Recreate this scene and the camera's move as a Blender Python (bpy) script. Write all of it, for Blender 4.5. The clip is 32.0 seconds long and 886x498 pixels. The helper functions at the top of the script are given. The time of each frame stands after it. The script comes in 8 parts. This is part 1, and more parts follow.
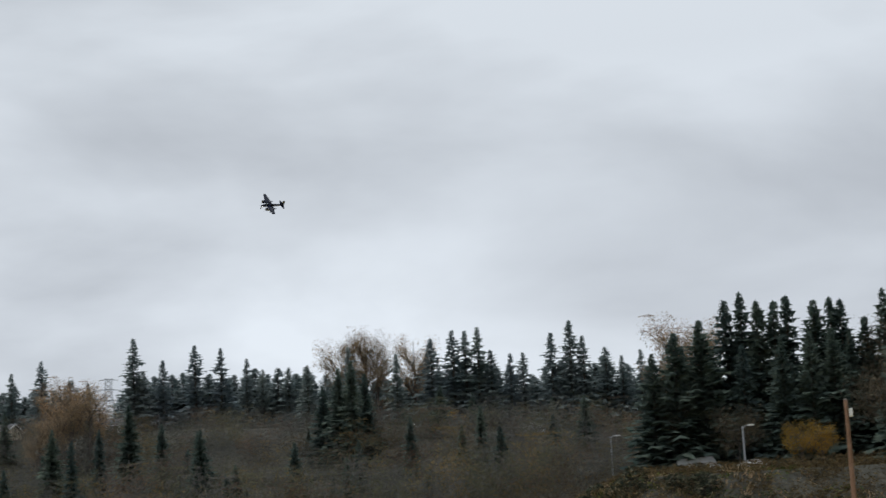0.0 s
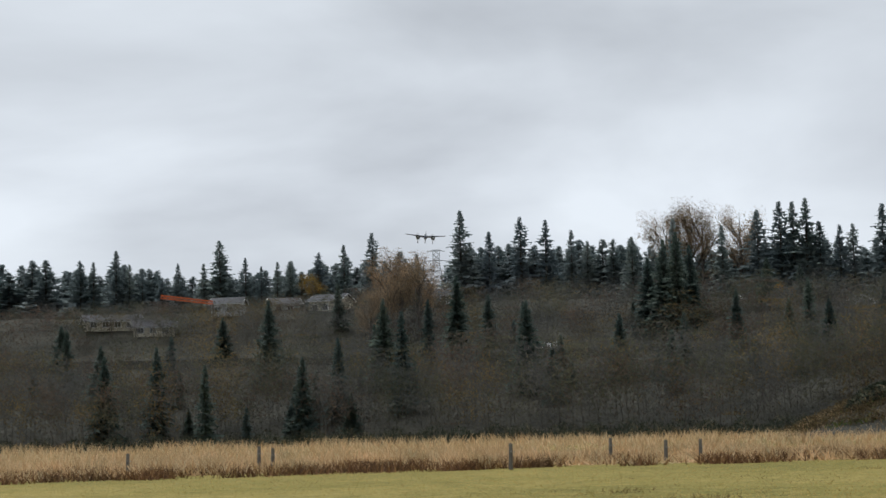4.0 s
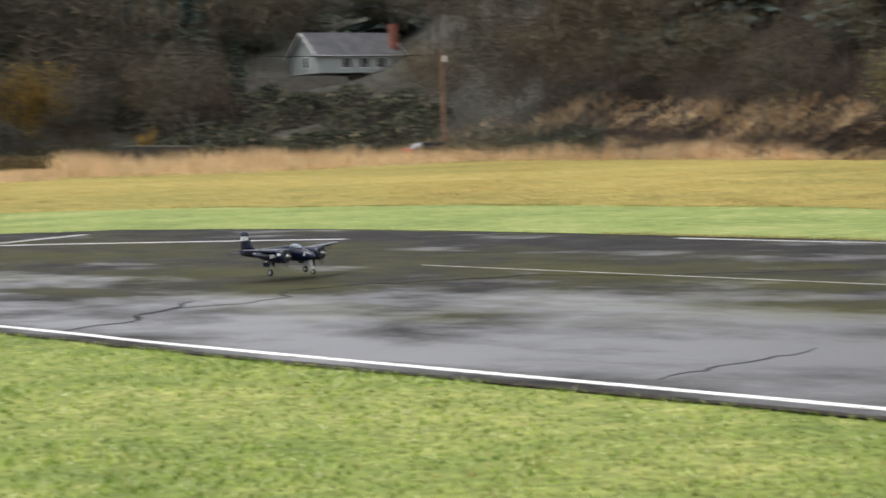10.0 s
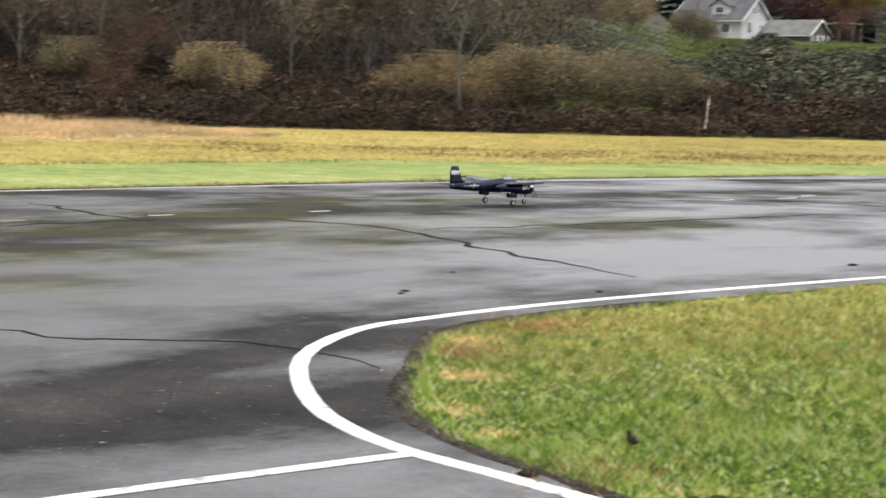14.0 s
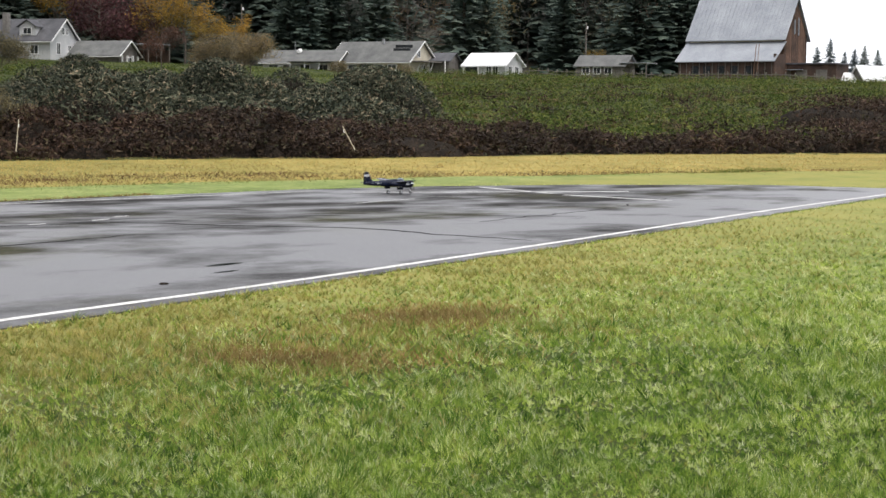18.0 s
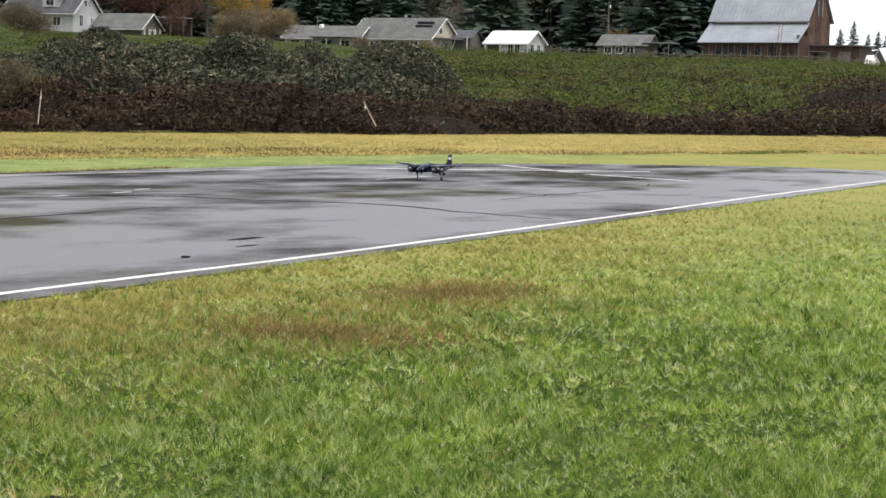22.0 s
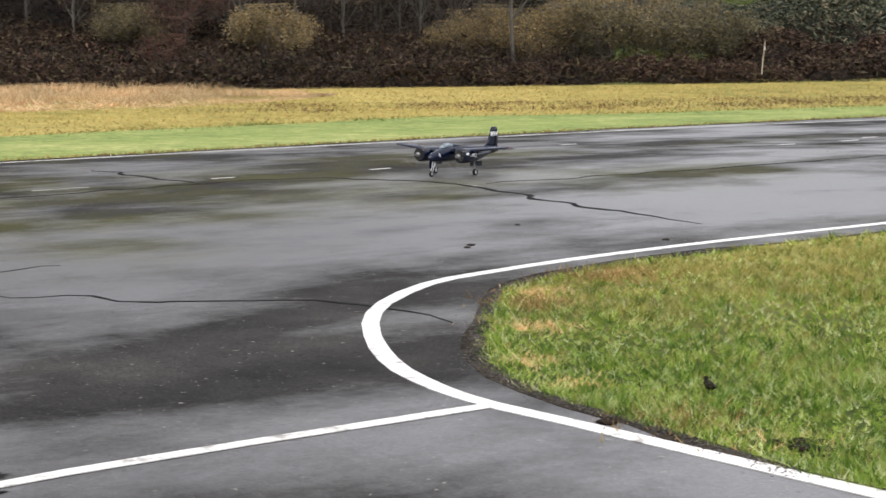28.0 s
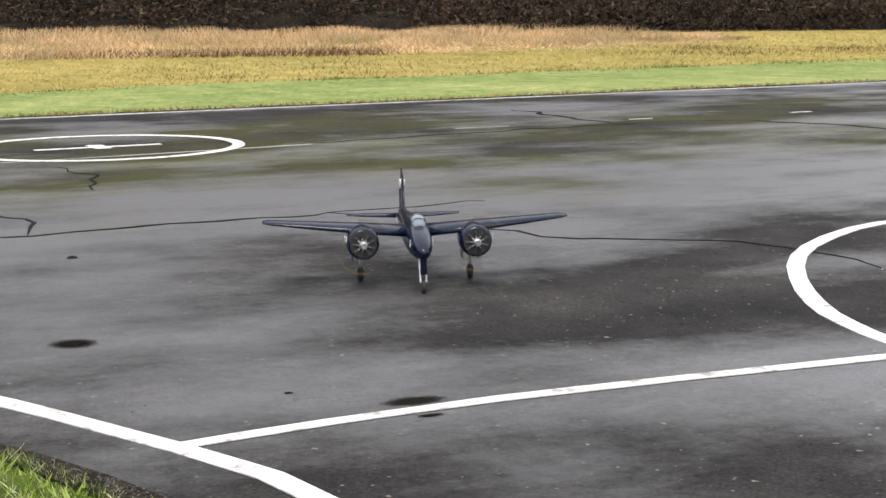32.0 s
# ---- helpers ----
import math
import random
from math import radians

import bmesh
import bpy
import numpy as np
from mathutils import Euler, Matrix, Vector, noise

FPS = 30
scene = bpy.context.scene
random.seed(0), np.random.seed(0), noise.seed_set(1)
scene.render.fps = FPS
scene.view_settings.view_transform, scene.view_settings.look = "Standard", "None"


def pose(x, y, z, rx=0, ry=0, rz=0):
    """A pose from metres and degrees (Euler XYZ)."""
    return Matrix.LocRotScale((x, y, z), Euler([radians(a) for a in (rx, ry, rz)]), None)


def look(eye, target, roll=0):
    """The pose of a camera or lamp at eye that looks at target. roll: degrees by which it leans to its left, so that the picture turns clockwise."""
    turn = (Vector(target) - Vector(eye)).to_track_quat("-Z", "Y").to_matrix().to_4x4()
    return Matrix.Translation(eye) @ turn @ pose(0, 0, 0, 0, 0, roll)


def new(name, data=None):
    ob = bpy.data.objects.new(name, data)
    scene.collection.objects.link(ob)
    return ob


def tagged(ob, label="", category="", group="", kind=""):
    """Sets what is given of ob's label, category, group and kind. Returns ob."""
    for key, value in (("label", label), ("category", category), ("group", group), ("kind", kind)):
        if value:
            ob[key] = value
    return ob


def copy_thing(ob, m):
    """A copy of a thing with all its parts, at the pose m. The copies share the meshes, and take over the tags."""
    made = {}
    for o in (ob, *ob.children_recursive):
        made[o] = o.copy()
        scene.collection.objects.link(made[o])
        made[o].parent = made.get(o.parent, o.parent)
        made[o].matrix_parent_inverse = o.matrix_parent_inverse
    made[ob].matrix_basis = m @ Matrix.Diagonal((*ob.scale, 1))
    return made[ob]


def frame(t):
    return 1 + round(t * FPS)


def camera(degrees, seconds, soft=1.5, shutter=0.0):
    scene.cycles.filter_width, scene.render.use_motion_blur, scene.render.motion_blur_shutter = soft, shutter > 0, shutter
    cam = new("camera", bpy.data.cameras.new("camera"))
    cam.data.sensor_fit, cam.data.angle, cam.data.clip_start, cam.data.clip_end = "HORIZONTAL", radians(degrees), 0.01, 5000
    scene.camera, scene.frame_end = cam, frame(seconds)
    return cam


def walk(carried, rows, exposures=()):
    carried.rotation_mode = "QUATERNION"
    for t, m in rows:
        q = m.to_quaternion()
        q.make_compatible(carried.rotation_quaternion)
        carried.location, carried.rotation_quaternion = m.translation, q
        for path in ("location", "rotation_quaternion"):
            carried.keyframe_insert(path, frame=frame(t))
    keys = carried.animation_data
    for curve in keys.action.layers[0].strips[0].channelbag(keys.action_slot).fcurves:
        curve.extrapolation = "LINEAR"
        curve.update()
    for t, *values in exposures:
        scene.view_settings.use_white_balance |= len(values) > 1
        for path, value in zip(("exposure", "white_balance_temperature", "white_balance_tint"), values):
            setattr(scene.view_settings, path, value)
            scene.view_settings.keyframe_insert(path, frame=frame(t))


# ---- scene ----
cam = camera(28.0, 32.0, soft=1.5, shutter=0.3)
# seconds, eye x, y, z, heading to the left of +y, tilt up, lean
PATH = [
    (0, -1.50, -2.00, 2.21, 163.85, 9.48, -2.81), (0.5, -1.50, -2.00, 2.21, 166.33, 9.25, -2.38),
    (1, -1.50, -2.00, 2.21, 168.20, 9.12, -2.11), (1.5, -1.50, -2.00, 2.21, 171.12, 8.53, -1.87),
    (2, -1.50, -2.00, 2.21, 174.75, 8.02, -1.80), (2.5, -1.50, -2.00, 2.21, 176.03, 7.73, -1.76),
    (4.5, -1.50, -2.00, 2.21, 173.69, 4.85, -1.62), (5, -1.50, -2.00, 2.21, 173.11, 3.83, -1.60),
    (5.5, -1.50, -2.00, 2.21, 173.07, 2.57, -1.62), (6, -1.50, -2.00, 2.21, 172.50, 2.00, -1.59),
    (6.5, -1.50, -2.00, 2.21, 170.92, 1.62, -1.62), (7, -1.50, -2.00, 2.21, 168.94, 0.69, -1.57),
    (7.5, -1.50, -2.00, 2.21, 166.37, -0.52, -1.64), (8, -1.50, -2.00, 2.21, 161.92, -1.05, -1.63),
    (8.5, -0.76, -0.43, 1.87, 157.11, -1.37, -3.26), (9, -0.28, 0.39, 1.91, 151.06, -1.83, -2.24),
    (9.5, -0.21, 0.03, 1.65, 144.00, -1.93, -1.81), (10, -0.11, -0.09, 1.61, 133.30, -3.53, -1.83),
    (10.5, -0.12, -0.10, 1.63, 123.78, -3.48, -0.64), (11, -0.08, -0.12, 1.53, 110.89, -3.96, 0.58),
    (11.3, -0.06, -0.12, 1.55, 103.49, -4.01, 1.99), (11.5, -0.06, -0.12, 1.54, 98.33, -5.27, 3.33),
    (12, -0.07, -0.09, 1.55, 83.38, -5.69, 1.77), (12.2, -0.06, -0.08, 1.54, 78.39, -5.77, 1.52),
    (12.5, -0.05, -0.07, 1.56, 72.19, -6.22, 1.41), (13, -0.02, -0.02, 1.56, 62.82, -6.44, 1.57),
    (13.5, 0.00, 0.05, 1.58, 55.98, -6.17, 1.13), (14, 0.01, 0.06, 1.59, 49.64, -5.41, 1.54),
    (14.5, 0.01, 0.06, 1.60, 44.46, -4.79, 2.61), (15, 0.07, 0.09, 1.60, 40.57, -4.28, 0.89),
    (15.5, 0.09, 0.11, 1.61, 36.69, -3.95, 0.61), (17.5, 0.08, 0.11, 1.61, 28.68, -4.27, 0.07),
    (18, 0.08, 0.11, 1.61, 27.93, -4.35, 0.56), (18.5, 0.06, 0.13, 1.61, 27.33, -4.37, 1.06),
    (19, 0.06, 0.13, 1.60, 26.96, -4.45, 1.15), (19.5, 0.06, 0.13, 1.60, 26.89, -4.58, 1.19),
    (20, 0.06, 0.12, 1.60, 26.93, -4.75, 1.42), (20.5, 0.06, 0.11, 1.60, 27.07, -4.84, 1.57),
    (21, 0.07, 0.10, 1.61, 27.29, -4.89, 1.62), (21.5, 0.08, 0.09, 1.60, 27.74, -4.97, 1.39),
    (22, 0.08, 0.07, 1.61, 28.53, -5.09, 1.34), (22.5, 0.08, 0.07, 1.60, 29.71, -5.29, 1.29),
    (23, 0.07, 0.09, 1.61, 31.65, -5.53, 0.87), (23.5, 0.07, 0.07, 1.60, 34.27, -5.86, 0.49),
    (24, 0.03, 0.06, 1.58, 36.89, -6.28, 0.86), (24.5, 0.02, 0.05, 1.58, 38.90, -6.46, 0.83),
    (26.5, 0.01, 0.02, 1.58, 45.17, -6.86, -0.51), (27, 0.02, 0.01, 1.58, 46.96, -6.86, -0.74),
    (27.5, -0.01, 0.00, 1.58, 49.28, -6.88, -0.65), (28, -0.04, 0.02, 1.57, 51.48, -6.84, -0.49),
    (28.5, -0.07, 0.02, 1.56, 53.95, -7.02, -0.46), (29, -0.08, 0.00, 1.56, 56.20, -7.20, -0.09),
    (29.5, -0.10, -0.03, 1.55, 58.36, -7.28, -0.01), (30, -0.11, -0.05, 1.54, 60.92, -7.55, 0.22),
    (30.5, -0.10, -0.07, 1.54, 62.68, -7.87, 0.07), (31, -0.08, -0.07, 1.54, 63.75, -8.11, -0.42),
    (31.5, -0.08, -0.08, 1.54, 64.36, -8.33, -0.57), (32, -0.08, -0.07, 1.54, 64.66, -8.51, -0.68),
]
walk(cam, [(t, pose(x, y, z, 90 + tilt, 0, head) @ pose(0, 0, 0, 0, 0, lean)) for t, x, y, z, head, tilt, lean in PATH],
     exposures=[(0, -0.04, 6500, 7), (1, -0.2, 6500, 7), (2.5, -0.12, 6500, 7), (5, 0.05, 6500, 7), (6.4, 0.08, 6500, 7), (7.2, -0.02, 6500, 8), (7.8, 0.75, 6900, 9), (8.5, 0.87, 7000, 10), (9.5, 0.9, 6900, 11), (10.2, 0.87, 6700, 11), (11, 1.42, 6600, 11), (12, 1.13, 6800, 11), (14, 1.2, 6900, 11), (15, 1.1, 6900, 11), (19, 0.82, 6800, 12), (24, 0.84, 6850, 12), (27, 0.93, 6800, 12), (32, 1.02, 6850, 12)])

# ---- overcast sky and a weak, wide sun ----
world = bpy.data.worlds.new("overcast_sky")
scene.world = world
world.use_nodes = True
nt = world.node_tree
for n in list(nt.nodes):
    nt.nodes.remove(n)
sky_out = nt.nodes.new("ShaderNodeOutputWorld")
sky_bg = nt.nodes.new("ShaderNodeBackground")
sky_co = nt.nodes.new("ShaderNodeTexCoord")
sky_map = nt.nodes.new("ShaderNodeMapping")
sky_map.inputs["Scale"].default_value = (1.0, 1.0, 2.8)
sky_map.inputs["Location"].default_value = (3.1, 1.7, 0.35)
sky_n1 = nt.nodes.new("ShaderNodeTexNoise")
sky_n1.inputs["Scale"].default_value = 3.0
sky_n1.inputs["Detail"].default_value = 7
sky_n1.inputs["Roughness"].default_value = 0.47
sky_n1.inputs["Distortion"].default_value = 0.35
sky_ramp = nt.nodes.new("ShaderNodeValToRGB")
sky_ramp.color_ramp.elements[0].position, sky_ramp.color_ramp.elements[0].color = 0.35, (0.50, 0.53, 0.59, 1)
sky_ramp.color_ramp.elements[1].position, sky_ramp.color_ramp.elements[1].color = 0.65, (0.82, 0.87, 0.95, 1)
nt.links.new(sky_co.outputs["Generated"], sky_map.inputs["Vector"])
nt.links.new(sky_map.outputs["Vector"], sky_n1.inputs["Vector"])
nt.links.new(sky_n1.outputs["Fac"], sky_ramp.inputs["Fac"])
# brighter towards the horizon, heavier cloud above it
sky_split, sky_band, sky_mix = nt.nodes.new("ShaderNodeSeparateXYZ"), nt.nodes.new("ShaderNodeValToRGB"), nt.nodes.new("ShaderNodeMix")
nt.links.new(sky_co.outputs["Generated"], sky_split.inputs["Vector"])
nt.links.new(sky_split.outputs["Z"], sky_band.inputs["Fac"])
for pos, v in ((0.13, 1.0), (0.27, 0.86)):
    sky_band.color_ramp.elements.new(pos).color = (v, v, v * 1.01, 1)
sky_band.color_ramp.elements[0].color = (1.07, 1.07, 1.06, 1)
sky_band.color_ramp.elements[-1].position = 0.6
sky_mix.data_type, sky_mix.blend_type = "RGBA", "MULTIPLY"
sky_mix.inputs[0].default_value = 1.0
nt.links.new(sky_ramp.outputs["Color"], sky_mix.inputs[6])
nt.links.new(sky_band.outputs["Color"], sky_mix.inputs[7])
nt.links.new(sky_mix.outputs[2], sky_bg.inputs["Color"])
sky_bg.inputs["Strength"].default_value = 1.0
nt.links.new(sky_bg.outputs["Background"], sky_out.inputs["Surface"])
sun_data = bpy.data.lights.new("sun", "SUN")
sun_data.energy, sun_data.angle, sun_data.color = 1.5, radians(25), (1.0, 0.97, 0.93)
sun = new("sun", sun_data)
sun.matrix_world = look((30, -20, 80), (0, 0, 0))


# ---- materials ----
def links_of(m):
    m.use_nodes = True
    return m.node_tree, m.node_tree.nodes["Principled BSDF"]


def noise_node(nt, co, scale, detail=4, rough=0.6, dims="3D"):
    n = nt.nodes.new("ShaderNodeTexNoise")
    n.inputs["Scale"].default_value, n.inputs["Detail"].default_value, n.inputs["Roughness"].default_value = scale, detail, rough
    nt.links.new(co, n.inputs["Vector"])
    return n.outputs["Fac"]


def ramp_node(nt, fac, stops):
    r = nt.nodes.new("ShaderNodeValToRGB")
    el = r.color_ramp.elements
    while len(el) < len(stops):
        el.new(0.5)
    for e, (p, c) in zip(el, stops):
        e.position, e.color = p, (*c, 1)
    nt.links.new(fac, r.inputs["Fac"])
    return r.outputs["Color"]


def mix_node(nt, fac, a, b, mode="MIX"):
    m = nt.nodes.new("ShaderNodeMix")
    m.data_type, m.blend_type = "RGBA", mode
    for s, v in ((m.inputs[0], fac), (m.inputs[6], a), (m.inputs[7], b)):
        if isinstance(v, (int, float)):
            s.default_value = v
        elif isinstance(v, tuple):
            s.default_value = (*v, 1)
        else:
            nt.links.new(v, s)
    return m.outputs[2]


def bump_node(nt, bsdf, height, strength, dist):
    b = nt.nodes.new("ShaderNodeBump")
    b.inputs["Strength"].default_value, b.inputs["Distance"].default_value = strength, dist
    nt.links.new(height, b.inputs["Height"])
    nt.links.new(b.outputs["Normal"], bsdf.inputs["Normal"])


def surface(name, c1, c2, scale=3.0, fine=40.0, rough=0.8, metal=0.0, bump=0.2, dist=0.01, coat=0.0, spec=0.5, vary=0.12, where="Object"):
    """A plain surface with blotches and grain."""
    m = bpy.data.materials.new(name)
    nt, bsdf = links_of(m)
    co = nt.nodes.new("ShaderNodeTexCoord").outputs[where]
    big, small = noise_node(nt, co, scale), noise_node(nt, co, fine, 3)
    col = ramp_node(nt, big, [(0.32, c1), (0.68, c2)])
    dark = ramp_node(nt, small, [(0.3, (1 - vary * 2.2,) * 3), (0.7, (1 + vary,) * 3)])
    nt.links.new(mix_node(nt, 1.0, col, dark, "MULTIPLY"), bsdf.inputs["Base Color"])
    bsdf.inputs["Roughness"].default_value, bsdf.inputs["Metallic"].default_value = rough, metal
    bsdf.inputs["Coat Weight"].default_value = coat
    bsdf.inputs["Specular IOR Level"].default_value = spec
    if bump:
        bump_node(nt, bsdf, small, bump, dist)
    return m


def foliage(name, stops, rough=0.75, translucent=0.0, big=0.08, where="Geometry"):
    """Leaves, twigs and blades: a colour for each island, and slow drifts over metres."""
    m = bpy.data.materials.new(name)
    nt, bsdf = links_of(m)
    g = nt.nodes.new("ShaderNodeNewGeometry")
    ob = nt.nodes.new("ShaderNodeObjectInfo")
    isl = ramp_node(nt, g.outputs["Random Per Island"], stops)
    drift = ramp_node(nt, noise_node(nt, g.outputs["Position"], big, 3), [(0.3, (0.60, 0.66, 0.62)), (0.7, (1.30, 1.2, 1.12))])
    own = ramp_node(nt, ob.outputs["Random"], [(0.0, (0.78, 0.8, 0.86)), (1.0, (1.18, 1.12, 1.05))])
    col = mix_node(nt, 1.0, mix_node(nt, 1.0, isl, drift, "MULTIPLY"), own, "MULTIPLY")
    nt.links.new(col, bsdf.inputs["Base Color"])
    bsdf.inputs["Roughness"].default_value = rough
    bsdf.inputs["Specular IOR Level"].default_value = 0.2
    if translucent:
        thin, mix = nt.nodes.new("ShaderNodeBsdfTranslucent"), nt.nodes.new("ShaderNodeMixShader")
        nt.links.new(col, thin.inputs["Color"])
        mix.inputs["Fac"].default_value = translucent
        nt.links.new(bsdf.outputs["BSDF"], mix.inputs[1])
        nt.links.new(thin.outputs["BSDF"], mix.inputs[2])
        nt.links.new(mix.outputs["Shader"], nt.nodes["Material Output"].inputs["Surface"])
    return m


M = {}
M["bark"] = surface("bark", (0.06, 0.05, 0.04), (0.16, 0.14, 0.12), 2.0, 25, 0.9, bump=0.5)
M["pale_bark"] = surface("pale_bark", (0.075, 0.068, 0.056), (0.15, 0.138, 0.12), 1.2, 14, 0.9, bump=0.4)
M["pole_wood"] = surface("pole_wood", (0.16, 0.085, 0.05), (0.30, 0.18, 0.12), 0.8, 16, 0.85, bump=0.4)
M["grey_wood"] = surface("grey_wood", (0.10, 0.09, 0.08), (0.20, 0.18, 0.16), 1.5, 18, 0.9, bump=0.4)
# distance haze put into the firs' colour: lighter and bluer, most on the ridge
M["needles"] = foliage("needles", [(0.0, (0.076, 0.114, 0.110)), (0.5, (0.110, 0.156, 0.144)), (1.0, (0.148, 0.196, 0.172))], translucent=0.45)
M["haze_needles"] = foliage("haze_needles", [(0.0, (0.190, 0.245, 0.268)), (0.5, (0.240, 0.300, 0.320)), (1.0, (0.290, 0.350, 0.362))], translucent=0.5)
# pale grey-blue tint puts distance haze into the twigs' colour
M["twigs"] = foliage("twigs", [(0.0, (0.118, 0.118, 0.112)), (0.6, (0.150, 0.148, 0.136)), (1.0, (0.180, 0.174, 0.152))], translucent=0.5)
M["olive_twigs"] = foliage("olive_twigs", [(0.0, (0.105, 0.108, 0.072)), (0.6, (0.150, 0.148, 0.098)), (1.0, (0.195, 0.185, 0.12))], translucent=0.5)
M["rust_twigs"] = foliage("rust_twigs", [(0.0, (0.135, 0.098, 0.075)), (0.6, (0.185, 0.135, 0.10)), (1.0, (0.20, 0.155, 0.12))], translucent=0.5)
M["gold_twigs"] = foliage("gold_twigs", [(0.0, (0.17, 0.125, 0.06)), (0.6, (0.25, 0.19, 0.09)), (1.0, (0.28, 0.215, 0.11))], translucent=0.5)
M["grey_twigs"] = foliage("grey_twigs", [(0.0, (0.034, 0.028, 0.021)), (0.6, (0.082, 0.071, 0.052)), (1.0, (0.160, 0.145, 0.105))])
M["twigs_red"] = foliage("twigs_red", [(0.0, (0.045, 0.024, 0.021)), (0.6, (0.085, 0.046, 0.038)), (1.0, (0.13, 0.075, 0.055))])
M["tan_leaves"] = foliage("tan_leaves", [(0.0, (0.22, 0.155, 0.10)), (0.5, (0.36, 0.265, 0.175)), (1.0, (0.46, 0.35, 0.24))], translucent=0.3)
M["gold_leaves"] = foliage("gold_leaves", [(0.0, (0.20, 0.13, 0.03)), (0.5, (0.40, 0.25, 0.05)), (1.0, (0.52, 0.33, 0.08))], translucent=0.3)
M["olive_leaves"] = foliage("olive_leaves", [(0.0, (0.072, 0.062, 0.035)), (0.5, (0.21, 0.172, 0.095)), (1.0, (0.38, 0.31, 0.165))], translucent=0.25)
M["plum_leaves"] = foliage("plum_leaves", [(0.0, (0.05, 0.022, 0.026)), (1.0, (0.11, 0.045, 0.05))])
M["bramble_brown"] = foliage("bramble_brown", [(0.0, (0.010, 0.006, 0.005)), (0.5, (0.038, 0.023, 0.017)), (0.85, (0.105, 0.066, 0.045)), (1.0, (0.075, 0.080, 0.036))], big=0.15)
M["bramble_green"] = foliage("bramble_green", [(0.0, (0.007, 0.011, 0.008)), (0.5, (0.034, 0.046, 0.031)), (0.82, (0.105, 0.120, 0.088)), (1.0, (0.20, 0.165, 0.12))], big=0.35)
# greyed and paled for the haze over the far slope
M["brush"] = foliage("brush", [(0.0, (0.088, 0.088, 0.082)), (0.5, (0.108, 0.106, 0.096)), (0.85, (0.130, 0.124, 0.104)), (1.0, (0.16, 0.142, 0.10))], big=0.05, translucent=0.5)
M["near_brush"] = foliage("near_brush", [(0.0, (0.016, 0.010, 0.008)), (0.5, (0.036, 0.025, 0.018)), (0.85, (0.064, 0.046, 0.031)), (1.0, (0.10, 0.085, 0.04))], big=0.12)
M["lawn_blades"] = foliage("lawn_blades", [(0.0, (0.055, 0.130, 0.013)), (0.4, (0.24, 0.375, 0.042)), (0.75, (0.56, 0.70, 0.17)), (1.0, (0.90, 0.94, 0.60))], big=1.4, translucent=0.45)
M["coarse_blades"] = foliage("coarse_blades", [(0.0, (0.025, 0.075, 0.008)), (0.5, (0.085, 0.195, 0.020)), (1.0, (0.34, 0.50, 0.10))], big=2.0, translucent=0.45)
M["straw_blades"] = foliage("straw_blades", [(0.0, (0.17, 0.18, 0.040)), (0.5, (0.37, 0.35, 0.095)), (1.0, (0.60, 0.52, 0.23))], big=3.0, translucent=0.45)
M["bank_leaves"] = foliage("bank_leaves", [(0.0, (0.013, 0.025, 0.006)), (0.5, (0.052, 0.090, 0.018)), (1.0, (0.16, 0.185, 0.048))], big=0.3, translucent=0.3)
M["bank_dry"] = foliage("bank_dry", [(0.0, (0.040, 0.031, 0.018)), (0.6, (0.092, 0.070, 0.038)), (1.0, (0.18, 0.14, 0.068))], big=0.6, translucent=0.2)
M["meadow_blades"] = foliage("meadow_blades", [(0.0, (0.31, 0.240, 0.076)), (0.5, (0.47, 0.355, 0.130)), (0.9, (0.60, 0.465, 0.21)), (1.0, (0.29, 0.32, 0.08))], big=0.12, translucent=0.45)
M["reed_blades"] = foliage("reed_blades", [(0.0, (0.50, 0.31, 0.16)), (0.5, (0.78, 0.55, 0.32)), (1.0, (0.88, 0.70, 0.46))], big=0.35, translucent=0.4)
M["dead_blades"] = foliage("dead_blades", [(0.0, (0.17, 0.105, 0.040)), (0.5, (0.32, 0.215, 0.090)), (1.0, (0.46, 0.36, 0.16))], big=0.6, translucent=0.4)
M["weed_leaves"] = foliage("weed_leaves", [(0.0, (0.08, 0.14, 0.03)), (0.6, (0.14, 0.21, 0.045)), (1.0, (0.25, 0.25, 0.08))], big=0.4, translucent=0.4)
M["dry_weeds"] = foliage("dry_weeds", [(0.0, (0.07, 0.036, 0.022)), (0.6, (0.15, 0.085, 0.045)), (1.0, (0.26, 0.16, 0.075))], big=0.3, translucent=0.2)


from mathutils.geometry import delaunay_2d_cdt


# ---- mesh helpers ----
def part(name, bm, material, parent=None, label="", smooth=False):
    """Links a bmesh as one mesh object under a thing or a part."""
    me = bpy.data.meshes.new(name)
    bm.to_mesh(me)
    bm.free()
    if material:
        me.materials.append(material)
    if smooth:
        for p in me.polygons:
            p.use_smooth = True
    ob = new(name, me)
    ob.parent = parent
    if label:
        tagged(ob, label)
    return ob


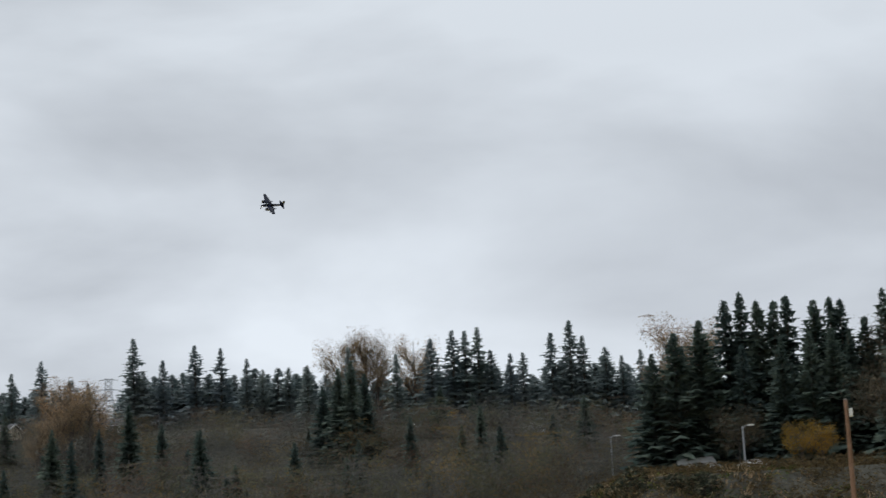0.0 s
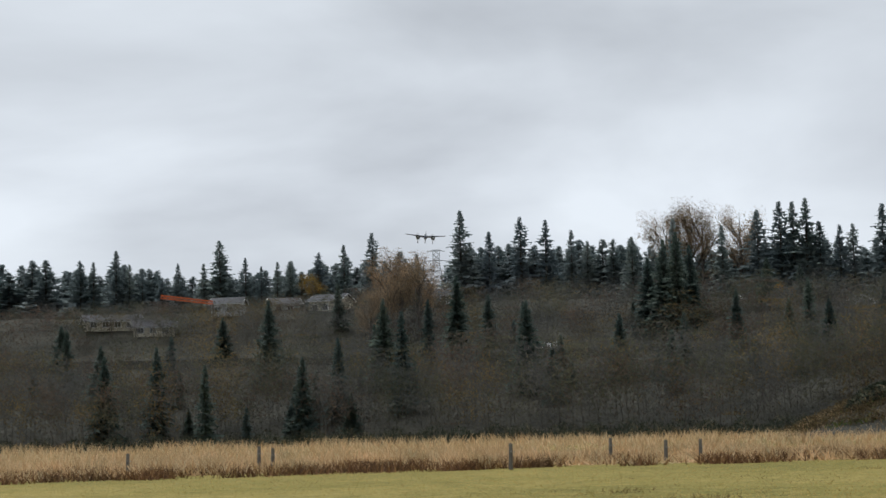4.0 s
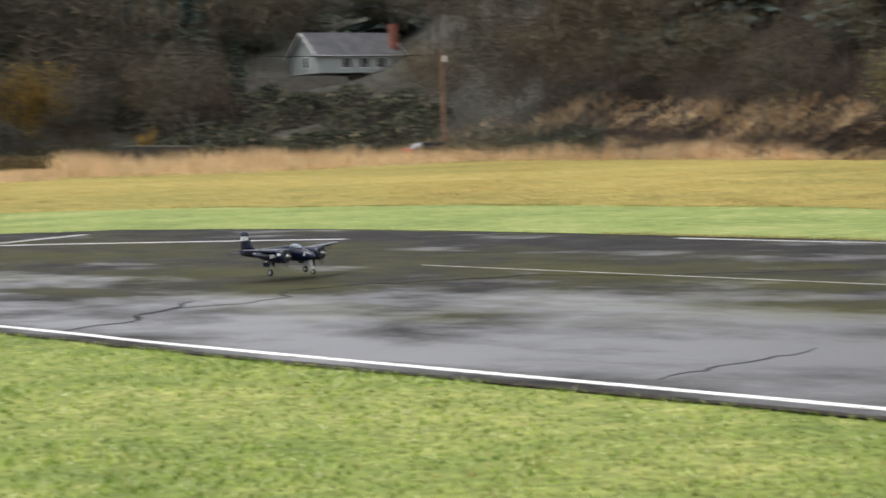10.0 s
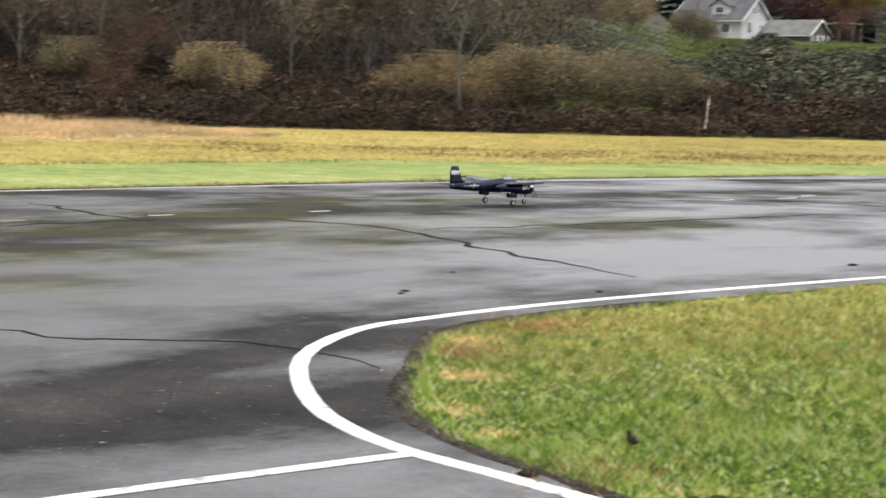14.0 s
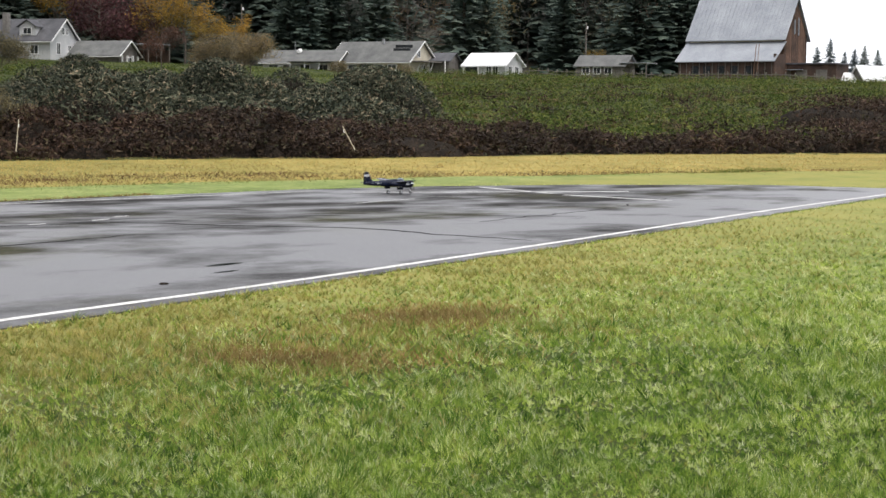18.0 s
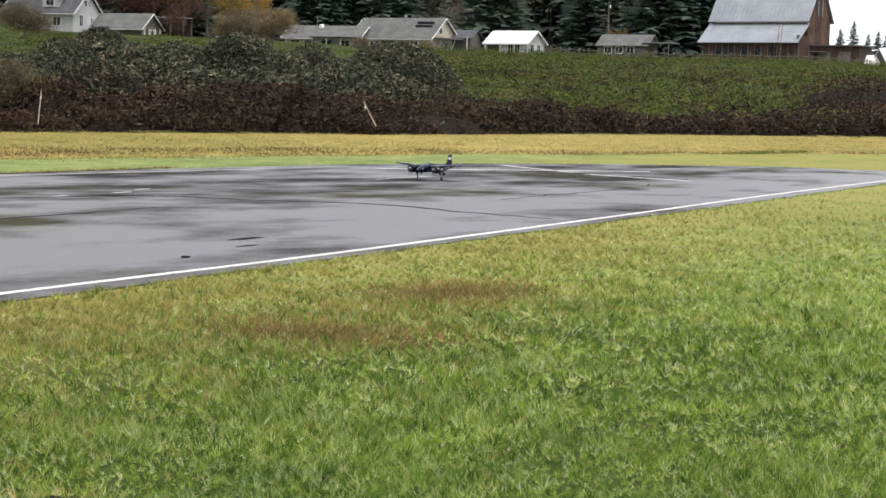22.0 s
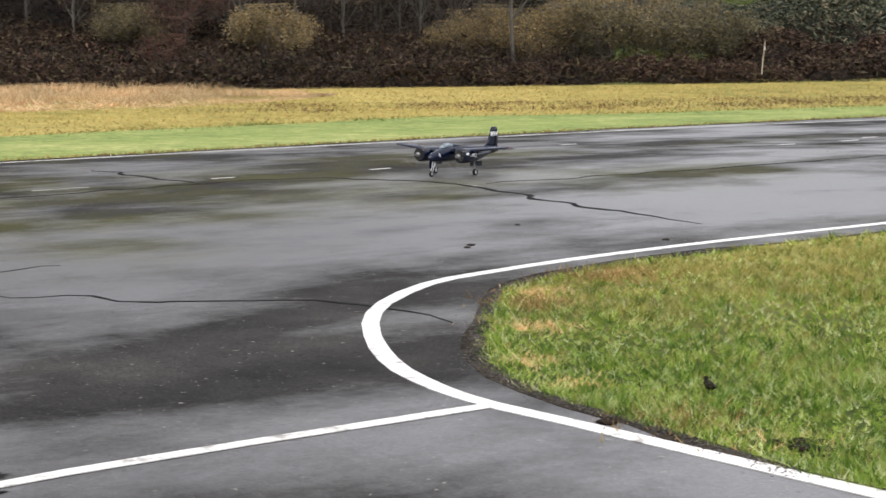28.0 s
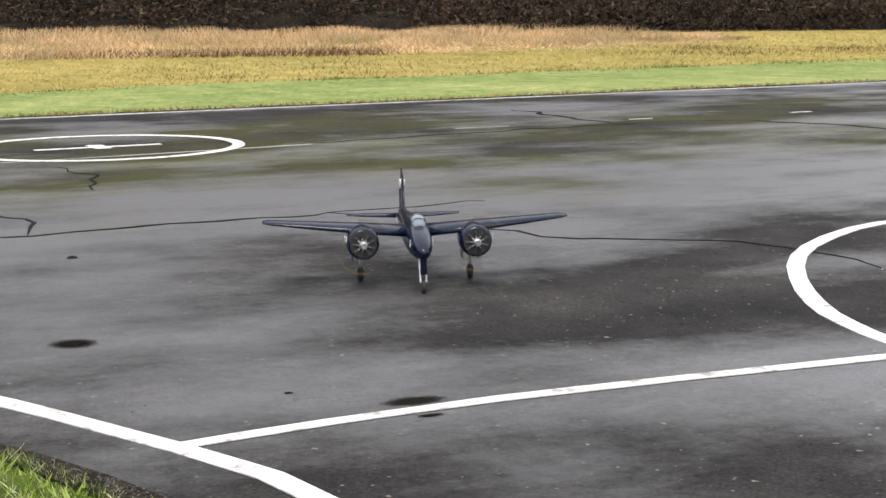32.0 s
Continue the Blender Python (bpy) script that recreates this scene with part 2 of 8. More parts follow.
def tri_mesh(name, verts, tris, materials, slots=None):
    """A mesh from arrays of places and triangles."""
    verts, tris = np.asarray(verts, np.float32).reshape(-1, 3), np.asarray(tris, np.int32).reshape(-1, 3)
    me = bpy.data.meshes.new(name)
    me.vertices.add(len(verts))
    me.vertices.foreach_set("co", verts.ravel())
    me.loops.add(tris.size)
    me.loops.foreach_set("vertex_index", tris.ravel())
    me.polygons.add(len(tris))
    me.polygons.foreach_set("loop_start", np.arange(len(tris), dtype=np.int32) * 3)
    me.polygons.foreach_set("loop_total", np.full(len(tris), 3, np.int32))
    if slots is not None:
        me.polygons.foreach_set("material_index", np.asarray(slots, np.int32))
    for m in materials:
        me.materials.append(m)
    me.update(calc_edges=True)
    me.validate()
    return me


def empty(name, m=None):
    ob = new(name)
    if m is not None:
        ob.matrix_basis = m
    return ob


def box_bm(w, d, h, x=0.0, y=0.0, z=0.0, bevel=0.0, bm=None):
    """A box with its base centre at x, y, z."""
    bm = bm or bmesh.new()
    vs = bmesh.ops.create_cube(bm, size=1.0)["verts"]
    bmesh.ops.scale(bm, vec=(w, d, h), verts=vs)
    bmesh.ops.translate(bm, vec=(x, y, z + h / 2), verts=vs)
    if bevel:
        es = list({e for v in vs for e in v.link_edges})
        bmesh.ops.bevel(bm, geom=es, offset=bevel, segments=1, affect="EDGES")
    return bm


def tube_bm(path, radii, sides=6, bm=None):
    """A tapered tube along points."""
    bm = bm or bmesh.new()
    rings = []
    for i, (p, r) in enumerate(zip(path, radii)):
        a, b = path[max(i - 1, 0)], path[min(i + 1, len(path) - 1)]
        d = (Vector(b) - Vector(a)).normalized()
        u = d.orthogonal().normalized()
        v = d.cross(u)
        rings.append([bm.verts.new(Vector(p) + (u * math.cos(2 * math.pi * k / sides) + v * math.sin(2 * math.pi * k / sides)) * r) for k in range(sides)])
    for a, b in zip(rings, rings[1:]):
        for k in range(sides):
            bm.faces.new((a[k], a[(k + 1) % sides], b[(k + 1) % sides], b[k]))
    bm.faces.new(rings[0][::-1])
    bm.faces.new(rings[-1])
    return bm


def inside(px, py, ring):
    """Which points lie inside a ring of corners."""
    hit = np.zeros(len(px), bool)
    for (x1, y1), (x2, y2) in zip(ring, ring[1:] + ring[:1]):
        if y1 != y2:
            hit ^= ((y1 > py) != (y2 > py)) & (px < (x2 - x1) * (py - y1) / (y2 - y1) + x1)
    return hit


# ---- lie of the land: by bearing, the hill's foot and three rises (run, height) ----
LAND = [
    (-180, 288, 40, 9, 50, 28, 100, 31), (-160, 300, 40, 8, 50, 24, 100, 28), (-140, 400, 60, 4, 80, 10, 100, 14), (-30, 400, 60, 3, 80, 6, 100, 9),
    (0, 100, 150, 5.6, 40, 7.0, 100, 8), (15, 85, 160, 5.8, 40, 7.2, 100, 8), (19, 80, 162, 5.9, 40, 7.3, 100, 8.5),
    (23, 76, 165, 6.0, 40, 7.4, 80, 9), (30, 67, 168, 6.2, 40, 7.8, 80, 10), (42, 62, 170, 7.0, 40, 9.0, 80, 12), (46, 61, 120, 8, 40, 12, 100, 30),
    (50, 60, 55, 5, 40, 14, 150, 60), (58, 59, 40, 9, 50, 32, 100, 80), (66, 60, 34, 11, 50, 34, 100, 84), (75, 64, 30, 12, 50, 36, 100, 88),
    (110, 76, 30, 12, 50, 34, 100, 80), (120, 92, 30, 10, 50, 28, 100, 62), (128, 118, 30, 6, 50, 16, 120, 45),
    (136, 165, 40, 5.5, 35, 10.5, 120, 40), (144, 190, 40, 6.5, 40, 12, 120, 34), (152, 210, 35, 7.5, 40, 10, 120, 28),
    (158, 228, 30, 8, 50, 16, 100, 28), (166, 255, 40, 9, 80, 28, 100, 31), (176, 280, 40, 9, 60, 28.5, 100, 32), (180, 288, 40, 9, 50, 28, 100, 31),
]
END = (1.9, 7.0)
LAND_AZ = np.array([row[0] for row in LAND], float)


def land(az):
    return [np.interp(az, LAND_AZ, [row[k] for row in LAND]) for k in range(1, 8)]


def bearing(x, y):
    return np.degrees(np.arctan2(-x, y))


def lift(x, y):
    """Height of the ground."""
    x, y = np.asarray(x, float), np.asarray(y, float)
    az, r = bearing(x, y), np.hypot(x, y)
    rf, d1, z1, d2, z2, d3, z3 = land(az)
    a, b, c = np.clip((r - rf) / d1, 0, 1), np.clip((r - rf - d1) / d2, 0, 1), np.clip((r - rf - d1 - d2) / d3, 0, 1)
    ease = a * a * (3 - 2 * a) * 0.5 + a * 0.5
    z = z1 * ease + (z2 - z1) * b + (z3 - z2) * c
    z = z + np.clip(r - 340, 0, 170) * 0.24 * np.clip((az - 17.5) / 4, 0, 1) * np.clip((50 - az) / 4, 0, 1)
    # road embankment that runs out into the meadow
    crest = 9.0 * np.clip((163.4 - az) / 5.2, 0, 1) * np.clip((az - 143.5) / 4, 0, 1)
    bank = crest * np.clip((r - 203) / 14, 0, 1) + np.clip(r - 217, 0, 40) * 0.012 * (crest > 0)
    z = np.where((r > 203) & (r < 262), np.maximum(z, bank), z)
    wob = np.sin(x * 0.21 + 1.3 * np.sin(y * 0.13)) * np.cos(y * 0.17 + np.sin(x * 0.09)) * 0.5
    return z - 0.05 * np.clip((66 - r) / 6, 0, 1) - 0.027 + wob * np.clip((r - rf) / 30, 0, 1) * np.where((az < 47) & (az > -40), 0.6, 1.1)


def polar(az, r):
    a = radians(az)
    return -math.sin(a) * r, math.cos(a) * r


def ground_material(name, stops, scales=(0.05, 0.6, 9.0), rough=0.95, bump=0.6, dist=0.05):
    m = bpy.data.materials.new(name)
    nt, bsdf = links_of(m)
    co = nt.nodes.new("ShaderNodeNewGeometry").outputs["Position"]
    a, b, c = (noise_node(nt, co, s, 5) for s in scales)
    mid = mix_node(nt, 0.5, ramp_node(nt, a, stops), ramp_node(nt, b, stops))
    nt.links.new(mix_node(nt, 1.0, mid, ramp_node(nt, c, [(0.3, (0.6, 0.6, 0.6)), (0.7, (1.3, 1.3, 1.3))]), "MULTIPLY"), bsdf.inputs["Base Color"])
    bsdf.inputs["Roughness"].default_value = rough
    bsdf.inputs["Specular IOR Level"].default_value = 0.15
    bump_node(nt, bsdf, c, bump, dist)
    return m


M["meadow"] = ground_material("meadow", [(0.32, (0.130, 0.130, 0.032)), (0.5, (0.27, 0.225, 0.062)), (0.68, (0.43, 0.335, 0.115))], (0.05, 0.9, 7.0))
M["lawn"] = ground_material("lawn", [(0.30, (0.085, 0.122, 0.030)), (0.5, (0.168, 0.208, 0.052)), (0.68, (0.30, 0.30, 0.10))], (0.35, 2.4, 11.0), dist=0.03)
nt, bsdf = links_of(M["lawn"])
strip = nt.nodes.new("ShaderNodeMapRange")
strip.interpolation_type = "SMOOTHSTEP"
strip.inputs["From Min"].default_value, strip.inputs["From Max"].default_value = -19.0, -23.0
split = nt.nodes.new("ShaderNodeSeparateXYZ")
nt.links.new(nt.nodes.new("ShaderNodeNewGeometry").outputs["Position"], split.inputs["Vector"])
nt.links.new(split.outputs["X"], strip.inputs["Value"])
green = bsdf.inputs["Base Color"].links[0].from_socket
pale = mix_node(nt, 1.0, green, (1.12, 1.14, 1.35), "MULTIPLY")
# shade between the thick sward's blades beside the taxiway, put into the ground colour
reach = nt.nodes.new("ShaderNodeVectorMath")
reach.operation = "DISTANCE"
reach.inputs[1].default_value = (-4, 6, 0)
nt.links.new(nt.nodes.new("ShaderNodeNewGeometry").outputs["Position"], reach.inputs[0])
blade_shade = nt.nodes.new("ShaderNodeMapRange")
blade_shade.interpolation_type = "SMOOTHSTEP"
blade_shade.inputs["From Min"].default_value, blade_shade.inputs["From Max"].default_value = 8.5, 4.5
nt.links.new(reach.outputs["Value"], blade_shade.inputs["Value"])
green = mix_node(nt, blade_shade.outputs["Result"], green, mix_node(nt, 1.0, green, (0.22, 0.27, 0.18), "MULTIPLY"))
# yellowed margin along the runway
dry_x, dry_y = nt.nodes.new("ShaderNodeMapRange"), nt.nodes.new("ShaderNodeMapRange")
for n_, a_, b_, s_ in ((dry_x, -5.2, -8.6, "X"), (dry_y, 5.5, 9.0, "Y")):
    n_.inputs["From Min"].default_value, n_.inputs["From Max"].default_value = a_, b_
    nt.links.new(split.outputs[s_], n_.inputs["Value"])
dry = nt.nodes.new("ShaderNodeMath")
dry.operation = "MULTIPLY"
nt.links.new(dry_x.outputs["Result"], dry.inputs[0])
nt.links.new(dry_y.outputs["Result"], dry.inputs[1])
green = mix_node(nt, mix_node(nt, 1.0, dry.outputs["Value"], ramp_node(nt, noise_node(nt, nt.nodes.new("ShaderNodeNewGeometry").outputs["Position"], 0.8, 4), [(0.35, (0.35, 0.35, 0.35)), (0.6, (0.85, 0.85, 0.85))]), "MULTIPLY"), green, (0.27, 0.25, 0.075))
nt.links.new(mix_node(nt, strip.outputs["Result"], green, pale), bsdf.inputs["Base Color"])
M["bank_grass"] = ground_material("bank_grass", [(0.36, (0.014, 0.019, 0.008)), (0.5, (0.050, 0.070, 0.018)), (0.66, (0.115, 0.115, 0.040))], (0.30, 0.9, 3.0), dist=0.5)
# bluish for haze, and dark for the shaded gaps between crowns
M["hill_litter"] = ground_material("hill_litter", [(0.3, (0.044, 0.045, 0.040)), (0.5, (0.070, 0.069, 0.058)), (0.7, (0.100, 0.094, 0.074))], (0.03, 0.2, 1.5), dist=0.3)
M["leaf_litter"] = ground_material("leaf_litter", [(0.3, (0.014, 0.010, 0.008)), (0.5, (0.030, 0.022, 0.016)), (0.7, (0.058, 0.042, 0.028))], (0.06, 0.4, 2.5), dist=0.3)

# ---- the ground: one sheet out to the horizon ----
rings = np.concatenate([[0.0], np.arange(8, 48, 4), np.arange(48, 80, 0.7), np.arange(80, 300, 3.5), np.arange(300, 520, 12), [560, 640, 800, 1100, 1600, 2400]])
steps = 540
ga, gr = np.meshgrid(np.radians(np.arange(steps) * 360 / steps - 180), rings)
gx, gy = -np.sin(ga) * gr, np.cos(ga) * gr
gz = lift(gx, gy)
gi = np.arange(len(rings) * steps).reshape(len(rings), steps)
q = [gi[:-1], np.roll(gi, -1, 1)[:-1], np.roll(gi, -1, 1)[1:], gi[1:]]
tris = np.concatenate([np.stack([q[0], q[1], q[2]], -1).reshape(-1, 3), np.stack([q[0], q[2], q[3]], -1).reshape(-1, 3)])
gv = np.stack([gx, gy, gz], -1).reshape(-1, 3)
mid = gv[tris].mean(1)
m_az, m_r = bearing(mid[:, 0], mid[:, 1]), np.hypot(mid[:, 0], mid[:, 1])
m_rf = land(m_az)[0]
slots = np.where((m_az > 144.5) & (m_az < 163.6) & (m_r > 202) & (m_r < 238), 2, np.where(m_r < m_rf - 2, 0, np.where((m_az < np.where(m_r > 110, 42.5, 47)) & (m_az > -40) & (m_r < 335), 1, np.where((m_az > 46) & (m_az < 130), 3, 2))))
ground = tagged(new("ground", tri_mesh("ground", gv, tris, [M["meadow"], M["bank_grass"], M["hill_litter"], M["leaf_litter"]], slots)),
                "autumn meadow running into a wooded hillside", "ground", kind="structure")
for p in ground.data.polygons:
    p.use_smooth = True

RUNWAY = [
    (-4.75, -34.05), (-5.65, -29.4), (-6.55, -25.5), (-7.27, -22.6), (-7.80, -20.6), (-8.30, -19.2), (-8.66, -18.0), (-8.90, -16.8), (-9.02, -15.3), (-8.98, -13.3), (-8.85, -10), (-8.85, -3), (-8.9, -1.7), (-8.5, -0.5), (-7.8, 0.05), (-7.2, 0.5),
    (-6.5, 0.85), (-5.5, 1.25), (-4.5, 1.55), (-3, 1.8), (4, 2.1), (4, 5.3), (-2, 4.95), (-4.1, 4.9), (-5.1, 5.05), (-5.9, 5.15), (-6.6, 5.45),
    (-7.5, 6.2), (-8.4, 7.1), (-8.85, 8.3), (-8.9, 10), (-8.9, 20), (-8.95, 30), (-9.0, 41.2), (-13, 41), (-16.3, 38.3), (-18.5, 35.5), (-20, 32),
    (-21, 27), (-21.6, 20), (-21.8, 0), (-22.4, -13), (-22.9, -20), (-22.8, -25), (-21.6, -29.5), (-19, -32), (-15, -33.2), (-10.5, -33.9), (-6.7, -34.3)]
LAWN = [(75, -42), (20, -43.5), (3.5, -45.2), (-4, -43.2), (-8, -43.7), (-16.4, -43.6), (-21.2, -44.6), (-26.5, -43.6), (-30.2, -38), (-32.2, -30), (-31.6, -19), (-29.6, -12), (-27, -4), (-26.5, 3),
        (-27.6, 10), (-27.8, 14), (-27.4, 22), (-25, 29), (-23.4, 35), (-21, 41.6), (-17.2, 49), (-13, 56.6), (0, 66), (75, 70)]


def wavy(ring, step, amount):
    """A ring with a restless edge."""
    out = []
    for (x1, y1), (x2, y2) in zip(ring, ring[1:] + ring[:1]):
        n = max(int(math.hypot(x2 - x1, y2 - y1) / step), 1)
        for k in range(n):
            x, y = x1 + (x2 - x1) * k / n, y1 + (y2 - y1) * k / n
            out.append((x + amount * noise.noise((x * 1.7, y * 1.7, 3)), y + amount * noise.noise((x * 1.7, y * 1.7, 9))))
    return out


def sheet(ring, z, thick, name, material, label, category):
    gx, gy = (a.ravel() for a in np.meshgrid(np.arange(-40, 30, 2.2), np.arange(8, 62, 2.2)))
    fill = inside(gx, gy, ring)
    pts, _, tris, _, _, _ = delaunay_2d_cdt([Vector(p) for p in ring] + [Vector((float(a), float(b))) for a, b in zip(gx[fill], gy[fill])], [], [list(range(len(ring)))], 1, 1e-5)
    bm = bmesh.new()
    top = [bm.verts.new((p.x, p.y, z)) for p in pts]
    for t in tris:
        a, b, c = (pts[k] for k in t)
        bm.faces.new([top[k] for k in (t if (b - a).cross(c - a) > 0 else t[::-1])])
    rim = [e for e in bm.edges if len(e.link_faces) == 1]
    for e in rim:
        l = e.link_loops[0]
        a, b = l.vert, l.link_loop_next.vert
        c, d = bm.verts.new((b.co.x, b.co.y, z - thick)), bm.verts.new((a.co.x, a.co.y, z - thick))
        bm.faces.new((b, a, d, c))
    return tagged(part(name, bm, material), label, category, kind="structure")


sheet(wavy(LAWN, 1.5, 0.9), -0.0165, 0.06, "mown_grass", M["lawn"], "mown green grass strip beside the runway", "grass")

# asphalt: grey blotches, moss, standing damp that mirrors the sky
m = bpy.data.materials.new("wet_asphalt")
nt, bsdf = links_of(m)
co = nt.nodes.new("ShaderNodeNewGeometry").outputs["Position"]
stretch = nt.nodes.new("ShaderNodeMapping")
stretch.inputs["Scale"].default_value = (1.0, 0.62, 1.0)
nt.links.new(co, stretch.inputs["Vector"])
along = stretch.outputs["Vector"]
blot, damp, moss = noise_node(nt, co, 1.1, 8, 0.66), noise_node(nt, along, 0.55, 8, 0.58), noise_node(nt, along, 0.45, 11, 0.68)
grit, speck = noise_node(nt, co, 70.0, 4, 0.8), noise_node(nt, co, 24.0, 2, 0.5)
base = ramp_node(nt, blot, [(0.30, (0.012, 0.0115, 0.0115)), (0.5, (0.028, 0.0268, 0.0262)), (0.70, (0.050, 0.0475, 0.0455))])
split = nt.nodes.new("ShaderNodeSeparateXYZ")
nt.links.new(co, split.inputs["Vector"])


def spread(socket, lo, hi, to_lo=0.0, to_hi=1.0):
    """A smooth step along one direction of the strip."""
    n = nt.nodes.new("ShaderNodeMapRange")
    n.interpolation_type = "SMOOTHSTEP"
    n.inputs["From Min"].default_value, n.inputs["From Max"].default_value = lo, hi
    n.inputs["To Min"].default_value, n.inputs["To Max"].default_value = to_lo, to_hi
    nt.links.new(socket, n.inputs["Value"])
    return n.outputs["Result"]


def plus(a, b, how="ADD"):
    n = nt.nodes.new("ShaderNodeMath")
    n.operation = how
    for k, v in enumerate((a, b)):
        if isinstance(v, float):
            n.inputs[k].default_value = v
        else:
            nt.links.new(v, n.inputs[k])
    return n.outputs["Value"]


# moss grows on the far half of the strip
east, north = split.outputs["X"], split.outputs["Y"]
moss = plus(moss, plus(spread(east, -9.0, -14.0, -0.16, 0.055), plus(spread(east, -17.0, -20.5, 0.0, -0.10), spread(north, 12.0, 18.0, 0.0, -0.10))))
moss = ramp_node(nt, moss, [(0.46, (0, 0, 0)), (0.56, (0.5, 0.5, 0.5)), (0.68, (1, 1, 1))])
pits = noise_node(nt, co, 15.0, 4, 0.65)
# shallow hollows along the strip hold the damp; a crowned, drier patch lies before the taxiway
meander = plus(plus(noise_node(nt, co, 0.16, 3, 0.5), -0.5), 3.4, "MULTIPLY")
lane = nt.nodes.new("ShaderNodeMapRange")
lane.inputs["From Min"].default_value, lane.inputs["From Max"].default_value = -22.0, -4.0
nt.links.new(plus(east, meander), lane.inputs["Value"])
hollow = ramp_node(nt, lane.outputs["Result"], [(0.0, (0.35, 0.35, 0.35)), (0.22, (0.15, 0.15, 0.15)), (0.40, (0.22, 0.22, 0.22)), (0.52, (0.90, 0.90, 0.90)), (0.64, (1.0, 1.0, 1.0)), (0.72, (0.45, 0.45, 0.45)), (0.82, (0.50, 0.50, 0.50)), (0.92, (0.50, 0.50, 0.50))])
crown_x, crown_y = plus(spread(east, -10.2, -8.2), spread(east, -5.8, -7.2), "MULTIPLY"), plus(spread(north, 1.9, 3.6), spread(north, 9.0, 6.0), "MULTIPLY")
wet = plus(plus(plus(hollow, 0.22, "MULTIPLY"), damp), -0.10)
wet = plus(wet, plus(plus(crown_x, crown_y, "MULTIPLY"), -0.09, "MULTIPLY"))
wet = plus(wet, plus(spread(north, 9.0, 18.0, 0.0, 0.05), spread(north, -8.0, -17.0, 0.0, -0.11)))
wet = plus(wet, plus(moss, -0.05, "MULTIPLY"))
wet = plus(wet, plus(plus(pits, -0.5), 0.10, "MULTIPLY"))
# sky sheen of the standing water, painted pale into the base colour
base = mix_node(nt, ramp_node(nt, wet, [(0.42, (0, 0, 0)), (0.54, (0.20, 0.20, 0.20)), (0.66, (0.60, 0.60, 0.60))]), base, (0.150, 0.148, 0.158))
# aggregate: dark pits and pale stones
base = mix_node(nt, 1.0, base, ramp_node(nt, grit, [(0.34, (0.45, 0.45, 0.45)), (0.54, (1.0, 1.0, 1.0)), (0.72, (2.1, 2.05, 2.0))]), "MULTIPLY")
base = mix_node(nt, ramp_node(nt, pits, [(0.62, (0, 0, 0)), (0.67, (0.85, 0.85, 0.85))]), base, (0.007, 0.007, 0.007))
base = mix_node(nt, ramp_node(nt, speck, [(0.70, (0, 0, 0)), (0.73, (0.8, 0.8, 0.8))]), base, (0.22, 0.205, 0.185))
base = mix_node(nt, plus(moss, 0.6, "MULTIPLY"), base, mix_node(nt, grit, (0.030, 0.030, 0.008), (0.105, 0.105, 0.022)))
nt.links.new(base, bsdf.inputs["Base Color"])
nt.links.new(ramp_node(nt, wet, [(0.40, (0.85, 0.85, 0.85)), (0.50, (0.58, 0.58, 0.58)), (0.62, (0.38, 0.38, 0.38))]), bsdf.inputs["Roughness"])
nt.links.new(ramp_node(nt, wet, [(0.40, (0.08, 0.08, 0.08)), (0.50, (0.55, 0.55, 0.55)), (0.60, (1.0, 1.0, 1.0))]), bsdf.inputs["Specular IOR Level"])
bump_node(nt, bsdf, grit, 0.35, 0.005)
M["asphalt"] = m
M["tar"] = surface("tar", (0.005, 0.005, 0.005), (0.016, 0.016, 0.016), 2, 30, 0.9, spec=0.08, bump=0.3, dist=0.004)
M["filler"] = surface("filler", (0.22, 0.21, 0.18), (0.36, 0.34, 0.30), 3, 25, 0.8, bump=0.3, dist=0.004)
runway = sheet(wavy(RUNWAY, 0.5, 0.16), -0.0045, 0.08, "runway", M["asphalt"], "damp grey asphalt runway with moss and cracks", "runway")

# worn road paint
m = bpy.data.materials.new("worn_white_paint")
nt, bsdf = links_of(m)
co = nt.nodes.new("ShaderNodeNewGeometry").outputs["Position"]
wear = noise_node(nt, co, 9.0, 6, 0.72)
slow = noise_node(nt, co, 0.9, 3)
paint = ramp_node(nt, slow, [(0.3, (0.56, 0.55, 0.53)), (0.7, (0.72, 0.71, 0.70))])
nt.links.new(mix_node(nt, ramp_node(nt, wear, [(0.53, (0, 0, 0)), (0.66, (0.85, 0.85, 0.85))]), paint, (0.17, 0.16, 0.145)), bsdf.inputs["Base Color"])
bsdf.inputs["Roughness"].default_value = 0.55
bump_node(nt, bsdf, wear, 0.2, 0.003)
M["paint"] = m
M["worn_edge_paint"] = surface("worn_edge_paint", (0.30, 0.29, 0.27), (0.62, 0.61, 0.58), 0.6, 12, 0.6, bump=0.2, dist=0.003, vary=0.3)
M["faint_paint"] = surface("faint_paint", (0.16, 0.16, 0.15), (0.42, 0.41, 0.39), 2.5, 30, 0.6, bump=0.2, dist=0.003)


def smooth_line(points, step=0.35):
    """A soft curve through points (Catmull-Rom)."""
    pts = [Vector((*p, 0)) for p in points]
    out = []
    for i in range(len(pts) - 1):
        p0, p1, p2, p3 = pts[max(i - 1, 0)], pts[i], pts[i + 1], pts[min(i + 2, len(pts) - 1)]
        n = max(int((p2 - p1).length / step), 2)
        for k in range(n):
            t = k / n
            out.append(0.5 * (2 * p1 + (p2 - p0) * t + (2 * p0 - 5 * p1 + 4 * p2 - p3) * t * t + (3 * p1 - p0 - 3 * p2 + p3) * t ** 3))
    return out + [pts[-1]]


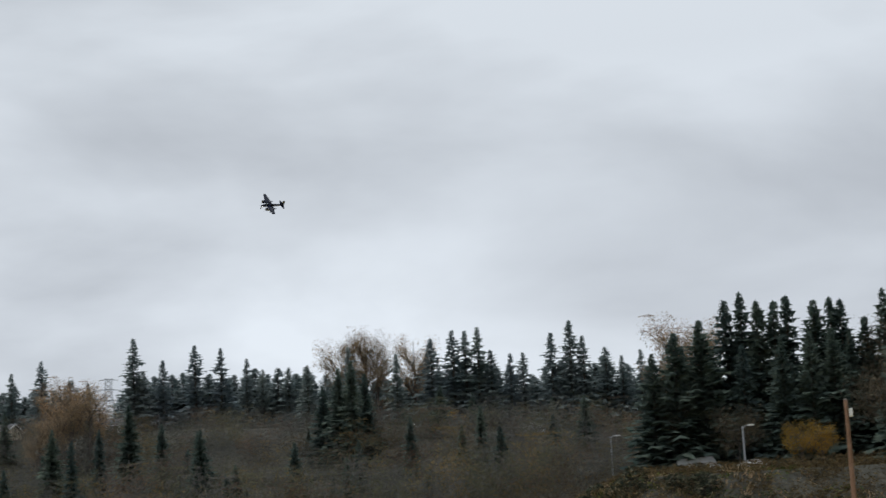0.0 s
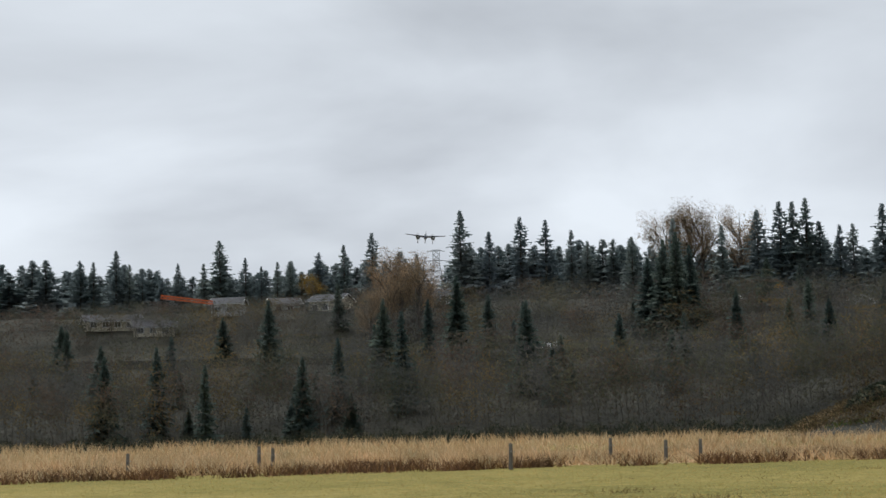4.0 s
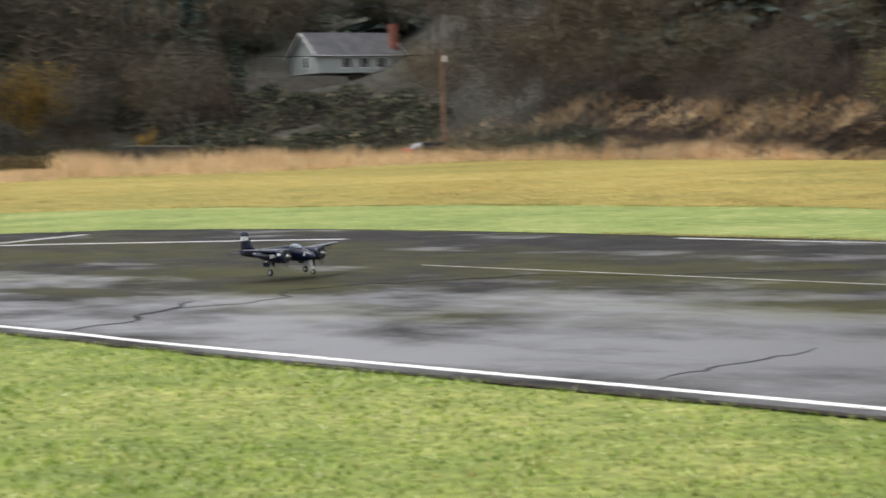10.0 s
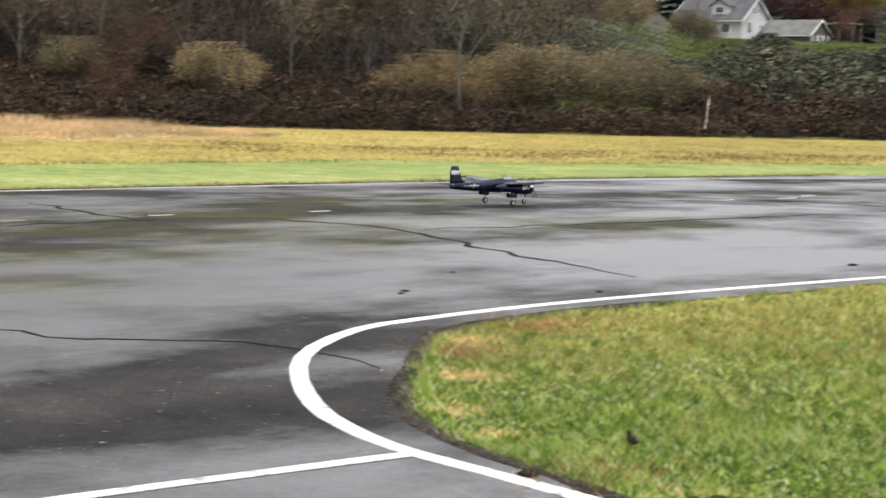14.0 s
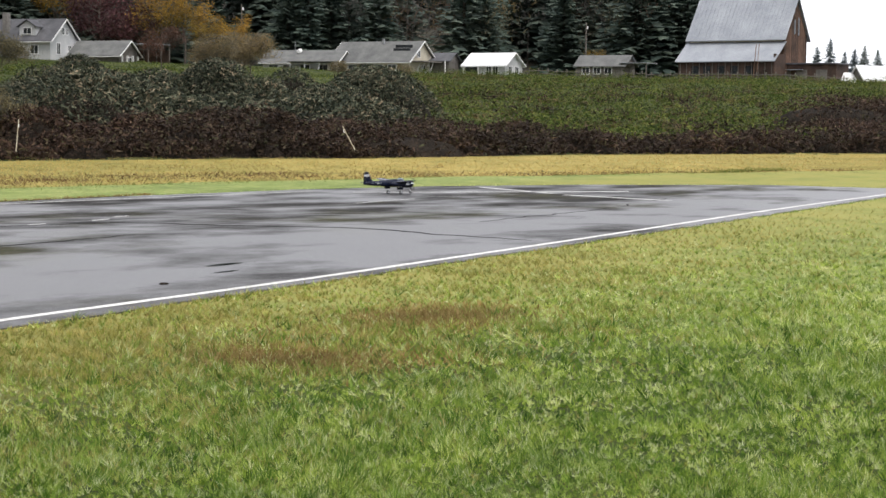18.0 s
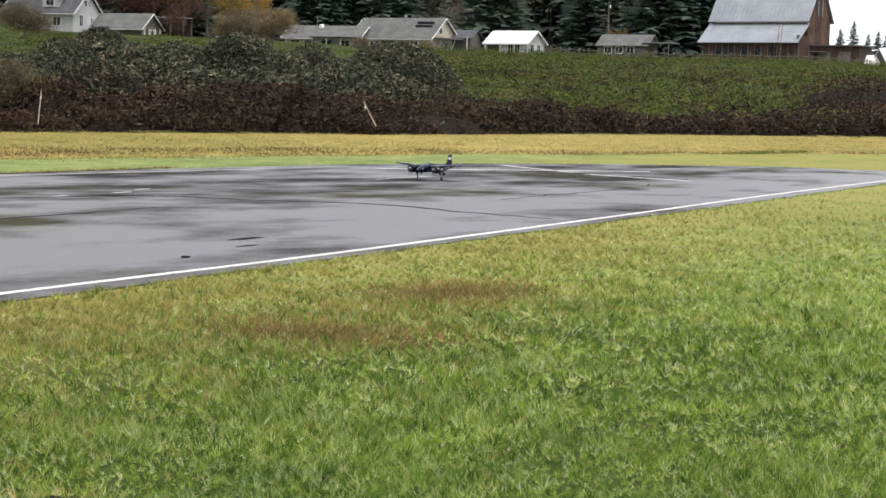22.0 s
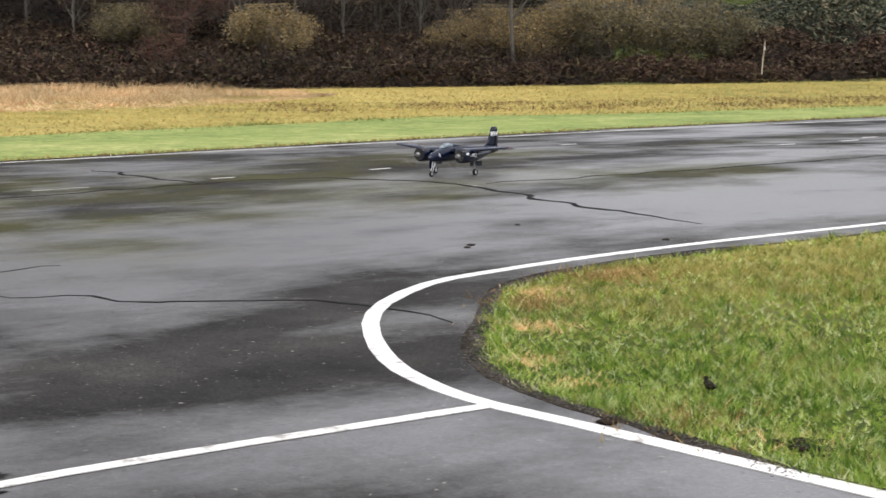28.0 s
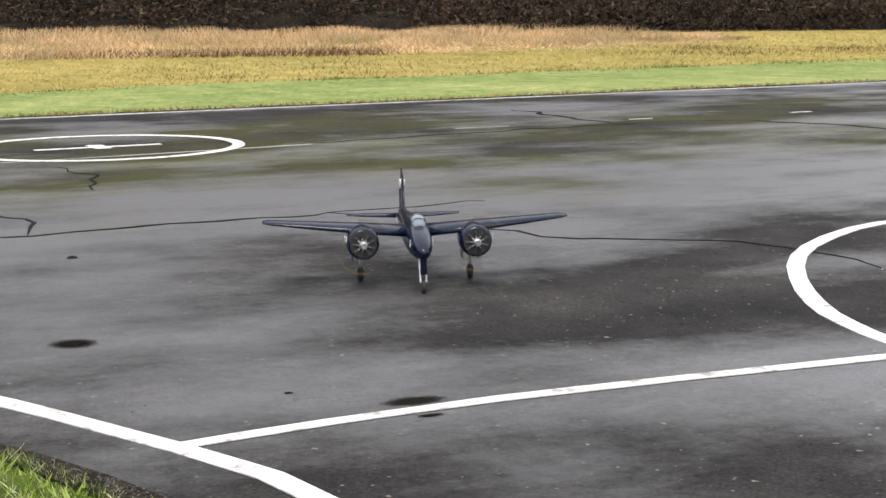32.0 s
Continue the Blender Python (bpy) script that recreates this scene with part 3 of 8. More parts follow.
def ribbon(name, points, width, z, material, label, category, rough=0.0, taper=False, curve=True, thick=0.004):
    """A flat band along points, with a ragged edge and a little thickness."""
    line = smooth_line(points) if curve else [Vector((*p, 0)) for p in points]
    bm = bmesh.new()
    rows = []
    for i, p in enumerate(line):
        d = (line[min(i + 1, len(line) - 1)] - line[max(i - 1, 0)]).normalized()
        n = Vector((-d.y, d.x, 0))
        f = min(1.0, 4 * min(i, len(line) - 1 - i) / max(len(line) - 1, 1) + 0.15) if taper else 1.0
        a = width * f * (0.5 + rough * noise.noise((p.x * 5, p.y * 5, 1)))
        b = width * f * (0.5 + rough * noise.noise((p.x * 5, p.y * 5, 7)))
        l, r = p + n * max(a, 0.004), p - n * max(b, 0.004)
        rows.append([bm.verts.new((v.x, v.y, zz)) for v, zz in ((l, z - thick), (l, z), (r, z), (r, z - thick))])
    for s, t in zip(rows, rows[1:]):
        for k in range(3):
            bm.faces.new((s[k], s[k + 1], t[k + 1], t[k]))
    bmesh.ops.recalc_face_normals(bm, faces=bm.faces[:])
    return tagged(part(name, bm, material), label, category, kind="structure")


PZ = 0.0
M["edge_soil"] = surface("edge_soil", (0.006, 0.005, 0.004), (0.055, 0.042, 0.030), 7, 55, 0.95, bump=0.8, dist=0.02, spec=0.1, vary=0.4, where="Object")
for a, b in ((0, 19), (21, 31), (38, 45)):
    ribbon("soil_strip", RUNWAY[a:b], 0.10, -0.0020, M["edge_soil"], "dark soil and gravel strip between asphalt and grass", "soil", 0.7)
ribbon("edge_line", [(-5.07, -33.82), (-5.95, -29.4), (-6.85, -25.5), (-7.57, -22.6), (-8.08, -20.6), (-8.55, -19.2), (-8.92, -18.0), (-9.17, -16.8), (-9.30, -15.3), (-9.26, -13.3), (-9.15, -11), (-9.12, -2.6), (-9.1, -1.2), (-8.9, -0.4), (-8.25, 0.4), (-7.3, 0.92),
                     (-6.72, 1.22), (-6.09, 1.48), (-5.44, 1.72), (-4.94, 1.82), (-3, 2.0), (2, 2.3)], 0.10, PZ, M["paint"], "white painted line along the runway edge", "painted line", 0.10)
ribbon("edge_line", [(-9.25, 41), (-9.35, 30), (-9.2, 21.7), (-9.15, 14.8), (-9.25, 11), (-9.26, 9.6), (-9.2, 8.48), (-9.07, 7.54), (-8.9, 6.94), (-8.42, 6.24), (-7.88, 5.74), (-7.2, 5.30), (-6.66, 5.03),
                     (-6.2, 4.9), (-5.79, 4.84), (-5.3, 4.86), (-3, 4.9), (2, 5.05)], 0.098, PZ, M["paint"], "white painted line curving round the grass", "painted line", 0.10)
ribbon("hold_line", [(-5.76, 1.62), (-5.83, 2.2), (-5.86, 2.9), (-5.83, 3.7), (-5.76, 4.8)], 0.082, PZ + 0.002, M["paint"], "white painted line across the taxiway mouth", "painted line", 0.12)
ribbon("far_edge_line", [(-22.2, -16), (-21.9, -11), (-21.5, 0), (-21.4, 12), (-21.0, 22), (-19.4, 31)], 0.11, PZ, M["worn_edge_paint"], "faded white line along the far runway edge", "painted line", 0.3)
ribbon("seam_line", [(-16.6, -16), (-16.2, -8), (-16.0, -1), (-16.05, 3), (-16.3, 6.2)], 0.05, PZ, M["faint_paint"], "pale seam filler along the runway", "seam", 0.35)
for x, y1, y2 in ((-17.2, 8.2, 8.85), (-17.25, 10.4, 10.7), (-17.1, 12.5, 12.8), (-19.0, 17.3, 17.6), (-16.75, 19.4, 19.75), (-16.7, 20.7, 21.1), (-17.0, 21.6, 21.95), (-16.2, 27.4, 29.6)):
    ribbon("centre_dash", [(x, y1), (x, (y1 + y2) / 2), (x, y2)], 0.045, PZ, M["faint_paint" if y1 < 10 else "paint"], "short worn white dash on the runway's middle line", "painted line", 0.25)
for pts in ([(-8.99, -31.6), (-11.0, -30.76), (-12.7, -29.9), (-14.4, -29.05), (-17.3, -27.2), (-19.3, -24.0), (-20.6, -21.6)], [(-11.06, -24.35), (-12.75, -25.5), (-14.0, -26.15), (-16.1, -27.2), (-20.3, -28.6)],
            [(-17.6, 35.2), (-15.0, 33.4)], [(-14.6, 33.0), (-12.0, 32.1)], [(-18.5, 31.2), (-16.6, 33.0), (-14.2, 35.4)]):
    ribbon("threshold_line", pts, 0.13, PZ, M["paint"], "white line painted across the runway's end", "painted line", 0.12)
# helipad ring with its letter on its side
ring = [(-17.12 + 1.36 * math.cos(a), 4.3 + 1.36 * math.sin(a)) for a in np.linspace(0, 2 * math.pi, 49)]
ribbon("helipad_ring", ring, 0.125, PZ + 0.002, M["paint"], "white painted landing circle on the runway", "painted circle", 0.06, curve=False)
bm = bmesh.new()
for x, y, w, d in ((-17.12, 4.3, 0.10, 1.25), (-17.12, 4.3, 0.42, 0.16)):
    box_bm(w, d, 0.004, x, y, PZ - 0.002, bm=bm)
bmesh.ops.translate(bm, vec=(0, 0, 0.003), verts=bm.verts[8:])
tagged(part("helipad_bar", bm, M["paint"]), "white bars painted inside the landing circle", "painted mark", kind="structure")

# cracks
def crack(points, width, fill, jag=0.16):
    out = []
    for (x1, y1), (x2, y2) in zip(points, points[1:]):
        n = max(int(math.hypot(x2 - x1, y2 - y1) / 0.16), 1)
        for k in range(n):
            x, y = x1 + (x2 - x1) * k / n, y1 + (y2 - y1) * k / n
            out.append((x + jag * noise.noise((x * 2.3, y * 2.3, 5)), y + jag * noise.noise((x * 2.3, y * 2.3, 11))))
    out.append(points[-1])
    ribbon("crack", out, width * 0.9, PZ - 0.0012, M["filler" if fill else "tar"], "pale filled crack in the asphalt" if fill else "dark crack in the asphalt", "crack", 0.45, True, False, 0.003)


for w, fill, pts in (
    (0.045, 0, [(-11.5, 0.2), (-11.25, 1.7), (-11.25, 2.8), (-11.3, 4.4), (-11.0, 4.7)]), (0.02, 0, [(-11.3, 4.4), (-11.35, 5.6)]),
    (0.035, 0, [(-10.3, 4.6), (-9.8, 5.0), (-9.4, 5.2), (-9.0, 5.7), (-8.5, 6.2), (-7.6, 6.1)]), (0.03, 0, [(-11.3, 2.4), (-12.0, 2.5), (-12.6, 2.2), (-13.0, 2.0)]),
    (0.035, 0, [(-13.5, 3.3), (-14.6, 3.6), (-15.4, 3.5)]), (0.05, 1, [(-9.5, -1.3), (-10.1, -1.3), (-10.6, -1.1), (-11.4, -1.0), (-12.4, -0.8)]),
    (0.05, 0, [(-12.6, -1.1), (-13.3, -1.0), (-14.1, -0.8), (-14.7, -0.95), (-15.7, -0.8)]), (0.045, 1, [(-9.4, -1.0), (-10.0, -0.8), (-10.4, -0.7), (-10.7, -0.8)]),
    (0.05, 1, [(-16.0, -3.2), (-16.6, -3.3), (-17.4, -2.9), (-18.3, -2.9)]), (0.06, 0, [(-9.25, -13.5), (-9.96, -13.6), (-11.15, -14.3), (-11.5, -14.5), (-11.9, -14.85)]), (0.03, 0, [(-11.1, -14.3), (-11.8, -14.0), (-12.6, -14.2), (-13.2, -14.75)]),
    (0.05, 0, [(-13.2, -14.75), (-13.85, -14.65), (-14.95, -13.95), (-15.95, -13.5), (-16.2, -12.45), (-16.95, -11.45), (-17.9, -10.5)]), (0.07, 0, [(-17.0, 18.5), (-16.1, 20.6), (-14.5, 21.0), (-12.6, 21.6), (-11.1, 21.1), (-9.6, 20.8)]),
    (0.08, 0, [(-16.81, 10.62), (-16.49, 11.39), (-15.37, 11.88), (-14.76, 11.98), (-14.23, 11.82), (-13.27, 11.51), (-12.15, 11.25), (-10.83, 11.03), (-10.22, 10.87)]), (0.05, 1, [(-14.8, 12.02), (-14.5, 11.95), (-14.3, 11.88)]),
    (0.045, 0, [(-14.6, 12.14), (-14.49, 13.42), (-14.38, 15.39), (-14.33, 18.69)]), (0.07, 0, [(-19.45, 10.07), (-17.98, 9.99), (-16.74, 9.95)]), (0.025, 0, [(-9.44, -7.06), (-9.96, -6.98), (-10.8, -7.0), (-11.4, -7.0)]),
    (0.05, 0, [(-16.35, 6.0), (-16.57, 7.55), (-16.67, 8.53), (-16.71, 9.97), (-16.81, 10.62)]), (0.04, 0, [(-12.0, 24), (-11.8, 28), (-12.4, 33)])):
    crack(pts, w, fill)

# puddles, grit and small stones
M["water"] = bpy.data.materials.new("puddle_water")
nt, bsdf = links_of(M["water"])
bsdf.inputs["Base Color"].default_value, bsdf.inputs["Roughness"].default_value = (0.004, 0.004, 0.004, 1), 0.06
bsdf.inputs["Specular IOR Level"].default_value = 0.22
bump_node(nt, bsdf, noise_node(nt, nt.nodes.new("ShaderNodeNewGeometry").outputs["Position"], 30.0, 2), 0.15, 0.004)
# the film of water thins out towards its rim
flat = nt.nodes.new("ShaderNodeMapping")
flat.inputs["Location"].default_value, flat.inputs["Scale"].default_value = (-0.5, -0.5, 0), (1, 1, 0)
nt.links.new(nt.nodes.new("ShaderNodeTexCoord").outputs["Generated"], flat.inputs["Vector"])
rim = nt.nodes.new("ShaderNodeVectorMath")
rim.operation = "LENGTH"
nt.links.new(flat.outputs["Vector"], rim.inputs[0])
ragged_rim = plus(rim.outputs["Value"], plus(plus(noise_node(nt, nt.nodes.new("ShaderNodeNewGeometry").outputs["Position"], 45.0, 4), -0.5), 0.30, "MULTIPLY"))
open_film, film_mix = nt.nodes.new("ShaderNodeBsdfTransparent"), nt.nodes.new("ShaderNodeMixShader")
nt.links.new(ramp_node(nt, ragged_rim, [(0.20, (0, 0, 0)), (0.46, (1, 1, 1))]), film_mix.inputs["Fac"])
nt.links.new(bsdf.outputs["BSDF"], film_mix.inputs[1])
nt.links.new(open_film.outputs["BSDF"], film_mix.inputs[2])
nt.links.new(film_mix.outputs["Shader"], nt.nodes["Material Output"].inputs["Surface"])
for cx, cy, lx, ly in ((-7.68, 1.74, 0.13, 0.13), (-5.99, 2.60, 0.085, 0.15), (-5.76, 2.56, 0.035, 0.07), (-10.75, 15.6, 0.11, 0.36), (-10.25, 14.9, 0.06, 0.28)):
    ring = []
    for k in range(60):
        a = 2 * math.pi * k / 60
        f = 1 + 0.40 * noise.noise((cx + 1.6 * math.cos(a), cy + 1.6 * math.sin(a), 2)) + 0.10 * noise.noise((cx + 4 * math.cos(a), cy + 4 * math.sin(a), 4))
        ring.append((cx + lx * f * math.cos(a), cy + ly * f * math.sin(a)))
    bm = bmesh.new()
    vs = [bm.verts.new((x, y, -0.0029)) for x, y in ring]
    bm.faces.new(vs)
    tagged(part("puddle", bm, M["water"]), "shallow dark puddle on the asphalt", "puddle", kind="structure")
M["grit"] = surface("grit", (0.030, 0.028, 0.026), (0.11, 0.10, 0.09), 20, 90, 0.9, bump=0.3, where="Object")
gg = np.random.default_rng(5)
gpts = []
for (x1, y1), (x2, y2) in zip(RUNWAY[0:37], RUNWAY[1:38]):
    if x1 > -3.5 or x2 > -3.5 or y1 > 30:
        continue
    n = int(math.hypot(x2 - x1, y2 - y1) * (420 if y1 < 9 else 60))
    t = gg.random(n)
    gpts.append(np.c_[x1 + (x2 - x1) * t + gg.normal(size=n) * 0.045, y1 + (y2 - y1) * t + gg.normal(size=n) * 0.045, np.full(n, -0.0005)])
n = 900
gpts.append(np.c_[gg.uniform(-20, -5.8, n), gg.uniform(-12, 24, n), np.full(n, -0.0003)])
gpts = np.concatenate(gpts)
d = np.array([[1, 0, 0], [-0.5, 0.87, 0], [-0.5, -0.87, 0], [0, 0, 0.9]])
sz = gg.uniform(0.0025, 0.0065, len(gpts))[:, None, None]
tw = gg.uniform(0, 6.28, len(gpts))
rot = np.stack([np.stack([np.cos(tw), -np.sin(tw), 0 * tw], -1), np.stack([np.sin(tw), np.cos(tw), 0 * tw], -1), np.stack([0 * tw, 0 * tw, 1 + 0 * tw], -1)], 1)
gvv = gpts[:, None] + sz * np.einsum("nij,kj->nki", rot, d) * gg.uniform(0.7, 1.4, (len(gpts), 4, 1))
gtt = np.array([[0, 1, 3], [1, 2, 3], [2, 0, 3]])[None] + 4 * np.arange(len(gpts))[:, None, None]
tagged(new("loose_grit", tri_mesh("loose_grit", gvv.reshape(-1, 3), gtt.reshape(-1, 3), [M["grit"]])), "loose grit and small stones on the asphalt edge", "gravel", kind="stuff")


# ---- a narrow road along the wooded hillside ----
ROAD_EYE = (-3.5, -9.1)
def road_point(a, d):
    return ROAD_EYE[0] - math.sin(radians(a)) * d, ROAD_EYE[1] + math.cos(radians(a)) * d


ROAD_A = np.arange(151.0, 190.0, 0.5)
ROAD_D = []
for a in ROAD_A:
    d = 225.0
    while d < 380 and float(lift(*road_point(a, d))) < 1.75 + 0.0412 * d:
        d += 0.5
    ROAD_D.append(d)
ROAD_D = np.convolve(np.pad(ROAD_D, 6, mode="edge"), np.ones(13) / 13, mode="valid")


def road_gap(x, y):
    """Metres beyond the hillside road, from the field."""
    dx, dy = np.asarray(x, float) - ROAD_EYE[0], np.asarray(y, float) - ROAD_EYE[1]
    a, d = np.degrees(np.arctan2(-dx, dy)) % 360, np.hypot(dx, dy)
    return np.where((a > 151.5) & (a < 189), d - np.interp(a, ROAD_A, ROAD_D), 99.0)


def road_top(a):
    d = float(np.interp(a, ROAD_A, ROAD_D))
    return (*road_point(a, d), 2.35 + 0.0412 * d)


bm = bmesh.new()
rows = []
for a, d in zip(ROAD_A, ROAD_D):
    z = 2.35 + 0.0412 * d
    rows.append([bm.verts.new((*road_point(a, d + e), z + h)) for e, h in ((-3.4, -4.5), (-2.6, 0), (2.6, 0), (3.0, -4.5))])
for p, q_ in zip(rows, rows[1:]):
    for k in range(3):
        bm.faces.new((p[k], p[k + 1], q_[k + 1], q_[k]))
bmesh.ops.recalc_face_normals(bm, faces=bm.faces[:])
tagged(part("hillside_road", bm, M["hill_litter"]), "narrow road ledge along the wooded hillside", "road", kind="structure")


# ---- plants ----
rng = np.random.default_rng(7)


def blades(n_or_xy, height, width, lean=0.35, z=None, seed=1):
    """Grass blades: one bent triangle pair each. xy: places on the ground."""
    g = np.random.default_rng(seed)
    xy = np.asarray(n_or_xy, float)
    n = len(xy)
    z = lift(xy[:, 0], xy[:, 1]) if z is None else np.full(n, z)
    base = np.c_[xy, z]
    h = height * g.uniform(0.55, 1.25, n)
    a, b = g.uniform(0, 2 * np.pi, n), g.uniform(0, 2 * np.pi, n)
    side = np.c_[np.cos(a), np.sin(a), np.zeros(n)] * (width * g.uniform(0.6, 1.3, n) / 2)[:, None]
    bend = np.c_[np.cos(b), np.sin(b), np.zeros(n)] * (h * lean * g.uniform(0.1, 1.2, n))[:, None]
    tip = base + np.c_[np.zeros(n), np.zeros(n), h] + bend
    v = np.stack([base - side, base + side, tip], 1).reshape(-1, 3)
    return v, np.arange(3 * n).reshape(-1, 3)


def cards(centres, size, seed=1, flat=0.0, up=0.0):
    """Small leaf or twig clumps: one uneven triangle each, turned every way."""
    g = np.random.default_rng(seed)
    c = np.asarray(centres, float)
    n = len(c)
    u = g.normal(size=(n, 3))
    u[:, 2] = u[:, 2] * (1 - flat) + up
    u /= np.linalg.norm(u, axis=1)[:, None]
    w = np.cross(u, g.normal(size=(n, 3)))
    w /= np.linalg.norm(w, axis=1)[:, None] + 1e-9
    s = (np.asarray(size) * g.uniform(0.5, 1.4, n))[:, None]
    t = s * g.uniform(0.35, 0.9, (n, 1))
    v = np.stack([c - u * s * 0.5 - w * t * 0.5, c - u * s * 0.35 + w * t * 0.5, c + u * s * 0.65], 1).reshape(-1, 3)
    return v, np.arange(3 * n).reshape(-1, 3)


def stuff(name, arrays, material, label, category):
    vs, ts, k = [], [], 0
    for v, t in arrays:
        vs.append(v)
        ts.append(t + k)
        k += len(v)
    return tagged(new(name, tri_mesh(name, np.concatenate(vs), np.concatenate(ts), [material])), label, category, kind="stuff")


def conifer_mesh(seed, height=20.0, width=3.2, levels=26, gap=0.0, droop=0.45, skirt=0.06):
    """Trunk and crown of a conifer: whorls of ragged, drooping boughs."""
    g = np.random.default_rng(seed)
    bm = tube_bm([(0, 0, -0.5), (0.05, 0, height * 0.5), (0, 0.03, height * 0.985)], [height * 0.016, height * 0.010, 0.02], 6)
    vs, ts = [], []
    n_boughs = levels * 13
    for i in range(n_boughs):
        f = ((i + 0.5) / n_boughs) ** 0.92
        z = height * (skirt + (1 - skirt) * f)
        reach = width * ((1 - f) ** 0.8) * (0.6 + 0.4 * min(1, (f + 0.1) * 5)) + 0.014 * height
        if g.random() < gap:
            continue
        a, l = i * 2.399 + g.uniform(-0.5, 0.5), reach * g.choice([0.62, 0.8, 0.95, 1.0, 1.18]) * g.uniform(0.85, 1.1)
        d, n = np.array([np.cos(a), np.sin(a), 0]), np.array([-np.sin(a), np.cos(a), 0])
        dip = droop * g.uniform(0.4, 1.2)
        rise = 0.3 * f
        def along(s):
            return d * l * s + [0, 0, z - dip * l * s ** 1.6 * 0.6 + rise * l * s]
        for j in range(3):
            s0, s1 = j / 3 * 0.9, min((j + 1) / 3 + 0.12, 1)
            w = l * 0.30 * (1 - j / 4.2)
            for sgn in (-1, 1):
                p2 = along(s0 + 0.28) + n * sgn * w * g.uniform(0.6, 1.3) - [0, 0, g.uniform(0.1, 0.9) * w]
                ts.append([len(vs), len(vs) + 1, len(vs) + 2])
                vs += [along(s0), along(s1), p2]
            if j < 2:
                p2 = along((s0 + s1) / 2) - [0, 0, height * g.uniform(0.012, 0.045)] + n * g.uniform(-0.6, 0.6)
                ts.append([len(vs), len(vs) + 1, len(vs) + 2])
                vs += [along(s0) + n * g.uniform(-0.3, 0.3), along(s1) + n * g.uniform(-0.3, 0.3), p2]
    for j in range(10):
        a = g.uniform(0, 2 * np.pi)
        z = height * g.uniform(0.9, 0.99)
        d = np.array([np.cos(a), np.sin(a), 0.0]) * 0.25
        ts.append([len(vs), len(vs) + 1, len(vs) + 2])
        vs += [np.array([0, 0, z]), d * 1.4 + [0, 0, z - 0.1], np.array([0, 0, z + 0.5])]
    return bm, np.array(vs), np.array(ts)


def broadleaf_mesh(seed, height=11.0, spread=4.0, leafy=0.0, twig=1200, limbs=9, fine=0.058, stout=1.0):
    """Trunk with limbs, a haze of twigs, and leaves where it has any."""
    g = np.random.default_rng(seed)
    bm = tube_bm([(0, 0, -0.5), (g.uniform(-.2, .2), g.uniform(-.2, .2), height * 0.3), (g.uniform(-.4, .4), g.uniform(-.4, .4), height * 0.62), (g.uniform(-.5, .5), 0, height * 0.93)],
                 [height * 0.017 * stout, height * 0.013 * stout, height * 0.007 * stout, 0.02], 6)
    ends = []
    for k in range(limbs):
        a = 2 * np.pi * (k * 0.382) + g.uniform(-.4, .4)
        z0 = height * g.uniform(0.22, 0.66)
        l = spread * g.uniform(0.6, 1.1)
        p0 = np.array([0, 0, z0])
        p1 = p0 + [np.cos(a) * l * 0.45, np.sin(a) * l * 0.45, height * g.uniform(0.10, 0.2)]
        p2 = p0 + [np.cos(a + g.uniform(-.4, .4)) * l, np.sin(a + g.uniform(-.4, .4)) * l, height * g.uniform(0.18, 0.36)]
        tube_bm([tuple(p0), tuple(p1), tuple(p2)], [height * 0.007 * stout, height * 0.0045 * stout, 0.012], 4, bm)
        ends += [p1, p2, (p1 + p2) / 2]
        for j in range(3):
            b = a + g.uniform(-1.2, 1.2)
            e = p1 + [np.cos(b) * l * 0.5, np.sin(b) * l * 0.5, height * g.uniform(0.08, 0.24)]
            tube_bm([tuple(p1), tuple((p1 + e) / 2 + g.normal(size=3) * 0.15), tuple(e)], [height * 0.004 * stout, height * 0.0025 * stout, 0.008], 3, bm)
            ends += [e, (p1 + e) / 2]
    ends.append(np.array([0, 0, height * 0.9]))
    ends = np.array(ends)
    pick = ends[g.integers(0, len(ends), twig)]
    c = pick + g.normal(size=(twig, 3)) * spread * 0.17
    c[:, 2] = np.clip(c[:, 2], height * 0.08, height * 1.02)
    v, t = cards(c, spread * 0.18, seed, up=0.8)
    # twigs are thin: narrow every card
    v = v.reshape(-1, 3, 3)
    cm = (v[:, 0] + v[:, 1]) / 2
    v[:, 0], v[:, 1] = cm + (v[:, 0] - cm) * 0.13, cm + (v[:, 1] - cm) * 0.13
    v = v.reshape(-1, 3)
    lv = None
    if leafy:
        n = int(leafy)
        c = ends[g.integers(0, len(ends), n)] + np.clip(g.normal(size=(n, 3)), -1.4, 1.4) * spread * 0.15
        c[:, 2] = np.clip(c[:, 2], height * 0.12, height * 1.03)
        lv = cards(c, spread * fine, seed + 1)
    return bm, v, t, lv


def make_tree(name, label, category, kit, bark, leaf, twig=None, group=""):
    """A tree from its trunk and its crown, at the origin."""
    thing = tagged(empty(name), label, category, group)
    part("trunk", kit[0], bark, thing)
    for key, data, mat in (("crown", kit[1:3], twig or leaf),) + ((("leaves", kit[3], leaf),) if len(kit) > 3 and kit[3] is not None else ()):
        ob = new(key, tri_mesh(key, data[0], data[1], [mat]))
        ob.parent = thing
    return thing


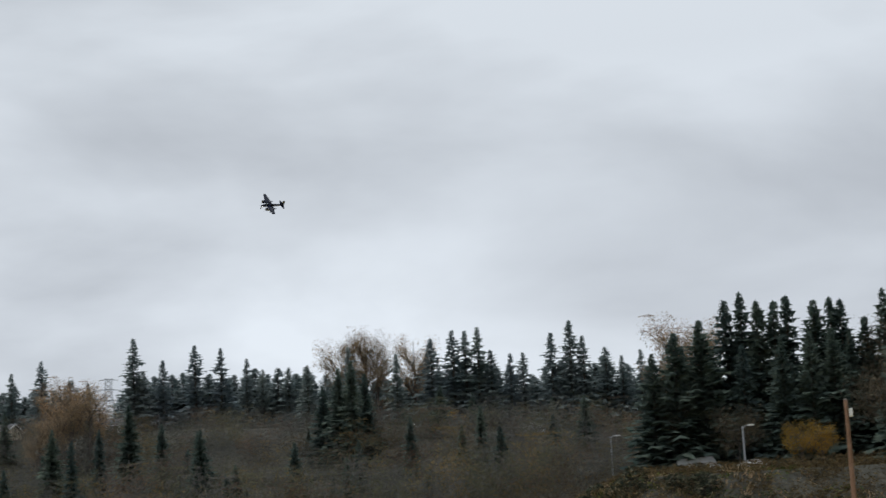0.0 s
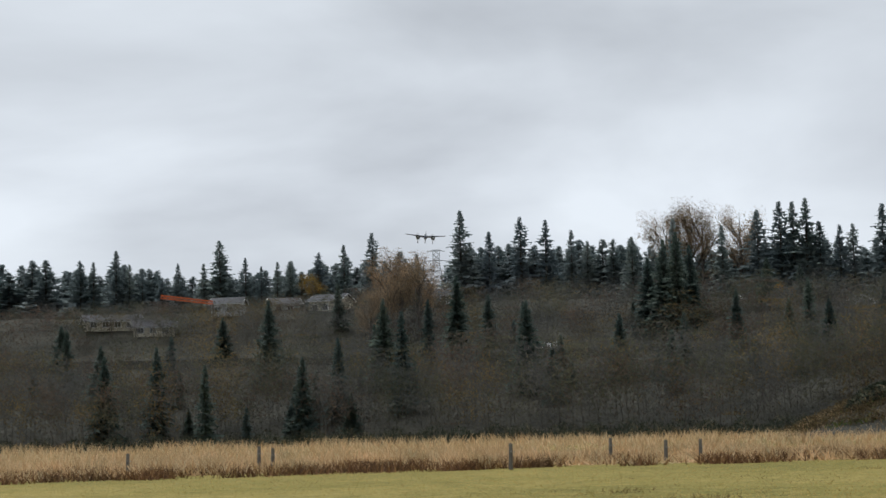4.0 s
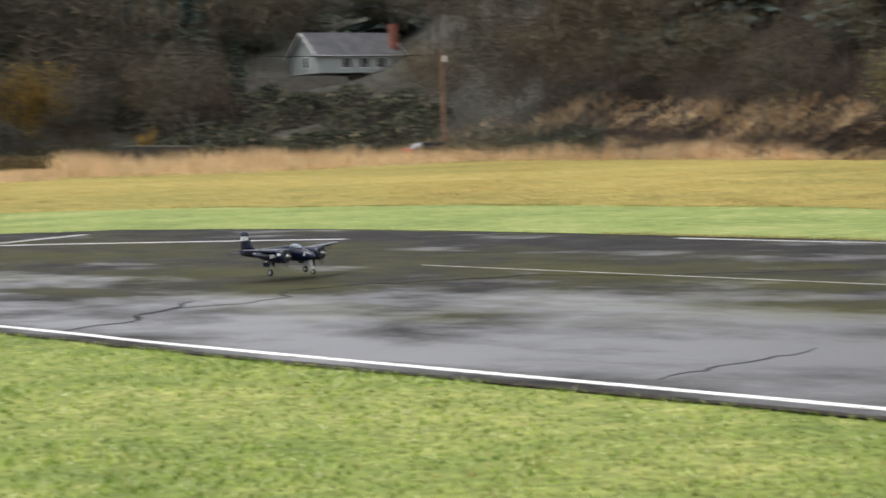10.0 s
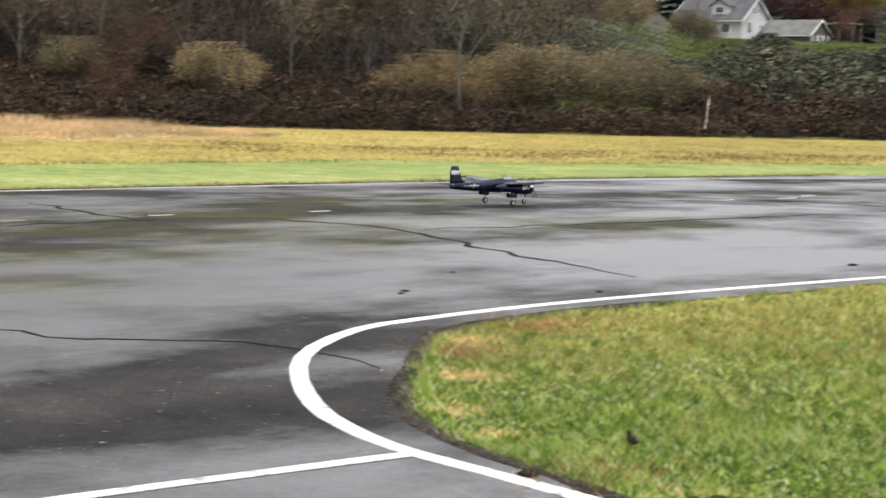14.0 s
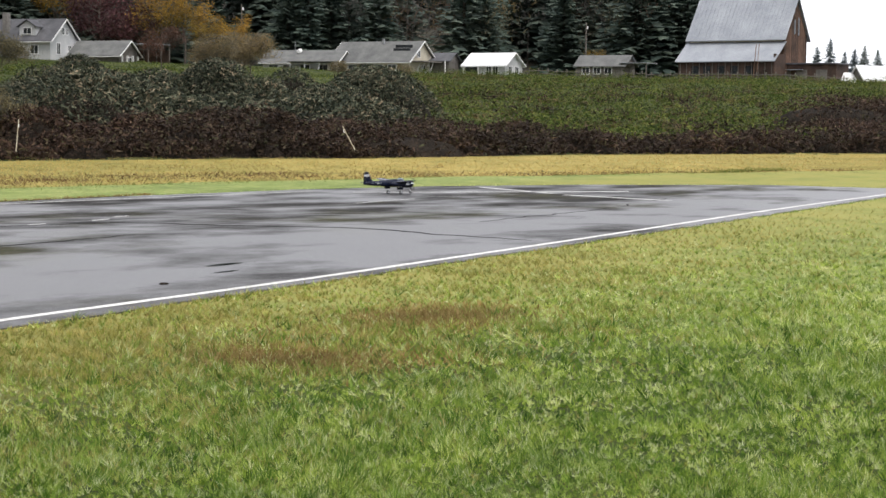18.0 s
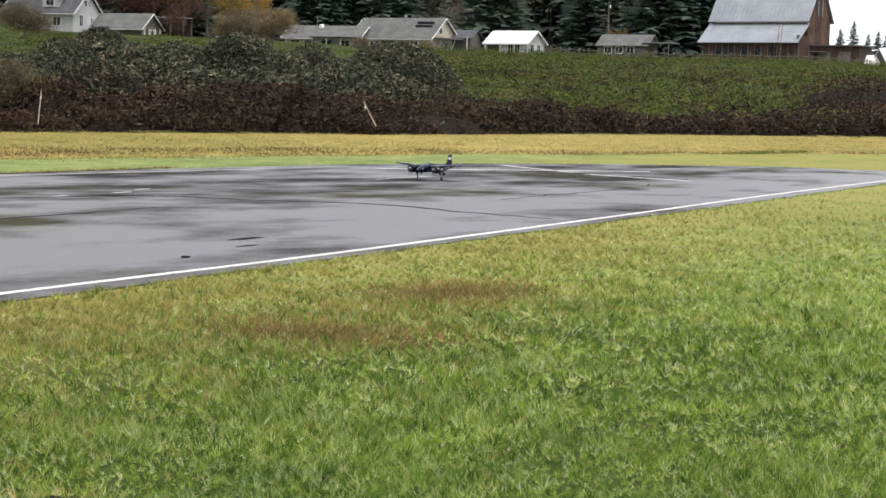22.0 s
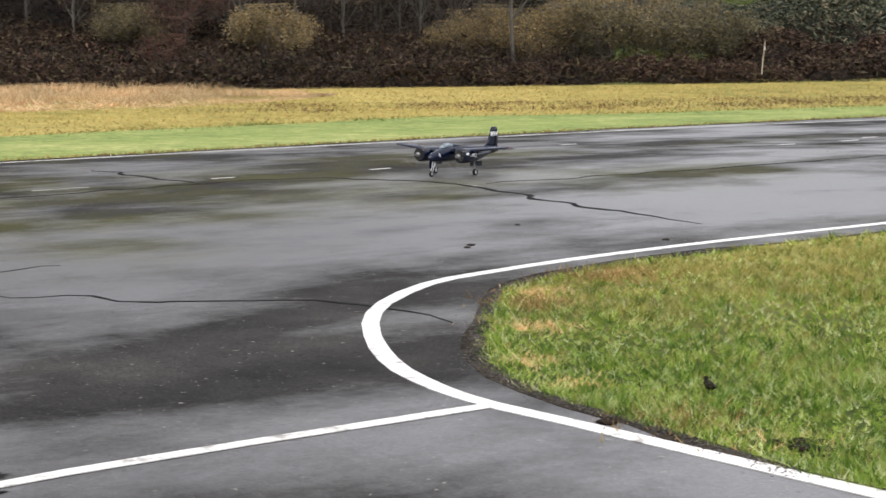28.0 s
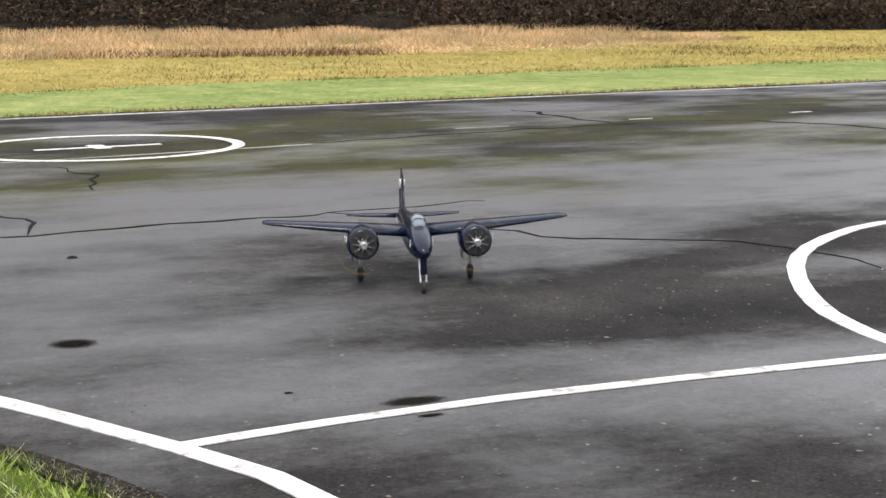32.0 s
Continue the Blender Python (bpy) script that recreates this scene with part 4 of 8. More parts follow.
def put(thing, az, r, height, own_height, turn=0.0, first=None, sink=0.3, wide=1.0):
    x, y = polar(az, r)
    k = height / own_height
    m = pose(x, y, float(lift(x, y)) - sink, 0, 0, turn) @ Matrix.Diagonal((k * wide, k * wide, k, 1))
    if first is not None and thing.name not in first:
        first.add(thing.name)
        thing.matrix_basis = m
        return thing
    c = copy_thing(thing, pose(0, 0, 0))
    c.matrix_basis = m
    return c


def woods(name, kinds, spots, label, category):
    """Many trees too far off to tell apart, in one mesh. Spots: which kind, pose."""
    vs, ts, slots, k, mats = [], [], [], 0, []
    for which, m in spots:
        for ob in kinds[which].children:
            me = ob.data
            co, tri = np.empty(len(me.vertices) * 3, np.float32), np.empty(len(me.loop_triangles) * 3, np.int32)
            me.vertices.foreach_get("co", co)
            me.loop_triangles.foreach_get("vertices", tri)
            a = np.array(m)
            vs.append(co.reshape(-1, 3) @ a[:3, :3].T + a[:3, 3])
            ts.append(tri.reshape(-1, 3) + k)
            k += len(co) // 3
            if me.materials[0] not in mats:
                mats.append(me.materials[0])
            slots.append(np.full(len(tri) // 3, mats.index(me.materials[0])))
    ob = new(name, tri_mesh(name, np.concatenate(vs), np.concatenate(ts), mats, np.concatenate(slots)))
    return tagged(ob, label, category, kind="stuff")


def tree_at(az, r, height, own, sink=0.3, wide=1.0):
    x, y = polar(az, r)
    k = height / own
    return pose(x, y, float(lift(x, y)) - sink, 0, 0, (az * 77 + r * 13) % 360) @ Matrix.Diagonal((k * wide, k * wide, k, 1))


placed = set()
FIRS = [make_tree("conifer", "dark green conifer with drooping boughs", "conifer", conifer_mesh(11, 20, 4.4, 22, 0.1), M["bark"], M["needles"], group="conifers on the hill"),
        make_tree("conifer", "slim dark conifer with ragged sparse boughs", "conifer", conifer_mesh(12, 20, 3.8, 22, 0.2, 0.5), M["bark"], M["needles"], group="conifers on the hill"),
        make_tree("conifer", "broad full blue-green conifer", "conifer", conifer_mesh(13, 20, 5.4, 22, 0.05, 0.35, 0.02), M["bark"], M["needles"], group="conifers on the hill"),
        make_tree("conifer", "tall thin conifer with gaps between its boughs", "conifer", conifer_mesh(14, 20, 3.8, 22, 0.3, 0.6, 0.08), M["bark"], M["needles"], group="conifers on the hill")]
BARE = [make_tree("bare_tree", "leafless brown broadleaf tree", "tree", broadleaf_mesh(21 + k, 11, 3.0 + 0.4 * k, 0, 2600, 13, stout=0.48), M["bark" if k % 2 else "pale_bark"], M["grey_twigs"], M["grey_twigs"], group="bare trees on the slope") for k in range(4)]
FARBARE = [make_tree("bare_tree", "leafless grey-brown tree on the far slope", "tree", broadleaf_mesh(25 + k, 11, 3.4 + 0.4 * k, 0, 700, 5), M["bark"], M["twigs"], M["twigs"], group="bare trees on the slope") for k in range(3)]
TAN = [make_tree("autumn_tree", "tall broadleaf tree with thin tan autumn leaves", "tree", broadleaf_mesh(31 + k, 11, 2.4 + 0.4 * k, 13000, 600, 16, 0.036), M["bark"], M["tan_leaves"], M["twigs"], group="autumn trees") for k in range(2)]
GOLD = [make_tree("golden_tree", "small broadleaf tree with golden autumn leaves", "tree", broadleaf_mesh(41 + k, 11, 3.8, 4400, 700), M["bark"], M["gold_leaves"], M["twigs"], group="autumn trees") for k in range(2)]
OLIVE = [make_tree("willow_shrub", "rounded olive-brown willow shrub", "shrub", broadleaf_mesh(51 + k, 6, 3.6, 11000, 1400, 15, 0.044), M["bark"], M["olive_leaves"], M["twigs"], group="willow shrubs") for k in range(2)]
PLUM = make_tree("plum_tree", "dark plum-red leafy tree beside the houses", "tree", broadleaf_mesh(61, 8, 3.6, 5200, 700), M["bark"], M["plum_leaves"], M["twigs_red"])
REDB = make_tree("red_shrub", "reddish-brown leafless shrub at the meadow's edge", "shrub", broadleaf_mesh(62, 6, 3.0, 0, 2600), M["bark"], M["twigs_red"], M["twigs_red"], group="red shrubs")

HAZED = [make_tree("conifer", "distant conifer on the ridge, tinted pale blue for haze", "conifer", conifer_mesh(15 + k, 20, (4.3, 5.2, 3.7)[k], 15, 0.15), M["bark"], M["haze_needles"], group="conifers on the ridge") for k in range(3)]


def fir(k, az, r, tip=None, height=None, sink=0.3, kinds=None, wide=1.0):
    """A conifer whose tip stands at the given height above the field."""
    if height is None:
        x, y = polar(az, r)
        height = max(tip - float(lift(x, y)) + sink, 2.0)
    kinds = kinds or FIRS
    return put(kinds[k % len(kinds)], az, r, height, 20.0, (az * 77 + r * 13) % 360, placed, sink, wide)


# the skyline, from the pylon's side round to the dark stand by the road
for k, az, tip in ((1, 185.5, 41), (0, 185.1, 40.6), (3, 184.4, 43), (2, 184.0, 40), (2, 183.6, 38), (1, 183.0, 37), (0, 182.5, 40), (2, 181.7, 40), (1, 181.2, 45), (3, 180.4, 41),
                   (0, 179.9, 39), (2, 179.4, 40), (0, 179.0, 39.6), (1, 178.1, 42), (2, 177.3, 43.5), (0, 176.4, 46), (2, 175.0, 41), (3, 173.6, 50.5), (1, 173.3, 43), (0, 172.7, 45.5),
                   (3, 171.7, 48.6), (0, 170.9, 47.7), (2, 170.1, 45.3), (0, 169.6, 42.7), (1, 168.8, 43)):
    fir(k, az, 404, tip, kinds=HAZED, sink=2.5, wide=1.3)
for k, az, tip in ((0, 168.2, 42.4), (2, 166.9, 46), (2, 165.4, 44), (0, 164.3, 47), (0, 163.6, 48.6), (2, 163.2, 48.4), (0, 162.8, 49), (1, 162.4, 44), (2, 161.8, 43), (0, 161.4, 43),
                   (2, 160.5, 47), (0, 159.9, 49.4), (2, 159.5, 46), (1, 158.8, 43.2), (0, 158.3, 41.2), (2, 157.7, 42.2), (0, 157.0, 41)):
    fir(k, az, 396, tip, sink=2.5, wide=1.3, kinds=HAZED)
for k, ob in enumerate(HAZED):
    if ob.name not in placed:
        fir(k, 186.3 + 1.3 * k, 404, 41 + k, kinds=HAZED, sink=2.5, wide=1.4)
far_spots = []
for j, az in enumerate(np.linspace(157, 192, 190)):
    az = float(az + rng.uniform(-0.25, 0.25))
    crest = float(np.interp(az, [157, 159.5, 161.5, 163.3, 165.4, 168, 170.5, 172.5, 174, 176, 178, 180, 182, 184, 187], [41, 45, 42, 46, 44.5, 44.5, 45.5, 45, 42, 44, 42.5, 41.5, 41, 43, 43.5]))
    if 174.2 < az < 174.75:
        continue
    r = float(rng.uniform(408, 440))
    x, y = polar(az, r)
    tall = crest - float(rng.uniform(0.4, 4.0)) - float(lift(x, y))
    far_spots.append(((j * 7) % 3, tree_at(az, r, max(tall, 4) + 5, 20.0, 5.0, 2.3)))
woods("ridge_firs", HAZED, far_spots, "haze-tinted conifers closing the ridge's skyline", "conifers")
# fir shapes lower on the slope
for k, az, r, tip in ((1, 175.4, 299, 21.4), (2, 171.5, 299, 22.5), (0, 162.8, 300, 24.6), (2, 179.6, 330, 26), (0, 177.4, 299, 17.3), (2, 176.0, 320, 25), (0, 174.6, 330, 25.5), (2, 173.7, 335, 30), (2, 172.7, 330, 26),
                      (0, 166.8, 330, 36), (2, 167.2, 332, 35), (0, 166.4, 334, 34), (2, 167.7, 335, 32), (0, 183, 299, 16.5), (2, 184.6, 300, 15), (1, 181.5, 285, 13), (2, 170.7, 290, 15), (0, 178.5, 290, 14), (0, 165.0, 310, 24), (2, 168.6, 300, 20)):
    fir(k, az, r, tip)
# the dark stand by the road
for k, az, tip in ((2, 157.4, 26), (2, 156.7, 28.5), (2, 155.9, 30), (1, 155.1, 33), (3, 154.6, 33.8), (1, 154.1, 32.6), (3, 153.6, 32.4), (1, 153.2, 33), (0, 152.4, 32.2), (3, 151.9, 32.3), (1, 151.6, 32), (0, 150.9, 29.5), (3, 150.3, 33), (2, 149.6, 31)):
    fir(k, az, 250 if k != 2 else 246, tip, wide=1.25)
for j in range(26):
    fir((0, 2)[j % 2], float(rng.uniform(149.5, 157.2)), float(rng.uniform(243, 275)), float(rng.uniform(21, 29)))
# conifers in the woods over the houses and over the field
far_spots = [((0, 2, 1, 2)[j % 4], tree_at(float(rng.uniform(18.8, 44)), float(rng.uniform(342, 420)), float(rng.uniform(22, 34)), 20.0, 0.3, 1.15)) for j in range(110)]
far_spots += [((2, 0, 1)[j % 3], tree_at(float(rng.uniform(19.5, 44)), float(rng.uniform(324, 345)), float(rng.uniform(15, 26)), 20.0, 0.3, 1.3)) for j in range(46)]
far_spots += [((2, 0, 1)[j % 3], tree_at(float(rng.uniform(50, 125)), float(rng.uniform(170, 250)), float(rng.uniform(14, 24)), 20.0, 0.3, 1.3)) for j in range(30)]
woods("hill_firs", FIRS, far_spots, "dark conifer wood on the hills behind the field", "conifers")
for j in range(56):
    fir((2, 0, 1)[j % 3], float(rng.uniform(118, 150)), float(rng.uniform(248, 320)), height=float(rng.uniform(18, 30)))
for j in range(26):
    fir((2, 0, 1)[j % 3], float(rng.uniform(139.8, 150)), float(rng.uniform(214, 240)), height=float(rng.uniform(13, 20)))
for k, az, h in ((1, 149.2, 30), (3, 148.5, 34), (1, 147.8, 31), (3, 147.1, 33), (1, 146.4, 29), (3, 148.1, 27), (1, 145.6, 31), (3, 146.8, 26)):
    fir(k, az, 262, height=h, wide=1.2)
for j in range(44):
    fir((0, 2, 1)[j % 3], float(rng.uniform(157.5, 187)), float(rng.uniform(283, 360)), height=float(rng.uniform(5, 11)), wide=1.3)
for az, r, h in ((118.8, 108, 13), (119.6, 111, 14), (119.2, 116, 15), (145.6, 228, 19), (146.2, 236, 22), (147.4, 240, 21), (124.3, 140, 15), (126.5, 150, 16), (70.3, 92, 8), (58.5, 100, 10), (60.6, 84, 6), (61.2, 86, 6.5), (76.5, 100, 8), (85, 104, 9), (123.7, 134, 17), (124.9, 138, 18)):
    put(FIRS[2], az, r, h, 20.0, az * 31 % 360, placed)
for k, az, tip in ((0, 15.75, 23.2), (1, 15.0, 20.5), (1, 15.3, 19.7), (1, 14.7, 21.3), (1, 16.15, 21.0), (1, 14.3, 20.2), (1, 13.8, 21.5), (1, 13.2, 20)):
    fir(k, az, 500, tip, kinds=HAZED, sink=1.0, wide=1.2)
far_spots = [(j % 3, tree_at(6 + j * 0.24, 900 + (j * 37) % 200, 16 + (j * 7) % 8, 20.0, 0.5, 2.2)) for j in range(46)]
woods("valley_firs", HAZED, far_spots, "hazy conifer line far down the valley", "conifers")

# broadleaf woods on the slope, thick at the foot
count = 0
far_spots = []
for lo, hi, rows, n, hs in ((157.5, 192, (2, 20), 210, (9, 14)), (157.5, 192, (20, 95), 360, (7, 11)), (128, 157.5, (2, 25), 64, (8, 13)), (128, 150, (45, 90), 60, (13, 20)), (46, 128, (3, 14), 60, (6, 10)), (46, 128, (14, 40), 52, (8, 13))):
    for j in range(n):
        az = float(lo + (hi - lo) * (j + rng.uniform(0.1, 0.9)) / n)
        r = float(land(az)[0] + rng.uniform(*rows))
        if (134 < az < 139.6 and r < 236) or (131.5 < az < 136 and r < 162) or (148.5 < az < 163 and 198 < r < 240):
            continue
        tall = float(rng.uniform(*hs))
        if az > 157.5:
            x, y = polar(az, r)
            brow = float(np.interp(az, [157, 158.5, 162, 164.4, 167.3, 172.5, 176, 177.2, 180.6, 184.8], [3.0, 3.1, 3.7, 3.95, 3.7, 4.0, 3.6, 3.9, 3.65, 3.3]))
            tall = min(tall, 2.2 + (r - 9) * math.tan(radians(brow)) - float(lift(x, y)) + float(rng.uniform(-2.5, 0.4)))
            if tall > 2 and not -16 < float(road_gap(x, y)) < 4:
                far_spots.append((count % 3, tree_at(az, r, tall, 11.0, 0.3, 1.2)))
        else:
            put(BARE[count % 4], az, r, tall, 11.0, float(rng.uniform(0, 360)), placed)
        count += 1
for j in range(620):
    az = float(157.5 + 34 * (j + rng.uniform(0, 1)) / 620)
    r = float(land(az)[0] + rng.uniform(40, 100))
    x, y = polar(az, r)
    tall = min(float(rng.uniform(5.5, 10)), 2.2 + (r - 9) * math.tan(radians(float(np.interp(az, [157, 164, 168, 176, 180, 186], [4.7, 5.0, 5.0, 4.75, 4.45, 4.3])) + float(rng.uniform(-0.25, 0.1)))) - float(lift(x, y)))
    if tall > 1.6 and not -10 < float(road_gap(x, y)) < 4:
        far_spots.append((j % 3, tree_at(az, r, tall, 11.0, 0.6, 1.5 + 2.0 / tall)))
for j in range(30):
    far_spots.append((j % 3, tree_at(float(rng.uniform(21, 47)), float(rng.uniform(325, 350)), float(rng.uniform(12, 22)), 11.0)))
for k, ob in enumerate(FARBARE):
    put(ob, 159 + 9.5 * k, 292, 9.0, 11.0, 40.0 * k, placed)
def crowns(name, spots, mats, label, category):
    """Leafless crowns too far off to tell apart: thin trunks under rounded clouds of twigs. Spots: pose of an 11 m tree."""
    g = np.random.default_rng(77)
    vs, ts, slots, k = [], [], [], 0
    for i, (_, m) in enumerate(spots):
        a = np.array(m)
        lobes = g.normal(size=(7, 3)) * [1.3, 1.3, 1.9] + [0, 0, 7.0]
        n = 400
        c = lobes[g.integers(0, 7, n)] + g.normal(size=(n, 3)) * [0.95, 0.95, 1.15]
        c[:, 2] = np.clip(c[:, 2], 1.5, 11.2)
        v, t = cards(c, 0.47, i, up=0.8)
        v = v.reshape(-1, 3, 3)
        mid_ = (v[:, 0] + v[:, 1]) / 2
        v[:, 0], v[:, 1] = mid_ + (v[:, 0] - mid_) * 0.4, mid_ + (v[:, 1] - mid_) * 0.4
        top_ = g.normal(size=2) * 0.4
        trunk = np.array([[-0.07, 0, -1], [0.07, 0, -1], [top_[0], top_[1], 8.5], [0, -0.07, -1], [0, 0.07, -1], [top_[0], top_[1], 8.5]])
        v = np.concatenate([v.reshape(-1, 3), trunk])
        t = np.concatenate([t, np.array([[0, 1, 2], [3, 4, 5]]) + n * 3])
        vs.append(v @ a[:3, :3].T + a[:3, 3])
        ts.append(t + k)
        k += len(v)
        which = int(g.choice(len(mats) - 1, p=[0.42, 0.30, 0.18, 0.10]))
        slots.append(np.r_[np.full(n, which), np.full(2, len(mats) - 1)])
    return tagged(new(name, tri_mesh(name, np.concatenate(vs), np.concatenate(ts), mats, np.concatenate(slots))), label, category, kind="stuff")


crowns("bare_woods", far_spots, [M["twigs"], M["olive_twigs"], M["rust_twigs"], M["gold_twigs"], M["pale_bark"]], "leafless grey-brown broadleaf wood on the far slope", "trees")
for az, r, tip in ((167.1, 405, 49.6), (166.4, 405, 51.3), (166.0, 405, 50), (164.8, 405, 49.6), (156.5, 300, 37.5), (156.0, 300, 37), (175.5, 350, 37), (174.9, 348, 36), (175.9, 345, 34), (176.4, 340, 29)):
    x, y = polar(az, r)
    put(TAN[int(az * 10) % 2], az, r, tip - float(lift(x, y)), 11.0, az * 57 % 360, placed)
for k, az, r, tip in ((0, 147.0, 222, 25), (1, 145.9, 218, 23), (2, 144.9, 214, 24), (3, 143.2, 215, 21), (0, 141.1, 214, 17), (1, 147.9, 226, 24), (2, 149.3, 224, 23), (3, 150.5, 226, 21), (0, 146.4, 236, 27), (1, 144.1, 238, 26), (2, 142.3, 240, 25), (3, 148.6, 240, 27)):
    x, y = polar(az, r)
    put(BARE[k], az, r, tip - float(lift(x, y)), 11.0, az * 57 % 360, placed)
for az, r, h in ((163.8, 388, 5.5), (163.2, 388, 4.5), (178.3, 392, 8), (148.0, 206, 10), (146.9, 204, 9), (145.9, 203, 11), (153.1, 226, 6.5), (152.5, 228, 6), (96, 74, 3.6), (94.6, 73, 3.2), (93.5, 75, 3.4), (45.3, 250, 9), (44.6, 255, 9), (40.2, 330, 19), (41.2, 334, 20), (36.9, 318, 15), (36.2, 322, 14), (34.6, 285, 8.5), (35.4, 288, 9), (23.1, 308, 5.5), (142.6, 190, 3.6)):
    put(GOLD[int(az * 10) % 2], az, r, h, 11.0, az * 91 % 360, placed)
for az, r, h in ((51.0, 66, 3.0), (50.0, 68, 3.6), (48.8, 66, 3.9), (47.6, 67, 4.3), (46.3, 66, 4.2), (45.0, 67, 4.4), (43.7, 66, 4.2), (42.4, 66, 3.8), (41.6, 67, 3.4), (49.4, 71, 3.8), (46.8, 71, 4.5), (44.2, 71, 4.5), (57.1, 63, 2.5), (56.6, 64, 2.0), (61.5, 64, 2.3), (61.0, 65, 2.0), (44.9, 150, 5.5), (43.9, 170, 5.0), (34.1, 220, 5.5), (35.2, 214, 5.0), (41.8, 190, 4.5), (29.2, 252, 2.2), (31.3, 250, 2.4), (88, 70, 3.2), (84.6, 72, 3.4), (109.2, 78, 5.2), (107.9, 80, 4.6), (114.3, 82, 6.0), (117.8, 90, 6.5), (105.4, 82, 5.5)):
    put(OLIVE[int(az * 10) % 2], az, r, h * (0.66 if az < 52 and r < 100 else 0.8 if az > 100 else 1.0), 6.0, az * 91 % 360, placed)
for k, (az, r, h) in enumerate(((59.7, 65, 4.2), (54.6, 70, 7), (53.6, 74, 8), (52.8, 69, 6.5), (52.0, 76, 9), (51.2, 71, 7), (55.8, 72, 8), (50.3, 78, 9), (64.5, 68, 7), (66.2, 70, 8), (73, 70, 8), (80, 72, 8))):
    put(BARE[k % 4], az, r, h, 11.0, az * 47 % 360, placed)
for az, r, h in ((38.8, 316, 13), (38.1, 318, 12)):
    put(PLUM, az, r, h, 8.0, az * 33 % 360, placed)
for az, r, h in ((59.6, 64, 3.0), (60.3, 62, 1.6), (45.6, 140, 4.0), (36.9, 222, 5.5), (99, 74, 3.2), (100.5, 75, 3.0), (44.7, 240, 8), (100.4, 80, 4.5), (98.6, 82, 4), (43.9, 242, 8), (102, 76, 3.0), (140.5, 196, 6), (62.9, 68, 3.0)):
    put(REDB, az, r, h, 6.0, az * 33 % 360, placed)


# ---- ground cover ----
def scatter(n, az_lo, az_hi, r_lo, r_hi, seed, power=1.0):
    g = np.random.default_rng(seed)
    az = np.radians(g.uniform(az_lo, az_hi, n))
    r = r_lo + (r_hi - r_lo) * g.random(n) ** power
    return -np.sin(az) * r, np.cos(az) * r


def brush(n, lo, hi, d_lo, d_hi, tall, size, seed):
    g = np.random.default_rng(seed)
    az = g.uniform(lo, hi, n)
    r = land(az)[0] + d_lo + (d_hi - d_lo) * g.random(n)
    x, y = -np.sin(np.radians(az)) * r, np.cos(np.radians(az)) * r
    far = road_gap(x, y)
    k = ~((az > 134.2) & (az < 139.4) & (r > 217) & (r < 250)) & ~((far > -13) & (far < 3.5)) & ~((az > 148) & (az < 163) & (r > 203) & (r < 246))
    n, az, r, x, y = int(k.sum()), az[k], r[k], x[k], y[k]
    lump = 0.35 + 0.65 * np.abs(np.sin(x * 0.55 + np.sin(y * 0.4)) * np.cos(y * 0.5))
    z = lift(x, y) + g.random(n) * tall * lump
    v, t = cards(np.c_[x, y, z], size, seed, up=0.7)
    v = v.reshape(-1, 3, 3)
    m = (v[:, 0] + v[:, 1]) / 2
    v[:, 0], v[:, 1] = m + (v[:, 0] - m) * 0.22, m + (v[:, 1] - m) * 0.22
    return v.reshape(-1, 3), t


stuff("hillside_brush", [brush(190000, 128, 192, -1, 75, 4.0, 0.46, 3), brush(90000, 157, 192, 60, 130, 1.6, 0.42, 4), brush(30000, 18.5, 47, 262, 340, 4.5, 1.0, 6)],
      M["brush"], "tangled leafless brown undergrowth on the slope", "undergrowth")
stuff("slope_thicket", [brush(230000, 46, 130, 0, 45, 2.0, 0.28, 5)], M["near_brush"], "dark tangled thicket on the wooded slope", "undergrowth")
stuff("foot_brush", [brush(46000, 163, 192, -3, 3, 2.6, 0.6, 13), brush(24000, 128, 149, -3, 8, 2.2, 0.55, 14)], M["bramble_green"], "dark evergreen brush along the wood's edge", "undergrowth")


# near-black, so gaps between the bramble leaves read as shade
M["bramble_shade"] = surface("bramble_shade", (0.010, 0.008, 0.006), (0.035, 0.027, 0.020), 1.2, 9, 0.95, bump=0.8, dist=0.1, spec=0.1, vary=0.3)


